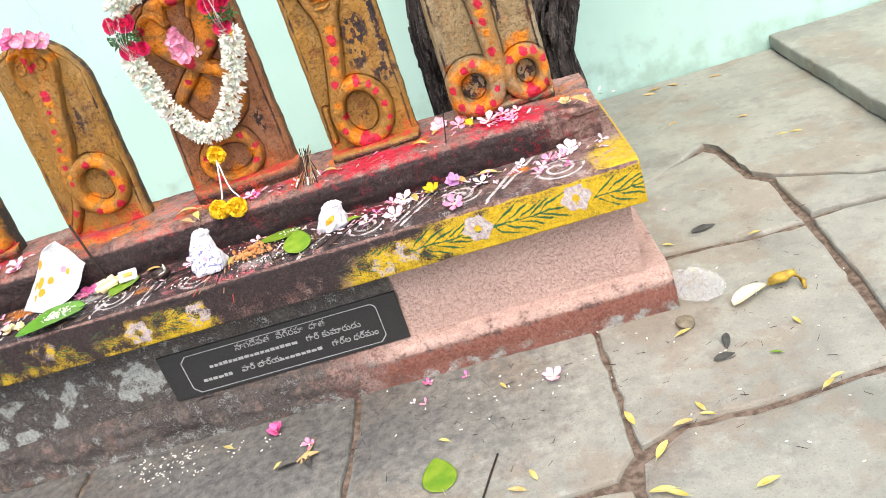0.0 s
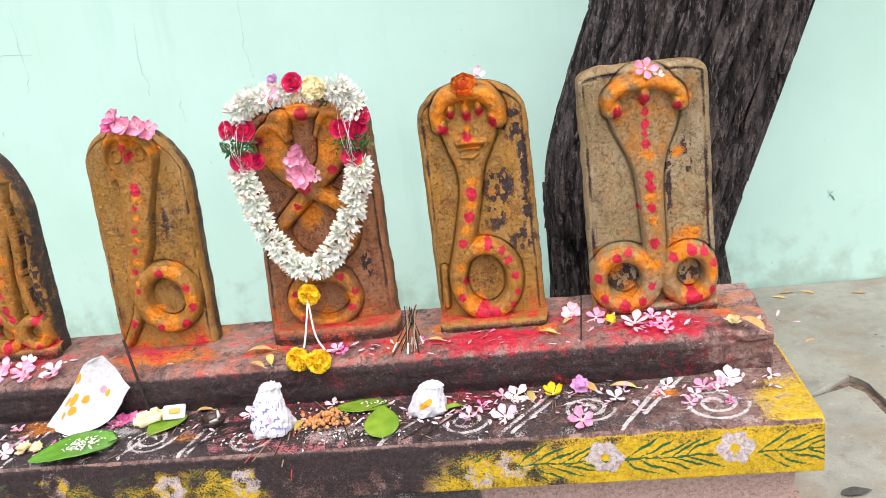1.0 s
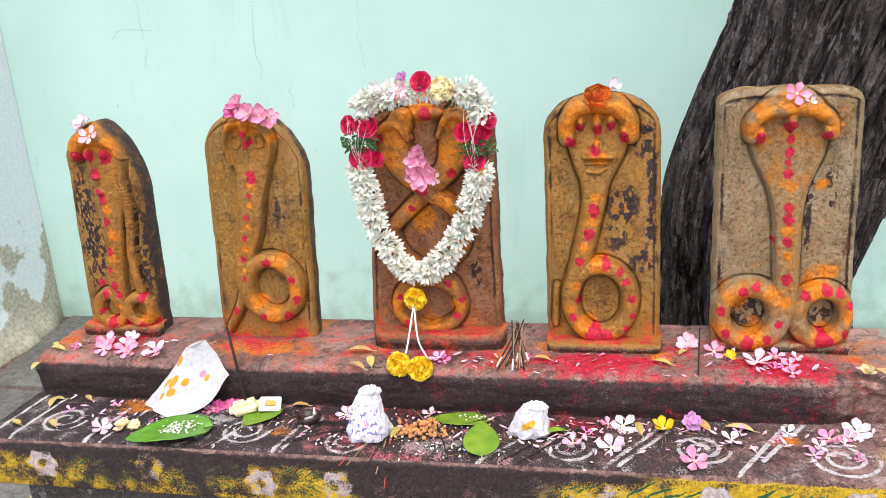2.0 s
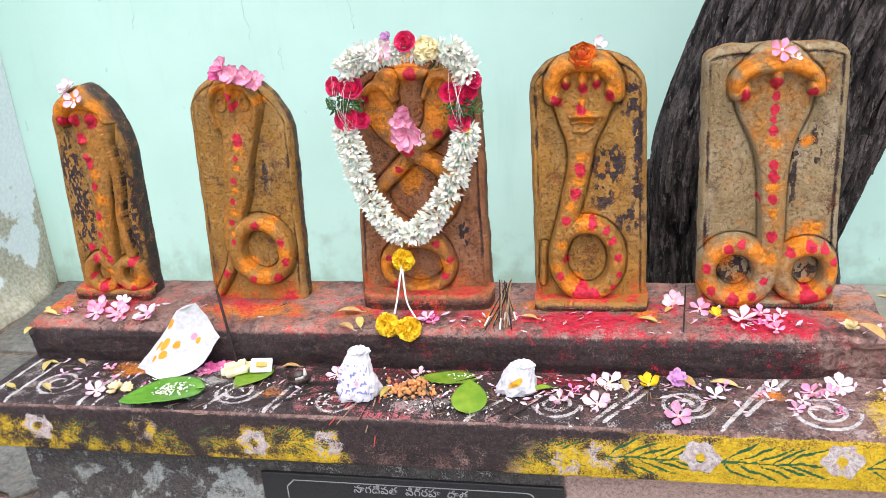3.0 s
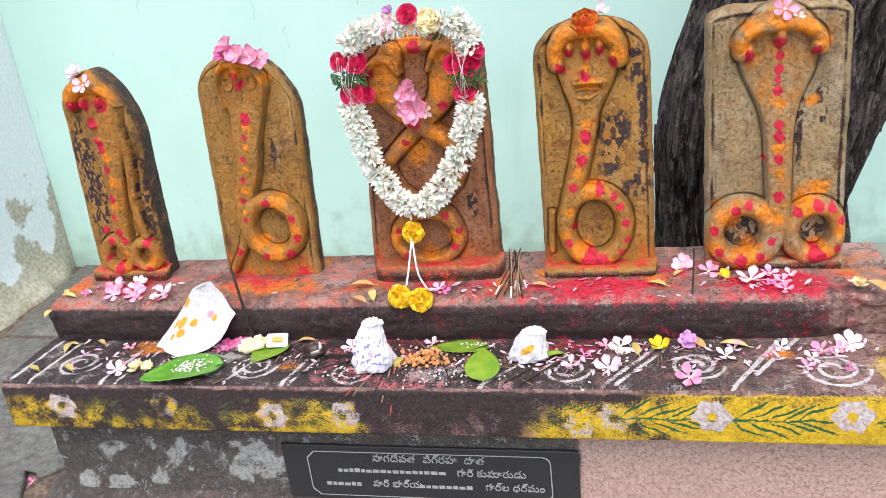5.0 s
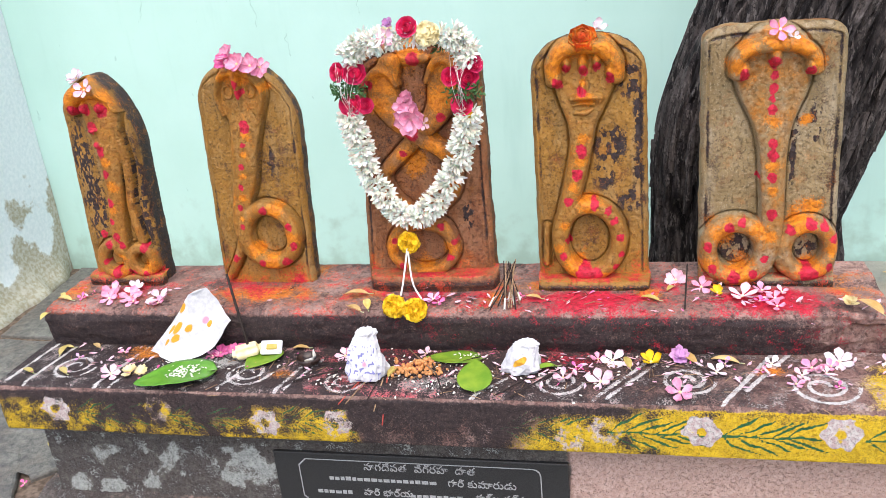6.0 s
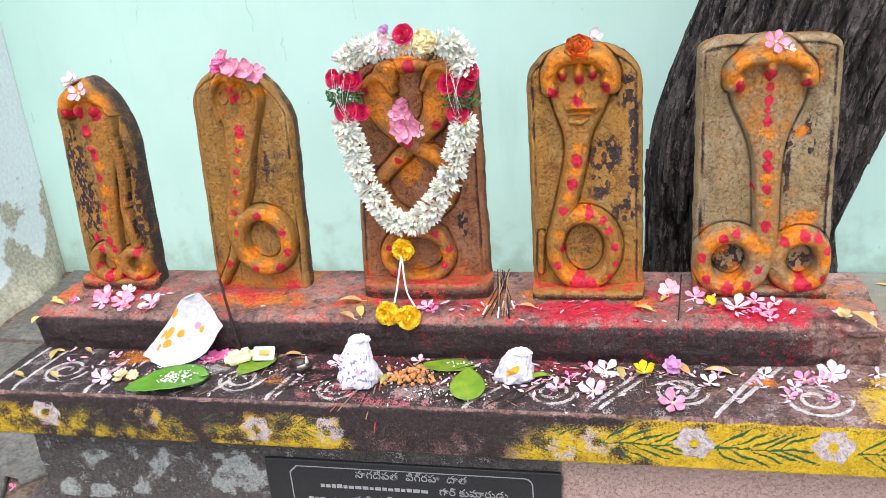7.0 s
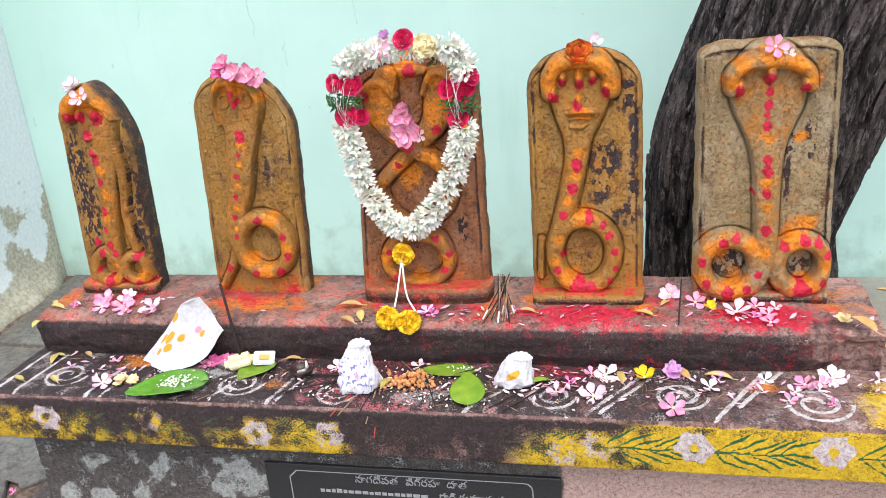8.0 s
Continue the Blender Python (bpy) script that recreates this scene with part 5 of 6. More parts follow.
def garland():
    """White tuberose garland with roses, sprigs and marigold tassels hung on the tallest stone."""
    root = tagged(dress(new("flower_garland"), None, None, pose(0, -0.055, 0.85)),
                  "white tuberose garland with red roses and marigold tassel on carved stone", "garland")
    rnd = random.Random(3)
    runs = ([(-0.030, -0.035, 0.188), (-0.075, -0.005, 0.178), (-0.112, 0.004, 0.152)],
            [(-0.122, 0.0, 0.045), (-0.112, 0.0, 0.005), (-0.098, 0.004, -0.070), (-0.060, 0.006, -0.140), (-0.018, 0.004, -0.172), (0.035, 0.006, -0.135), (0.078, 0.004, -0.070), (0.105, 0.0, 0.002), (0.116, 0.0, 0.045)],
            [(0.085, -0.01, 0.188), (0.112, 0.0, 0.170), (0.124, 0.004, 0.130)], [(-0.035, -0.02, 0.186), (0.0, -0.01, 0.192), (0.045, -0.01, 0.186), (0.085, 0.0, 0.182)])
    for rows, count in zip(runs, (70, 300, 56, 30)):
        line = spline(rows, 60)
        thread = tube_mesh("thread", [tuple(p) for p in line[::4]], [0.0012] * len(line[::4]), 5)
        dress(new("thread", thread), M_STRING, root)
        for k in range(count):
            p = Vector(line[int(k / count * 59)])
            d = (Vector(line[min(59, int(k / count * 59) + 1)]) - Vector(line[max(0, int(k / count * 59) - 1)])).normalized()
            out = Vector((rnd.gauss(0, 1), -abs(rnd.gauss(0.55, 0.7)), rnd.gauss(0, 1)))
            out = (out - d * out.dot(d)).normalized() + d * rnd.uniform(-0.35, 0.35)
            q = out.to_track_quat("Z", "Y").to_matrix().to_4x4()
            piece("floret", FLORETS[k % 4], root, Matrix.Translation(p + d * rnd.uniform(-0.004, 0.004)) @ q @ Matrix.Rotation(rnd.uniform(0, 6), 4, "Z") @ Matrix.Scale(rnd.uniform(1.0, 1.42), 4))
    face = Matrix.Rotation(radians(78), 4, "X")
    for k, (x, z, s, a) in enumerate(((-0.128, 0.128, 0.95, -25), (-0.098, 0.126, 1.15, 8), (-0.112, 0.066, 1.15, 0), (-0.085, 0.062, 0.8, 20), (0.088, 0.108, 0.9, -10), (0.118, 0.104, 1.05, 15), (0.104, 0.055, 1.05, 5), (0.132, 0.128, 0.8, 40))):
        piece("rose", ROSE[k % 3], root, Matrix.Translation((x, -0.004, z)) @ Matrix.Rotation(radians(a), 4, "Z") @ face @ Matrix.Rotation(k, 4, "Z") @ Matrix.Scale(1.08 * s, 4))
    for k, (x, z) in enumerate(((-0.132, 0.098), (-0.090, 0.098), (-0.105, 0.093), (-0.128, 0.090), (0.092, 0.078), (0.128, 0.078), (-0.124, 0.097), (-0.097, 0.096), (-0.115, 0.100), (0.098, 0.082), (0.122, 0.082), (0.108, 0.078), (0.075, 0.168))):
        piece("leaf_sprig", sprig_mesh(k), root, pose(x, -0.004, z))
    piece("marigold_petal", PETALS["yellow"], root, pose(0.117, -0.012, 0.020, 80, 0, 10))
    # white thread wound over the roses
    for k in range(12):
        cx, wide = (-0.110 if k % 2 else 0.107), rnd.uniform(-0.022, 0.022)
        z0, z1 = rnd.uniform(0.125, 0.15), rnd.uniform(0.035, 0.06)
        pts = spline([(cx + wide, -0.012, z0), (cx + wide * 0.4 + rnd.uniform(-0.008, 0.008), -0.030, (z0 + z1) / 2), (cx - wide * rnd.uniform(-0.8, 0.8), -0.012, z1)], 8)
        dress(new("binding_thread", tube_mesh("binding_thread", [tuple(p) for p in pts], [0.00035] * 8, 5)), M_STRING, root)
    # flowers tucked along the top
    top = ((0.020, -0.026, 0.204, ROSE[0], 1.05, 68), (0.056, -0.030, 0.192, CREAM_HEAD, 1.2, 75))
    for x, y, z, me, s, a in top:
        piece("tucked_flower", me, root, pose(x, y, z, a, 0, 0) @ Matrix.Scale(s, 4))
    # pendant marigolds on two strings
    piece("marigold", MARIGOLD[0], root, pose(-0.028, -0.012, -0.218, 75, 0, 0) @ Matrix.Scale(0.92, 4))
    for k, (x, y, z) in enumerate(((-0.052, -0.083, -0.326), (-0.009, -0.088, -0.331))):
        piece("marigold", MARIGOLD[k], root, pose(x, y, z, 55, 0, 20 * k) @ Matrix.Scale(1.0, 4))
        pts = spline([(-0.030, -0.020, -0.225), (-0.030 + (x + 0.03) * 0.45, -0.045, -0.29), (x + 0.012, y + 0.012, z + 0.018)], 8)
        dress(new("string", tube_mesh("string", [tuple(p) for p in pts], [0.0021] * 8, 6)), M_STRING, root)
    return root


garland()

flower(-0.012, -0.088, 1.064, "lilac", 0.55, 16, (60, -10), "tucked into the top of the garland", 30)
flower(-0.022, -0.082, 1.040, "pale", 0.75, 6, (70, 10), "tucked into the top of the garland")
flower(-0.040, -0.088, 1.030, "pink", 0.65, 5, (70, 10), "tucked into the top of the garland")
flower(-0.020, -0.075, 1.050, "cream", 0.5, 6, (60, 10), "tucked into the top of the garland")
flower(-0.004, -0.060, 0.908, "pink", 1.05, 9, (75, 0), "fixed on the crossed coils", 25)
flower(0.003, -0.060, 0.884, "pink", 1.5, 14, (84, 0), "fixed on the crossed coils", 18)
flower(-0.002, -0.050, 0.920, "pink", 0.85, 7, (60, 0), "fixed on the crossed coils", 45)
flower(0.022, -0.038, 0.868, "pale", 0.6, 5, (84, 0), "fixed on the crossed coils")
# flowers on the heads of the stones
flower(-0.730, -0.004, 0.988, "white", 0.9, 12, (40, 0), "on the head of a carved stone", 15)
flower(-0.698, -0.032, 0.968, "pale", 0.95, 5, (60, 0), "on the head of a carved stone")
flower(-0.378, -0.022, 1.002, "magenta", 0.9, 10, (50, 0), "on the head of a carved stone", 30)
flower(-0.370, -0.016, 1.016, "pink", 0.95, 9, (40, -20), "on the head of a carved stone", 30)
flower(-0.348, -0.028, 1.000, "pink", 1.05, 9, (55, 0), "on the head of a carved stone", 25)
flower(-0.322, -0.026, 0.995, "pink", 1.0, 9, (60, 0), "on the head of a carved stone", 20)
flower(-0.304, -0.022, 0.991, "pink", 0.9, 7, (65, 20), "on the head of a carved stone")
flower(0.662, -0.030, 1.000, "pink", 0.95, 5, (62, 0), "on the head of a carved stone")
flower(0.686, -0.026, 0.985, "white", 0.5, 4, (62, 0), "on the head of a carved stone")
def orange_rose():
    root = tagged(dress(new("orange_rose"), None, None, pose(0.328, -0.022, 1.002, 50, 0, 0)), "orange red rose on the head of a carved stone", "flower", "offered flowers")
    me = petal_mesh("petal", 0.026, 0.014, 0.30, -0.20, M_ORANGE_ROSE, 0.62, seed=4)
    for l, (count, up, size) in enumerate(((7, 12, 1.12), (6, 32, 1.0), (6, 50, 0.86), (5, 66, 0.72), (4, 80, 0.58))):
        for k in range(count):
            piece("petal", me, root, pose(0, 0, 0.002 + 0.002 * l, up + RND.uniform(-6, 6), 0, 360 * k / count + 25 * l + RND.uniform(-8, 8)) @ Matrix.Scale(size, 4))


orange_rose()
flower(0.352, -0.022, 1.020, "white", 0.85, 4, (40, 30), "beside the orange rose", 40)

T, S = STEP + 0.001, SLAB + 0.001
for x, y, kind, size, count in (
    (-0.732, -0.064, "pink", 1.15, 5), (-0.690, -0.040, "white", 0.95, 6), (-0.672, -0.090, "pink", 1.2, 5), (-0.655, -0.105, "pink", 0.8, 4), (-0.722, -0.092, "pink", 1.0, 5), (-0.598, -0.095, "pale", 1.3, 5), (-0.590, -0.115, "pink", 0.75, 4), (-0.797, -0.085, "magenta", 0.5, 4),
    (0.017, -0.092, "lilac", 0.85, 5), (0.030, -0.105, "magenta", 0.6, 4), (0.494, 0.000, "pale", 1.0, 9), (0.541, -0.034, "pink", 0.95, 5),
    (0.612, -0.078, "pale", 1.15, 5), (0.650, -0.050, "pink", 0.85, 5), (0.668, -0.085, "pink", 0.75, 4), (0.668, -0.118, "pink", 0.8, 4), (0.640, -0.095, "magenta", 0.6, 4), (0.685, -0.055, "pale", 0.6, 4)):
    flower(x, y, T, kind, size, count, (RND.uniform(5, 30), RND.uniform(-15, 15)), "lying on the upper step")
flower(0.568, -0.060, T, "yellow", 0.7, 6, (20, 0), "lying on the upper step", 35)
flower(0.793, -0.107, T, "cream", 0.7, 14, (20, 0), "lying on the upper step", 30)
for x, y, kind, size, count in (
    (-0.440, -0.160, "magenta", 0.75, 9), (-0.418, -0.148, "magenta", 0.65, 8), (-0.398, -0.135, "magenta", 0.6, 8), (-0.452, -0.175, "pink", 0.6, 6),
    (-0.640, -0.258, "pale", 0.95, 5), (-0.600, -0.250, "cream", 0.8, 14), (-0.578, -0.243, "cream", 0.6, 10), (-0.160, -0.165, "pale", 0.9, 6), (-0.150, -0.150, "pink", 0.7, 5), (0.005, -0.150, "pale", 0.65, 4), (0.188, -0.175, "pink", 0.75, 5),
    (0.372, -0.165, "white", 1.05, 5), (0.345, -0.160, "pink", 0.7, 4), (0.353, -0.243, "pale", 1.1, 5), (0.490, -0.272, "pink", 1.05, 5), (0.557, -0.200, "white", 0.9, 4), (0.575, -0.168, "lilac", 0.65, 3),
    (0.722, -0.180, "pink", 0.95, 5), (0.742, -0.195, "pale", 0.7, 4), (0.772, -0.155, "white", 1.1, 6), (0.755, -0.170, "pink", 0.65, 4), (0.686, -0.235, "pink", 0.75, 4), (0.700, -0.205, "pale", 0.75, 4), (0.655, -0.165, "white", 0.7, 4), (0.285, -0.232, "pale", 0.85, 4),
    (0.850, -0.150, "pale", 0.7, 3), (0.754, -0.238, "magenta", 0.45, 3), (-0.665, -0.165, "pink", 0.6, 4), (-0.760, -0.190, "lilac", 0.5, 3), (-0.120, -0.140, "magenta", 0.6, 5), (0.635, -0.190, "pink", 0.5, 3), (0.40, -0.185, "pale", 0.55, 3), (0.305, -0.190, "magenta", 0.5, 3)):
    flower(x, y, S, kind, size, count, (RND.uniform(0, 30), RND.uniform(-18, 18)), "lying on the ledge")
flower(0.443, -0.170, S, "yellow", 1.1, 5, (15, 0), "lying on the ledge", 35)
flower(0.495, -0.150, S + 0.004, "lilac", 0.9, 16, (35, 0), "lying on the ledge", 20)


def leaf_mesh(name, length, width, material, bend=0.15, fold=0.12, heart=0.0, seed=0, power=0.8):
    """A leaf blade with a midrib crease, along +y, with thickness."""
    nu, nv = 22, 13
    u, v = np.meshgrid(np.linspace(0, 1, nu), np.linspace(-1, 1, nv), indexing="ij")
    w = width / 2 * np.sin(math.pi * u ** (0.62 if heart else 0.85)) ** power
    y = length * u - heart * length * np.abs(v) * (1 - u) ** 4
    z = fold * w * np.abs(v) ** 1.2 + bend * length * u * (1 - u) + 0.04 * length * (fbm(u * 4 + seed, v * 2 + seed, 0, seed) - 0.5) - 0.012 * length * np.abs(np.sin(u * 22 - np.abs(v) * 4)) * np.abs(v) * 0.4
    top = np.stack([w * v, y, z + 0.0004], -1).reshape(-1, 3)
    low = top - (0, 0, 0.0006)
    k = nu * nv
    faces = [tuple(f) for f in grid_faces(nu, nv)] + [tuple(f)[::-1] for f in grid_faces(nu, nv, base=k)]
    rim = [i * nv for i in range(nu)] + [(nu - 1) * nv + j for j in range(1, nv)] + [i * nv + nv - 1 for i in range(nu - 2, -1, -1)] + [j for j in range(nv - 2, 0, -1)]
    faces += [(rim[i], rim[(i + 1) % len(rim)], rim[(i + 1) % len(rim)] + k, rim[i] + k) for i in range(len(rim))]
    me = make_mesh(name, np.vstack([top, low]), faces)
    me.materials.append(material)
    return me


def leaf(name, x, y, z, length, width, yaw, material, label, tilt=0, roll=0, stem=0.25, group="", **kw):
    root = tagged(dress(new(name), None, None, pose(x, y, z, tilt, roll, yaw)), label, "leaf", group)
    piece("blade", leaf_mesh("blade", length, width, material, **kw), root, pose(0, 0, 0.001))
    if stem:
        pts = [(0, 0.01 * length, 0.001), (0.01 * length, -0.5 * stem * length, 0.001), (0.03 * length, -stem * length, 0.001)]
        dress(new("stalk", tube_mesh("stalk", pts, [0.0011, 0.0010, 0.0008], 5)), M_STEM, root)
    return root


leaf("betel_leaf", -0.424, -0.246, S + 0.006, 0.148, 0.098, 112, M_BETEL, "glossy green betel leaf sprinkled with rice on the ledge", stem=0.04, heart=0.12, bend=0.12, seed=3, power=0.65)
leaf("betel_leaf", 0.113, -0.170, S + 0.003, 0.110, 0.050, 92, M_BETEL_YELLOW, "yellowing betel leaf with brown spots on the ledge", stem=0.15, heart=0.1, bend=0.08, seed=5)
leaf("betel_leaf", 0.128, -0.290, S + 0.004, 0.094, 0.066, 8, M_BETEL_YELLOW, "small yellow-green betel leaf on the ledge", stem=0.12, heart=0.04, bend=0.08, seed=8, tilt=9)
leaf("betel_leaf", -0.318, -0.150, S + 0.002, 0.085, 0.075, 155, M_BETEL_YELLOW, "yellow-green leaf under a packet on the ledge", stem=0.0, heart=0.1, bend=0.04, seed=11)
for k, (x, y, z, L, yaw, m) in enumerate((
    (-0.822, -0.262, S, 0.036, 70, M_YELLOWLEAF), (-0.742, -0.262, S, 0.036, 55, M_YELLOWLEAF), (-0.812, -0.185, S, 0.042, 10, M_YELLOWLEAF), (-0.800, -0.150, S, 0.030, 100, M_YELLOWLEAF), (-0.735, -0.150, S, 0.03, 60, M_DRYLEAF),
    (-0.040, -0.205, S, 0.045, 170, M_YELLOWLEAF), (-0.250, -0.135, S, 0.036, 100, M_DRYLEAF), (0.270, -0.190, S, 0.05, 120, M_BETEL_YELLOW), (0.60, -0.165, S, 0.05, 80, M_DRYLEAF), (0.525, -0.172, S, 0.05, 40, M_DRYLEAF),
    (-0.128, -0.066, T, 0.050, 100, M_DRYLEAF), (-0.108, -0.140, T, 0.045, 20, M_YELLOWLEAF), (-0.120, -0.150, T, 0.04, 60, M_DRYLEAF), (0.235, -0.088, T, 0.034, 80, M_DRYLEAF), (0.460, -0.095, T, 0.036, 70, M_YELLOWLEAF), (0.838, -0.150, T, 0.062, 30, M_DRYLEAF),
    (-0.812, -0.102, T, 0.04, 80, M_YELLOWLEAF), (-0.84, -0.09, T, 0.03, 40, M_YELLOWLEAF), (0.49, -0.03, T, 0.03, 150, M_YELLOWLEAF), (0.405, -0.192, S, 0.04, 15, M_YELLOWLEAF), (-0.845, -0.142, T - 0.012, 0.04, 190, M_YELLOWLEAF))):
    leaf("fallen_leaf", x, y, z + 0.001, L, L * 0.36, yaw, m, ("dry curled brown leaf" if m is M_DRYLEAF else "small fallen yellow leaf") + " on the shrine platform", stem=0.2, bend=0.25, fold=0.5, seed=k, group="fallen leaves", tilt=4)


# ---------------------------------------------------------------- papers and packets
def crumpled_sheet():
    nu, nv = 40, 46
    u, v = np.meshgrid(np.linspace(0, 1, nu), np.linspace(0, 1, nv), indexing="ij")
    a, b, c, d = (np.array(p) for p in ((-0.606, -0.160, 0.425), (-0.522, -0.214, 0.425), (-0.412, -0.148, 0.494), (-0.463, -0.146, 0.590)))
    p = (1 - u)[..., None] * (1 - v)[..., None] * a + u[..., None] * (1 - v)[..., None] * b + u[..., None] * v[..., None] * c + (1 - u)[..., None] * v[..., None] * d
    fold = np.abs(((u * 1.1 + v * 0.5) * 1.3 + 0.4 * fbm(u * 2, v * 2, 0, 4)) % 1.0 - 0.5) + 0.5 * np.abs(((u - v * 1.2) * 1.4 + 0.4 * fbm(u * 3, v * 3, 0, 9)) % 1.0 - 0.5)
    nrm = np.cross(b - a, d - a)
    nrm = nrm / np.linalg.norm(nrm)
    p = p + nrm * (0.014 * fold + 0.005 * fbm(u * 5, v * 5, 0, 13))[..., None]
    p = p - (d - b) * (0.8 * np.clip(v - u - 0.78, 0, 1))[..., None]
    # the lower right corner drops towards the ledge
    drop = np.clip(u - 0.55, 0, 1) * np.sin(math.pi * v) ** 1.5
    p[..., 0] += 0.020 * drop
    p[..., 2] -= 0.050 * drop
    p[..., 2] = np.maximum(p[..., 2], 0.4245)
    turm, kum = 0 * u, 0 * u
    for s, t, r in ((0.30, 0.42, 0.10), (0.42, 0.30, 0.08), (0.15, 0.35, 0.07), (0.50, 0.50, 0.07), (0.05, 0.62, 0.07), (0.72, 0.75, 0.05), (0.30, 0.2, 0.05)):
        turm = np.maximum(turm, 1.1 * np.exp(-((u - s) ** 2 + (v - t) ** 2) / r ** 2))
    kum = 0.8 * np.exp(-((u - 0.62) ** 2 + (v - 0.72) ** 2) / 0.06 ** 2)
    o = np.array((-0.50, -0.18, 0.424))
    top = (p - o).reshape(-1, 3)
    faces = [tuple(f) for f in grid_faces(nu, nv)]
    ob = new("crumpled_paper", make_mesh("crumpled_paper", top, faces, {"turm": turm, "kum": kum}, smooth=False))
    dress(ob, M_PAPER, None, Matrix.Translation(o + np.array((0.011, 0.0, 0.0))))
    thick = ob.modifiers.new("thickness", "SOLIDIFY")
    thick.thickness = 0.0005
    return tagged(ob, "crumpled white paper sheet with turmeric stains leaning on the step", "paper")


crumpled_sheet()


def paper_packet(x, y, z, half, taper, sway, yaw, seed, label, stain, ink):
    """A screwed-up paper packet: a lump of flat facets with sharp creases, narrowed towards its twisted top."""
    bm = bmesh.new()
    bmesh.ops.create_icosphere(bm, subdivisions=5, radius=1.0)
    cos, turm, kum, print_ = [], [], [], []
    off = Vector((seed * 3.1, seed * 1.7, 0))
    for q in bm.verts:
        p = q.co.copy()
        n4 = (abs(p.x) ** 3 + abs(p.y) ** 3 + abs(p.z) ** 3) ** (1 / 3)
        p = p / n4
        f1 = noise.voronoi(p * 1.9 + off)[0]
        f2 = noise.voronoi(p * 4.1 + off)[0]
        p = p * (0.80 + 0.42 * f1[0] + 0.14 * f2[0] + 0.03 * noise.voronoi(p * 9 + off)[0][0])
        h = min(max((p.z + 1) / 2, 0), 1.1)
        k = 1 - taper * max(0, h - 0.25) ** 0.8 + (0.22 * taper if h > 0.93 else 0)
        px, py = p.x * k + sway * (h - 0.3) + 0.12 * taper * math.sin(7 * h), p.y * k
        cos.append((px * half[0], py * half[1], max(0.0, (p.z + 0.85) * half[2])))
        front = max(0.0, -p.y)
        turm.append(stain * front * math.exp(-((p.z + 0.05 - 0.5 * p.x) / 0.22) ** 2 - ((p.x - 0.1) / 0.5) ** 2))
        kum.append(0.7 * ink * front * math.exp(-((p.z + 0.15) / 0.25) ** 2 - ((p.x - 0.1) / 0.3) ** 2))
        line = ((p.z * 8.5 + 1.2 * p.x) % 1.0) < 0.42 and noise.noise(p * 9 + off) > -0.05
        print_.append(ink * min(1, 1.6 * front) * line * (h < 0.75))
    faces = [tuple(v.index for v in f.verts) for f in bm.faces]
    bm.free()
    ob = new("paper_packet", make_mesh("paper_packet", cos, faces, {"ink": print_, "turm": turm, "kum": kum}, smooth=False))
    dress(ob, M_PAPER, None, pose(x, y, z, -8, 0, yaw))
    return tagged(ob, label, "packet", "paper packets")


paper_packet(-0.092, -0.245, S, (0.037, 0.024, 0.052), 0.62, 0.25, 5, 3, "crumpled white and violet printed paper packet with twisted top", 0.0, 0.72)
paper_packet(0.203, -0.207, S, (0.033, 0.024, 0.032), 0.48, 0.45, -8, 8, "crumpled white paper packet with an orange turmeric smear", 1.3, 0.3)


def small_offering():
    ob = part("fruit_piece", box_bm(-0.031, -0.019, 0, 0.031, 0.019, 0.026, 0.010, 3), M_CREAM, None)
    ob.matrix_basis = pose(-0.370, -0.172, S + 0.002, 8, -6, 24)
    tagged(ob, "pale yellow piece of fruit on the ledge", "fruit")
    me = part("sachet", box_bm(-0.022, -0.017, 0, 0.022, 0.017, 0.006, 0.002, 2), M_PAPER, None)
    me.matrix_basis = pose(-0.322, -0.160, S + 0.014, 28, 5, 15)
    tagged(me, "small white sachet with turmeric on a leaf", "packet")
    part("powder_heap", box_bm(-0.010, -0.008, 0.0055, 0.012, 0.006, 0.0085, 0.0014, 2), M_YELLOWLEAF, me, "orange turmeric powder")


small_offering()


# ---------------------------------------------------------------- lamp, sticks, grains
def oil_lamp():
    root = tagged(dress(new("oil_lamp"), None, None, pose(-0.228, -0.200, S)), "small soot-black clay oil lamp with cotton wick", "lamp")
    bm = bmesh.new()
    prof = ((0.010, 0.0), (0.016, 0.003), (0.0215, 0.010), (0.023, 0.018), (0.021, 0.018), (0.017, 0.011), (0.008, 0.007), (0.0, 0.006))
    verts = [[bm.verts.new((r * math.cos(k * math.pi / 12) * (1 + 0.22 * max(0, math.cos(k * math.pi / 12)) ** 8), r * math.sin(k * math.pi / 12), z)) for k in range(24)] if r else [bm.verts.new((0, 0, z))] for r, z in prof]
    for a, b in zip(verts, verts[1:]):
        for k in range(24):
            q = [a[k], a[(k + 1) % 24]] + ([b[(k + 1) % 24], b[k]] if len(b) > 1 else [b[0]])
            bm.faces.new(q)
    bm.faces.new(verts[0][::-1])
    bowl = part("bowl", bm, M_CLAY, root)
    bowl.data.polygons.foreach_set("use_smooth", [True] * len(bowl.data.polygons))
    dress(new("wick", tube_mesh("wick", [(-0.006, 0, 0.008), (0.012, 0, 0.014), (0.016, 0, 0.022), (0.015, 0.001, 0.034)], [0.003, 0.0034, 0.004, 0.0012], 7)), M_WICK, root)


oil_lamp()


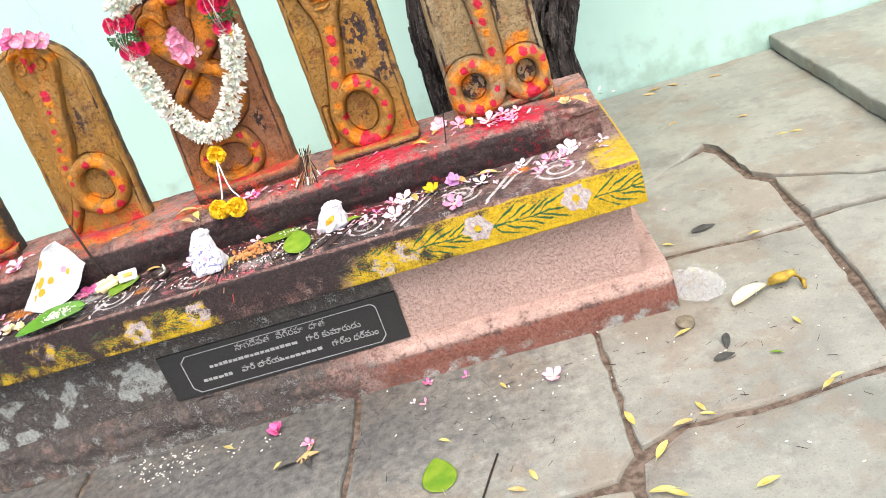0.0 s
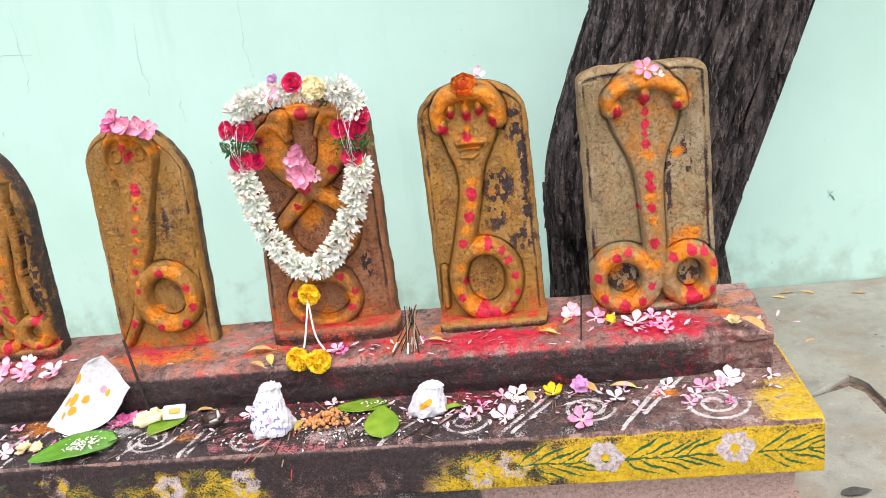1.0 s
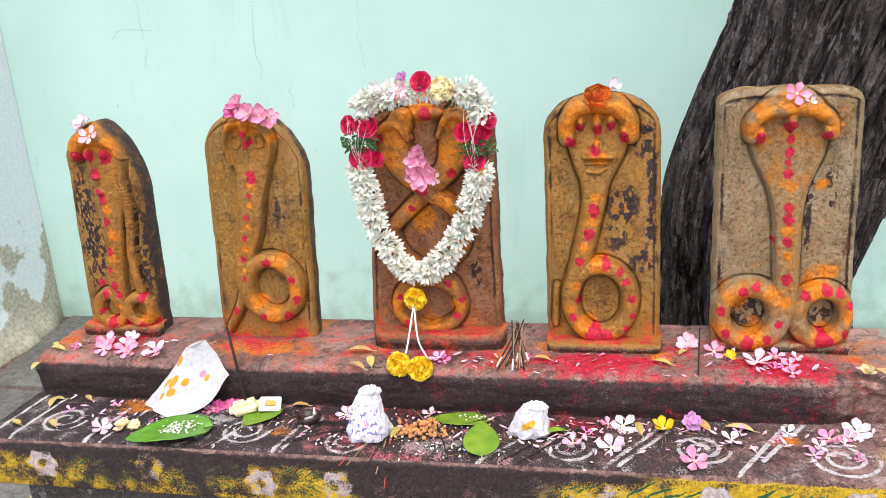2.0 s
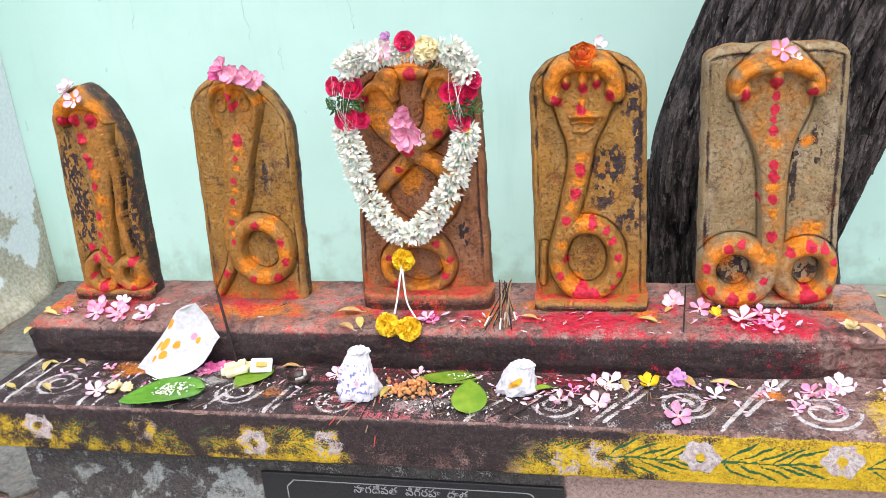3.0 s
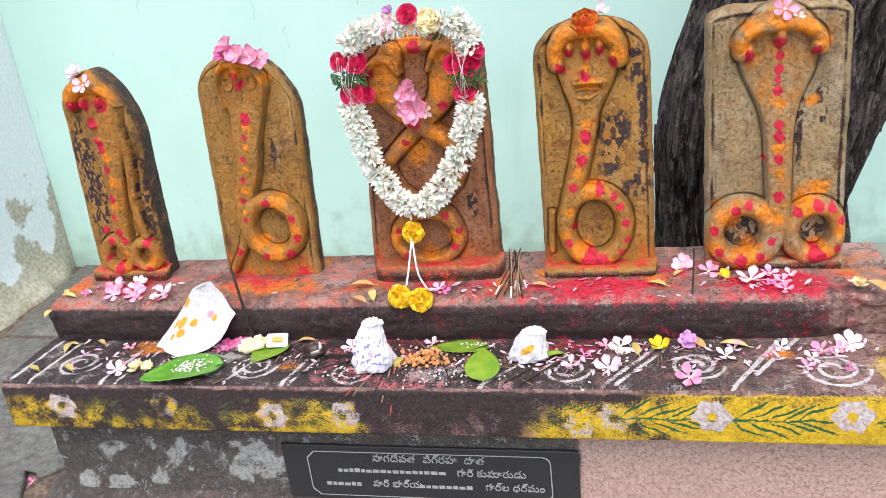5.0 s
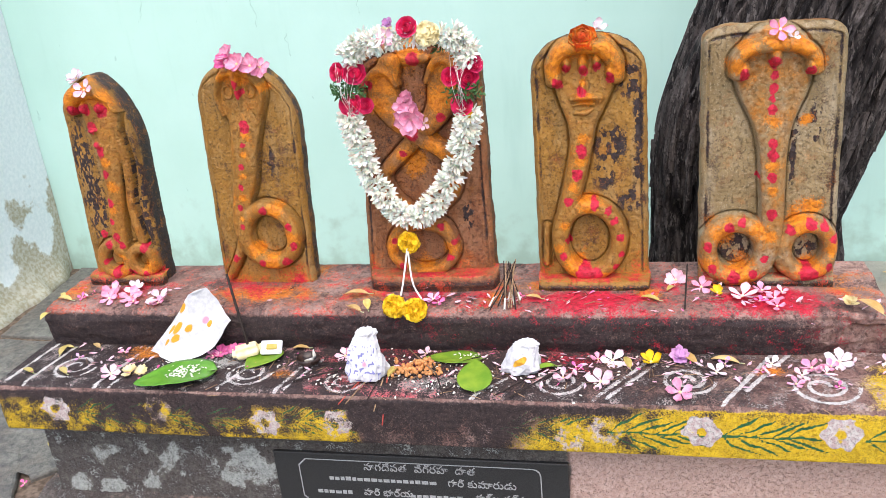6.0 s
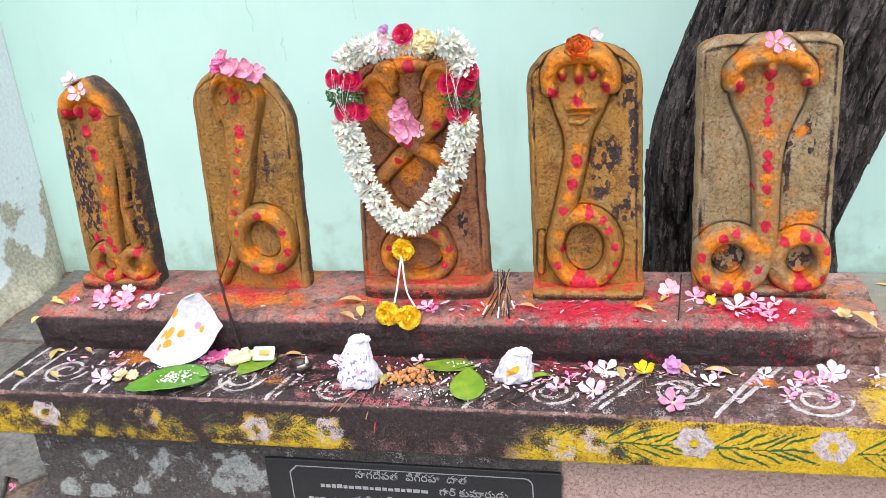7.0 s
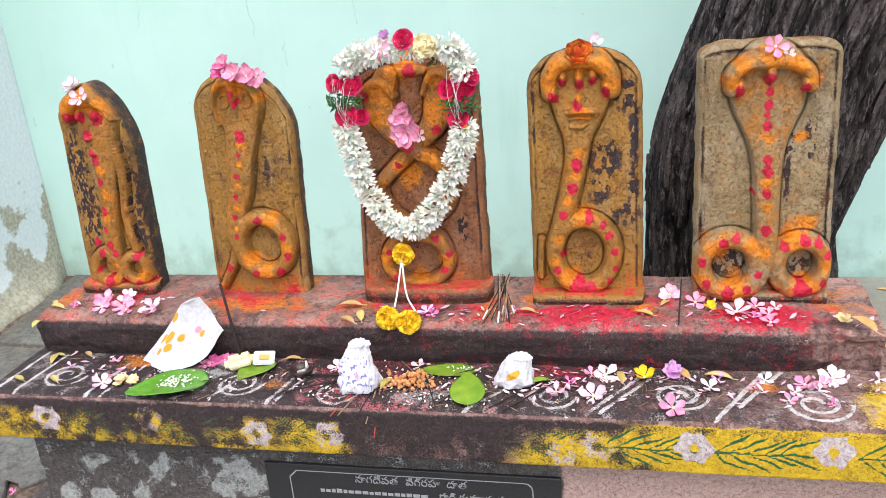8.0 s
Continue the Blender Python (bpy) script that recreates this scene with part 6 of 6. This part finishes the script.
def stick(a, b, r, material, label, group="incense sticks"):
    a, b = Vector(a), Vector(b)
    mid = a + (b - a) * 0.5
    ob = new("incense_stick", tube_mesh("incense_stick", [tuple(a - a), tuple(mid - a + Vector((0, 0, 0.0012))), tuple(b - a)], [r, r * 1.05, r * 0.9], 6))
    dress(ob, material, None, Matrix.Translation(a))
    return tagged(ob, label, "incense stick", group)


stick((-0.362, -0.178, 0.424), (-0.408, -0.128, 0.592), 0.0030, M_STICK, "black burning incense stick leaning against the upper step")
for a, b, r, m in (((-0.210, -0.205, S + 0.006), (-0.115, -0.200, S + 0.004), 0.0017, M_STICK), ((-0.235, -0.268, S + 0.002), (-0.120, -0.212, S + 0.006), 0.0017, M_STICK), ((0.195, -0.302, S + 0.002), (0.292, -0.185, S + 0.003), 0.0016, M_STICK),
                   ((0.165, -0.300, S + 0.002), (0.240, -0.215, S + 0.003), 0.0016, M_STICK), ((0.015, -0.165, S + 0.012), (0.070, -0.298, S + 0.002), 0.0015, M_STICK), ((-0.030, -0.150, S + 0.012), (0.045, -0.240, S + 0.010), 0.0014, M_BAMBOO), ((0.075, -0.285, S + 0.003), (0.13, -0.20, S + 0.004), 0.0014, M_STICK),
                   ((-0.015, -0.245, S + 0.003), (0.12, -0.165, S + 0.006), 0.0013, M_STICK)):
    stick(a, b, r, m, "burnt incense stick lying on the ledge")
for a, b, m in (((-0.095, -0.255, S + 0.006), (-0.128, -0.318, 0.408), M_REDSTICK), ((-0.082, -0.255, S + 0.006), (-0.112, -0.322, 0.412), M_BAMBOO), ((-0.055, -0.255, S + 0.006), (-0.060, -0.318, 0.395), M_BAMBOO), ((-0.048, -0.250, S + 0.006), (-0.046, -0.322, 0.368), M_REDSTICK), ((-0.062, -0.25, S + 0.005), (-0.072, -0.312, 0.415), M_STICK)):
    stick(a, b, 0.0014, m, "red dyed incense stick end hanging over the ledge")


def stick_bundle():
    root = tagged(dress(new("incense_bundle"), None, None, pose(0.165, -0.085, T)), "bundle of spent bamboo incense sticks standing on the step", "incense sticks")
    rnd = random.Random(5)
    for k in range(22):
        a = (rnd.uniform(-0.034, 0.030), rnd.uniform(-0.050, 0.0), 0.0)
        b = (0.004 + rnd.uniform(-0.012, 0.014), 0.045 + rnd.uniform(-0.006, 0.006), rnd.uniform(0.040, 0.066))
        m = (M_BAMBOO, M_STICK, M_STICK, M_BAMBOO)[k % 4]
        ob = dress(new("stick", tube_mesh("stick", [a, b], [0.0013, 0.0010], 6)), m, root)
        if k % 3 == 0:
            dress(new("ash_tip", tube_mesh("ash_tip", [a, tuple(Vector(a).lerp(Vector(b), 0.22))], [0.0019, 0.0018], 6)), M_RICE, root)


stick_bundle()
stick((0.505, -0.128, T), (0.515, -0.02, T + 0.045), 0.0015, M_STICK, "thin black incense stick standing on the upper step")


def scatter(name, me_src, spots, label, category, material, seed, lo=0.7, hi=1.2, lift=0.0):
    """Many loose grains as one joined mesh. spots: (x, y, z, rx, ry, count)."""
    rnd = random.Random(seed)
    sv, sf = me_src
    vs, fs = [], []
    for x, y, z, rx, ry, count in spots:
        for _ in range(count):
            m = pose(x + rnd.gauss(0, rx), y + rnd.gauss(0, ry), z + lift + rnd.uniform(0, 0.002), rnd.uniform(-20, 20), rnd.uniform(-20, 20), rnd.uniform(0, 360)) @ Matrix.Scale(rnd.uniform(lo, hi), 4)
            c = len(vs)
            vs += [tuple(m @ Vector(q)) for q in sv]
            fs += [tuple(i + c for i in f) for f in sf]
    ob = new(name, make_mesh(name, vs, fs))
    dress(ob, material)
    return tagged(ob, label, category, kind="stuff")


GRAIN = shape_of(bead_mesh("grain", 0.0022, M_RICE))
GRAIN = ([(x * 0.7, y * 1.7, z * 0.7) for x, y, z in GRAIN[0]], GRAIN[1])
PEA = shape_of(bead_mesh("pea", 0.0042, M_GRAM))
SLIP = shape_of(petal_mesh("slip", 0.016, 0.0032, 0.1, 0.1, M_PALE, nu=4, nv=3))
TWIG = ([(-0.0007, 0, 0), (0.0007, 0, 0), (0, 0, 0.0013), (-0.0006, 0.022, 0), (0.0006, 0.022, 0), (0, 0.022, 0.0011)], [(0, 1, 4, 3), (1, 2, 5, 4), (2, 0, 3, 5), (0, 2, 1), (3, 4, 5)])
scatter("rice_grains", GRAIN, ((-0.47, -0.262, S + 0.012, 0.018, 0.013, 90), (-0.50, -0.225, S, 0.03, 0.02, 40), (-0.32, -0.235, S, 0.04, 0.02, 16), (0.06, -0.255, S, 0.05, 0.025, 60), (0.02, -0.19, S, 0.06, 0.03, 40), (-0.15, -0.26, S, 0.05, 0.02, 20),
                                (0.10, -0.165, S + 0.006, 0.02, 0.006, 16), (0.3, -0.2, S, 0.1, 0.04, 40)), "scattered white rice grains on the ledge", "rice", M_RICE, 21, lift=0.001)
scatter("chickpeas", PEA, ((-0.022, -0.215, S + 0.003, 0.020, 0.014, 45), (0.020, -0.220, S + 0.003, 0.020, 0.014, 60), (0.005, -0.200, S + 0.009, 0.015, 0.008, 22)), "heap of soaked orange brown chickpeas on the ledge", "chickpeas", M_GRAM, 22, lift=0.002)
scatter("pale_petals", SLIP, ((0.33, -0.19, S, 0.08, 0.035, 55), (0.68, -0.19, S, 0.09, 0.03, 40), (0.15, -0.20, S, 0.08, 0.03, 20), (-0.1, -0.2, S, 0.15, 0.04, 25), (-0.65, -0.2, S, 0.10, 0.04, 22), (0.35, -0.08, T, 0.2, 0.03, 18), (0.70, -0.10, T, 0.07, 0.03, 14), (-0.6, -0.08, T, 0.12, 0.03, 16), (0.15, -0.09, T, 0.05, 0.02, 14)),
        "shrivelled pale pink petals strewn over the platform", "petals", M_PALE, 23, lift=0.002)
scatter("twig_bits", TWIG, ((0.0, -0.21, S, 0.3, 0.05, 70), (0.35, -0.2, S, 0.2, 0.04, 50), (0.2, -0.09, T, 0.35, 0.03, 45), (-0.5, -0.2, S, 0.2, 0.05, 30)), "bits of straw and dry stalk strewn over the platform", "straw", M_BAMBOO, 24, lift=0.001)
scatter("dark_bits", TWIG, ((0.05, -0.22, S, 0.25, 0.04, 60), (0.2, -0.09, T, 0.3, 0.03, 25)), "black burnt stick crumbs on the platform", "ash", M_STICK, 25, 0.4, 0.9, lift=0.001)
scatter("magenta_petals", SLIP, ((0.0, -0.19, S, 0.35, 0.04, 45), (0.3, -0.09, T, 0.3, 0.03, 30), (-0.7, -0.07, T, 0.06, 0.02, 12)), "small magenta petals strewn over the platform", "petals", M_MAGENTA, 26, 0.4, 0.8, lift=0.002)

# ---------------------------------------------------------------- things on the paving
leaf("fallen_leaf", 0.318, -0.672, 0.002, 0.100, 0.075, 8, M_BETEL_YELLOW, "large yellow-green fallen leaf on the paving", stem=0.2, heart=0.08, bend=0.03, seed=31)
for k, (x, y, L, yaw, m) in enumerate((
    (0.340, -0.532, 0.032, 60, M_YELLOWLEAF), (0.485, -0.735, 0.045, 70, M_DRYLEAF), (0.510, -0.715, 0.04, 20, M_YELLOWLEAF), (0.725, -0.632, 0.055, 12, M_YELLOWLEAF), (0.741, -0.740, 0.06, -40, M_YELLOWLEAF), (0.866, -0.645, 0.04, 20, M_YELLOWLEAF), (0.880, -0.660, 0.035, 70, M_YELLOWLEAF),
    (0.885, -0.378, 0.045, -75, M_YELLOWLEAF), (0.885, -0.868, 0.055, -80, M_YELLOWLEAF), (1.090, -0.668, 0.04, -60, M_YELLOWLEAF), (1.115, -0.645, 0.035, -80, M_YELLOWLEAF), (1.138, -0.452, 0.035, 15, M_YELLOWLEAF), (0.755, -0.826, 0.06, 85, M_YELLOWLEAF), (0.77, -0.85, 0.05, 60, M_YELLOWLEAF),
    (0.482, -0.398, 0.03, 30, M_YELLOWLEAF), (0.993, 0.022, 0.035, 60, M_YELLOWLEAF), (1.542, 0.485, 0.05, 70, M_YELLOWLEAF), (1.50, 0.50, 0.04, 80, M_YELLOWLEAF), (1.26, 1.18, 0.06, 70, M_DRYLEAF), (1.30, 1.23, 0.07, 100, M_DRYLEAF), (1.36, 1.20, 0.06, 50, M_DRYLEAF), (1.52, 1.17, 0.06, 80, M_DRYLEAF),
    (1.46, 0.72, 0.05, 80, M_DRYLEAF), (1.25, 0.85, 0.05, 120, M_DRYLEAF), (0.835, -0.66, 0.05, 100, M_DRYLEAF), (1.21, -0.03, 0.04, 100, M_YELLOWLEAF), (1.0, -0.14, 0.025, 0, M_YELLOWLEAF), (-1.13, 0.05, 0.05, 40, M_YELLOWLEAF), (-0.85, -0.30, 0.05, 80, M_YELLOWLEAF), (-0.198, -0.348, 0.04, 60, M_YELLOWLEAF), (1.066, -0.53, 0.03, 70, M_BETEL_YELLOW))):
    leaf("fallen_leaf", x, y, 0.003, 0.85 * L, L * 0.27, yaw, m, ("dry brown leaf" if m is M_DRYLEAF else "narrow fallen yellow leaf") + " on the paving stones", stem=0.15, bend=0.15, fold=0.3, seed=40 + k, group="fallen leaves", tilt=3)
leaf("fallen_leaf", 1.055, 0.062, 0.003, 0.070, 0.030, -85, M_DARKLEAF, "dark grey decayed leaf on the paving stones", stem=0.0, bend=0.05, seed=80)
leaf("fallen_leaf", 0.985, -0.415, 0.003, 0.06, 0.018, 165, M_DARKLEAF, "black decayed leaf on the paving stones", stem=0.0, bend=0.2, seed=81)
leaf("fallen_leaf", 0.93, -0.50, 0.003, 0.05, 0.022, -80, M_DARKLEAF, "black decayed leaf on the paving stones", stem=0.0, bend=0.2, seed=82)
for x, y, kind, size, count in ((-0.090, -0.326, "magenta", 1.0, 14), (0.594, -0.410, "pale", 1.25, 6), (0.295, -0.300, "magenta", 0.6, 4), (0.300, -0.300, "pink", 0.5, 4), (0.394, -0.312, "magenta", 0.55, 3), (0.289, -0.378, "pink", 0.6, 3), (0.004, -0.412, "pink", 0.8, 4), (-1.10, -0.10, "magenta", 0.6, 3), (0.26, -0.36, "white", 0.4, 3), (1.03, 0.23, "pale", 0.4, 3)):
    flower(x, y, 0.002, kind, size, count, (RND.uniform(0, 25), RND.uniform(-15, 15)), "fallen on the paving stones", 25)
scatter("rice_spill", GRAIN, ((-0.37, -0.335, 0.001, 0.06, 0.03, 70), (-0.25, -0.36, 0.001, 0.08, 0.03, 30), (0.5, -0.4, 0.001, 0.2, 0.06, 30), (1.0, -0.5, 0.001, 0.2, 0.2, 30)), "white rice grains spilled on the paving", "rice", M_RICE, 27, 0.8, 1.4, lift=0.001)
scatter("ground_crumbs", TWIG, ((0.5, -0.45, 0.001, 0.3, 0.12, 80), (1.1, -0.4, 0.001, 0.25, 0.25, 80), (0.1, -0.4, 0.001, 0.2, 0.08, 60), (1.4, 0.6, 0.001, 0.2, 0.35, 60)), "crumbs of dry stalk on the paving stones", "straw", M_STICK, 28, 0.3, 0.9)


def banana_peel():
    root = tagged(dress(new("banana_peel"), None, None, pose(1.060, -0.318, 0.004)), "split banana peel with browned tip on the paving", "peel")
    a = leaf_mesh("peel_strip", 0.105, 0.040, M_BANANA, bend=0.16, fold=0.55, seed=3, power=0.42)
    piece("peel_strip", a, root, pose(-0.025, -0.012, 0.004, 0, 0, -62))
    b = tube_mesh("peel_tip", [(0.075, 0.028, 0.014), (0.105, 0.020, 0.024), (0.130, 0.030, 0.022), (0.142, 0.006, 0.010), (0.138, -0.016, 0.004)], [0.009, 0.013, 0.010, 0.007, 0.004], 8)
    dress(new("peel_tip", b), M_PEEL, root)
    c = leaf_mesh("peel_flap", 0.075, 0.030, M_PEEL, bend=0.25, fold=0.5, seed=6)
    piece("peel_flap", c, root, pose(0.068, 0.026, 0.006, 0, 0, -70))


banana_peel()


def plastic_film():
    nu = nv = 26
    u, v = np.meshgrid(np.linspace(-1, 1, nu), np.linspace(-1, 1, nv), indexing="ij")
    x, y = u * np.sqrt(1 - v * v / 2) * 0.062, v * np.sqrt(1 - u * u / 2) * 0.085
    z = 0.006 + 0.016 * np.abs(fbm(u * 2.4, v * 2.4, 0, 15) * 3 % 1 - 0.5) + 0.006 * fbm(u * 5, v * 5, 0, 17)
    ob = new("plastic_wrapper", make_mesh("plastic_wrapper", np.stack([x, y, z], -1), [tuple(f) for f in grid_faces(nu, nv)], smooth=False))
    dress(ob, M_FILM, None, pose(0.985, -0.205, 0.0, 0, 0, 20))
    tagged(ob, "crumpled clear plastic wrapper lying on the paving stones", "wrapper")
    bm = bmesh.new()
    bmesh.ops.create_icosphere(bm, subdivisions=3, radius=0.022)
    for q in bm.verts:
        k = noise.noise(q.co * 70) * 0.005 + noise.noise(q.co * 160) * 0.002
        q.co = q.co + q.co.normalized() * k
        q.co.z = q.co.z * 0.6 + 0.010
    clod = part("mud_clod", bm, M_MUD, None)
    clod.matrix_basis = pose(0.918, -0.345, 0.0)
    tagged(clod, "small lump of dried mud on the paving stones", "clod")


plastic_film()


def wilted_sprig():
    root = tagged(dress(new("wilted_sprig"), None, None, pose(-0.02, -0.465, 0.002)), "wilted brown sprig with curled leaves on the paving", "sprig")
    dress(new("stalk", tube_mesh("stalk", [(0, 0, 0.004), (0.03, 0.03, 0.006), (0.04, 0.07, 0.004)], [0.0025, 0.002, 0.0012], 6)), M_DRYLEAF, root)
    for k, (x, y, L, yaw, m) in enumerate(((0, 0, 0.05, 100, M_DARKLEAF), (0.01, -0.01, 0.05, -60, M_DRYLEAF), (0.02, 0.01, 0.045, 200, M_DARKLEAF), (-0.03, 0.01, 0.03, 120, M_YELLOWLEAF))):
        piece("blade", leaf_mesh("blade", L, L * 0.4, m, bend=0.3, fold=0.7, seed=90 + k), root, pose(x, y, 0.003, 0, 0, yaw))


wilted_sprig()
stick((0.395, -0.735, 0.003), (0.440, -0.610, 0.003), 0.0022, M_STICK, "burnt incense stick fallen on the paving")


# ---------------------------------------------------------------- paving stones
def paving(poly, lift=0.0, seed=0, material=None):
    """An irregular flat stone from its plan outline, with uneven worn rim."""
    rnd = random.Random(seed)
    pts = []
    for (ax, ay), (bx, by) in zip(poly, poly[1:] + poly[:1]):
        d = math.hypot(bx - ax, by - ay)
        k = max(1, int(d / 0.035))
        for i in range(k):
            t = i / k
            j = 0.0045 if i else 0.0
            pts.append((ax + (bx - ax) * t + rnd.uniform(-j, j), ay + (by - ay) * t + rnd.uniform(-j, j)))
    cx, cy = sum(p[0] for p in pts) / len(pts), sum(p[1] for p in pts) / len(pts)
    bm = bmesh.new()
    rings = []
    for inset, z in ((0.0, -0.05), (0.0, -0.008), (0.003, -0.002), (0.010, 0.0)):
        row = []
        for x, y in pts:
            d = math.hypot(x - cx, y - cy)
            row.append(bm.verts.new((x - (x - cx) / d * inset, y - (y - cy) / d * inset, z + lift + (rnd.uniform(-0.0012, 0.0006) if z > -0.04 else 0))))
        rings.append(row)
    for a, b in zip(rings, rings[1:]):
        for i in range(len(a)):
            bm.faces.new((a[i], a[(i + 1) % len(a)], b[(i + 1) % len(b)], b[i]))
    bm.faces.new(rings[-1])
    bmesh.ops.triangulate(bm, faces=[f for f in bm.faces if len(f.verts) > 4])
    return part("paving_stone", bm, material or M_FLAG, ground)


paving([(0.724, -0.18), (0.722, -0.42), (0.719, -0.60), (0.722, -0.695), (0.82, -0.650), (0.987, -0.658), (1.275, -0.63), (1.280, -0.519), (1.308, -0.232), (1.318, -0.055), (1.198, -0.052), (1.072, -0.036), (0.93, -0.03), (0.75, -0.03)], 0.0, 1)
paving([(0.80, -0.005), (0.983, -0.004), (1.072, -0.010), (1.198, -0.032), (1.322, -0.032), (1.325, 0.108), (1.335, 0.230), (1.290, 0.290), (1.274, 0.515), (1.246, 0.556), (1.154, 0.470), (1.045, 0.404), (0.80, 0.375)], 0.0, 2)
paving([(0.80, 0.42), (1.040, 0.450), (1.150, 0.516), (1.240, 0.592), (1.262, 0.600), (1.300, 0.540), (1.315, 0.312), (1.358, 0.258), (1.431, 0.204), (1.551, 0.128), (1.745, 0.080), (1.76, 0.62), (1.76, 1.30), (0.35, 1.30), (0.35, 0.42)], 0.006, 3)
paving([(1.352, 0.236), (1.431, 0.186), (1.551, 0.108), (1.85, 0.02), (1.85, -0.05), (1.536, -0.020), (1.428, -0.010), (1.350, -0.012), (1.345, 0.108)], 0.006, 6)
paving([(1.345, -0.040), (1.428, -0.030), (1.536, -0.042), (1.86, -0.06), (1.90, -0.70), (1.300, -0.70), (1.298, -0.519), (1.312, -0.429), (1.330, -0.232)], 0.004, 7)
paving([(0.118, -0.18), (0.124, -0.411), (0.112, -0.524), (0.100, -0.75), (0.590, -0.770), (0.660, -0.762), (0.704, -0.705), (0.708, -0.602), (0.712, -0.462), (0.713, -0.18)], 0.0, 8)
paving([(-0.60, -0.18), (-0.60, -0.70), (0.085, -0.745), (0.098, -0.524), (0.108, -0.411), (0.104, -0.18)], 0.0, 9)
paving([(0.715, -0.735), (0.82, -0.668), (0.987, -0.676), (1.275, -0.645), (1.30, -1.30), (0.70, -1.30), (0.700, -0.80)], -0.004, 10)
paving([(0.098, -0.765), (0.590, -0.785), (0.680, -0.795), (0.685, -1.30), (0.090, -1.30)], -0.002, 11)
paving([(-0.615, -0.715), (0.082, -0.760), (0.075, -1.30), (-0.62, -1.30)], 0.0, 12)
paving([(1.29, -0.72), (1.90, -0.715), (1.95, -1.30), (1.315, -1.30)], 0.0, 13)
paving([(-1.06, -0.20), (-1.06, -0.70), (-0.615, -0.70), (-0.615, -0.18)], 0.0, 14)
paving([(-1.80, 0.02), (-1.62, -0.55), (-1.09, -0.68), (-1.09, -0.16), (-1.20, 0.02)], 0.006, 15)
paving([(-1.82, 0.06), (-1.24, 0.06), (-1.10, -0.08), (-0.95, 0.10), (-0.98, 0.62), (-1.78, 0.66)], 0.004, 16)
paving([(-1.80, 0.69), (-0.97, 0.65), (-0.40, 0.62), (-0.38, 1.30), (-1.88, 1.30)], 0.0, 17)
paving([(-0.37, 0.20), (0.33, 0.22), (0.33, 1.30), (-0.36, 1.30)], 0.0, 18)
paving([(1.757, 1.30), (1.750, 0.98), (1.745, 0.65), (1.736, 0.30), (1.730, 0.12), (2.60, 0.05), (2.60, 1.30)], 0.062, 19)
raised = part("raised_bed", box_bm(1.775, 0.16, -0.05, 2.58, 1.305, 0.040, 0.006, 2), M_EARTH, None)
tagged(raised, "low raised bed of rubble and mortar under stone slabs", "step", kind="structure")


def rest_of_yard():
    """Plain irregular paving further out, behind the walker."""
    rnd = random.Random(77)
    xs = [-3.6, -2.9, -2.35, -1.75, -1.10, -0.62, 0.08, 0.69, 1.30, 1.93, 2.62, 3.3, 4.0]
    ys = [-5.2, -4.6, -3.9, -3.2, -2.55, -1.95, -1.315]
    jit = {(i, j): (x + rnd.uniform(-0.05, 0.05), y + (rnd.uniform(-0.05, 0.05) if j < len(ys) - 1 else 0)) for i, x in enumerate(xs) for j, y in enumerate(ys)}
    for i in range(len(xs) - 1):
        for j in range(len(ys) - 1):
            q = [jit[i, j], jit[i + 1, j], jit[i + 1, j + 1], jit[i, j + 1]]
            mx, my = sum(p[0] for p in q) / 4, sum(p[1] for p in q) / 4
            paving([(mx + (px - mx) * 0.975, my + (py - my) * 0.975) for px, py in q], rnd.uniform(-0.003, 0.003), 200 + i * 10 + j)
    for k, (x0, x1, y0, y1) in enumerate(((1.97, 2.60, -1.29, -0.72), (1.92, 2.62, -0.70, 0.02), (2.63, 3.3, -1.29, -0.6), (2.64, 3.3, -0.58, 0.02), (2.63, 3.4, 0.05, 1.29), (-1.70, -1.10, -1.29, -0.72), (-1.08, -0.64, -1.29, -0.72), (-2.4, -1.73, -1.29, -0.60), (-2.4, -1.85, -0.57, 0.40))):
        paving([(x0, y0), (x1, y0), (x1, y1), (x0, y1)], 0.0, 300 + k)


rest_of_yard()
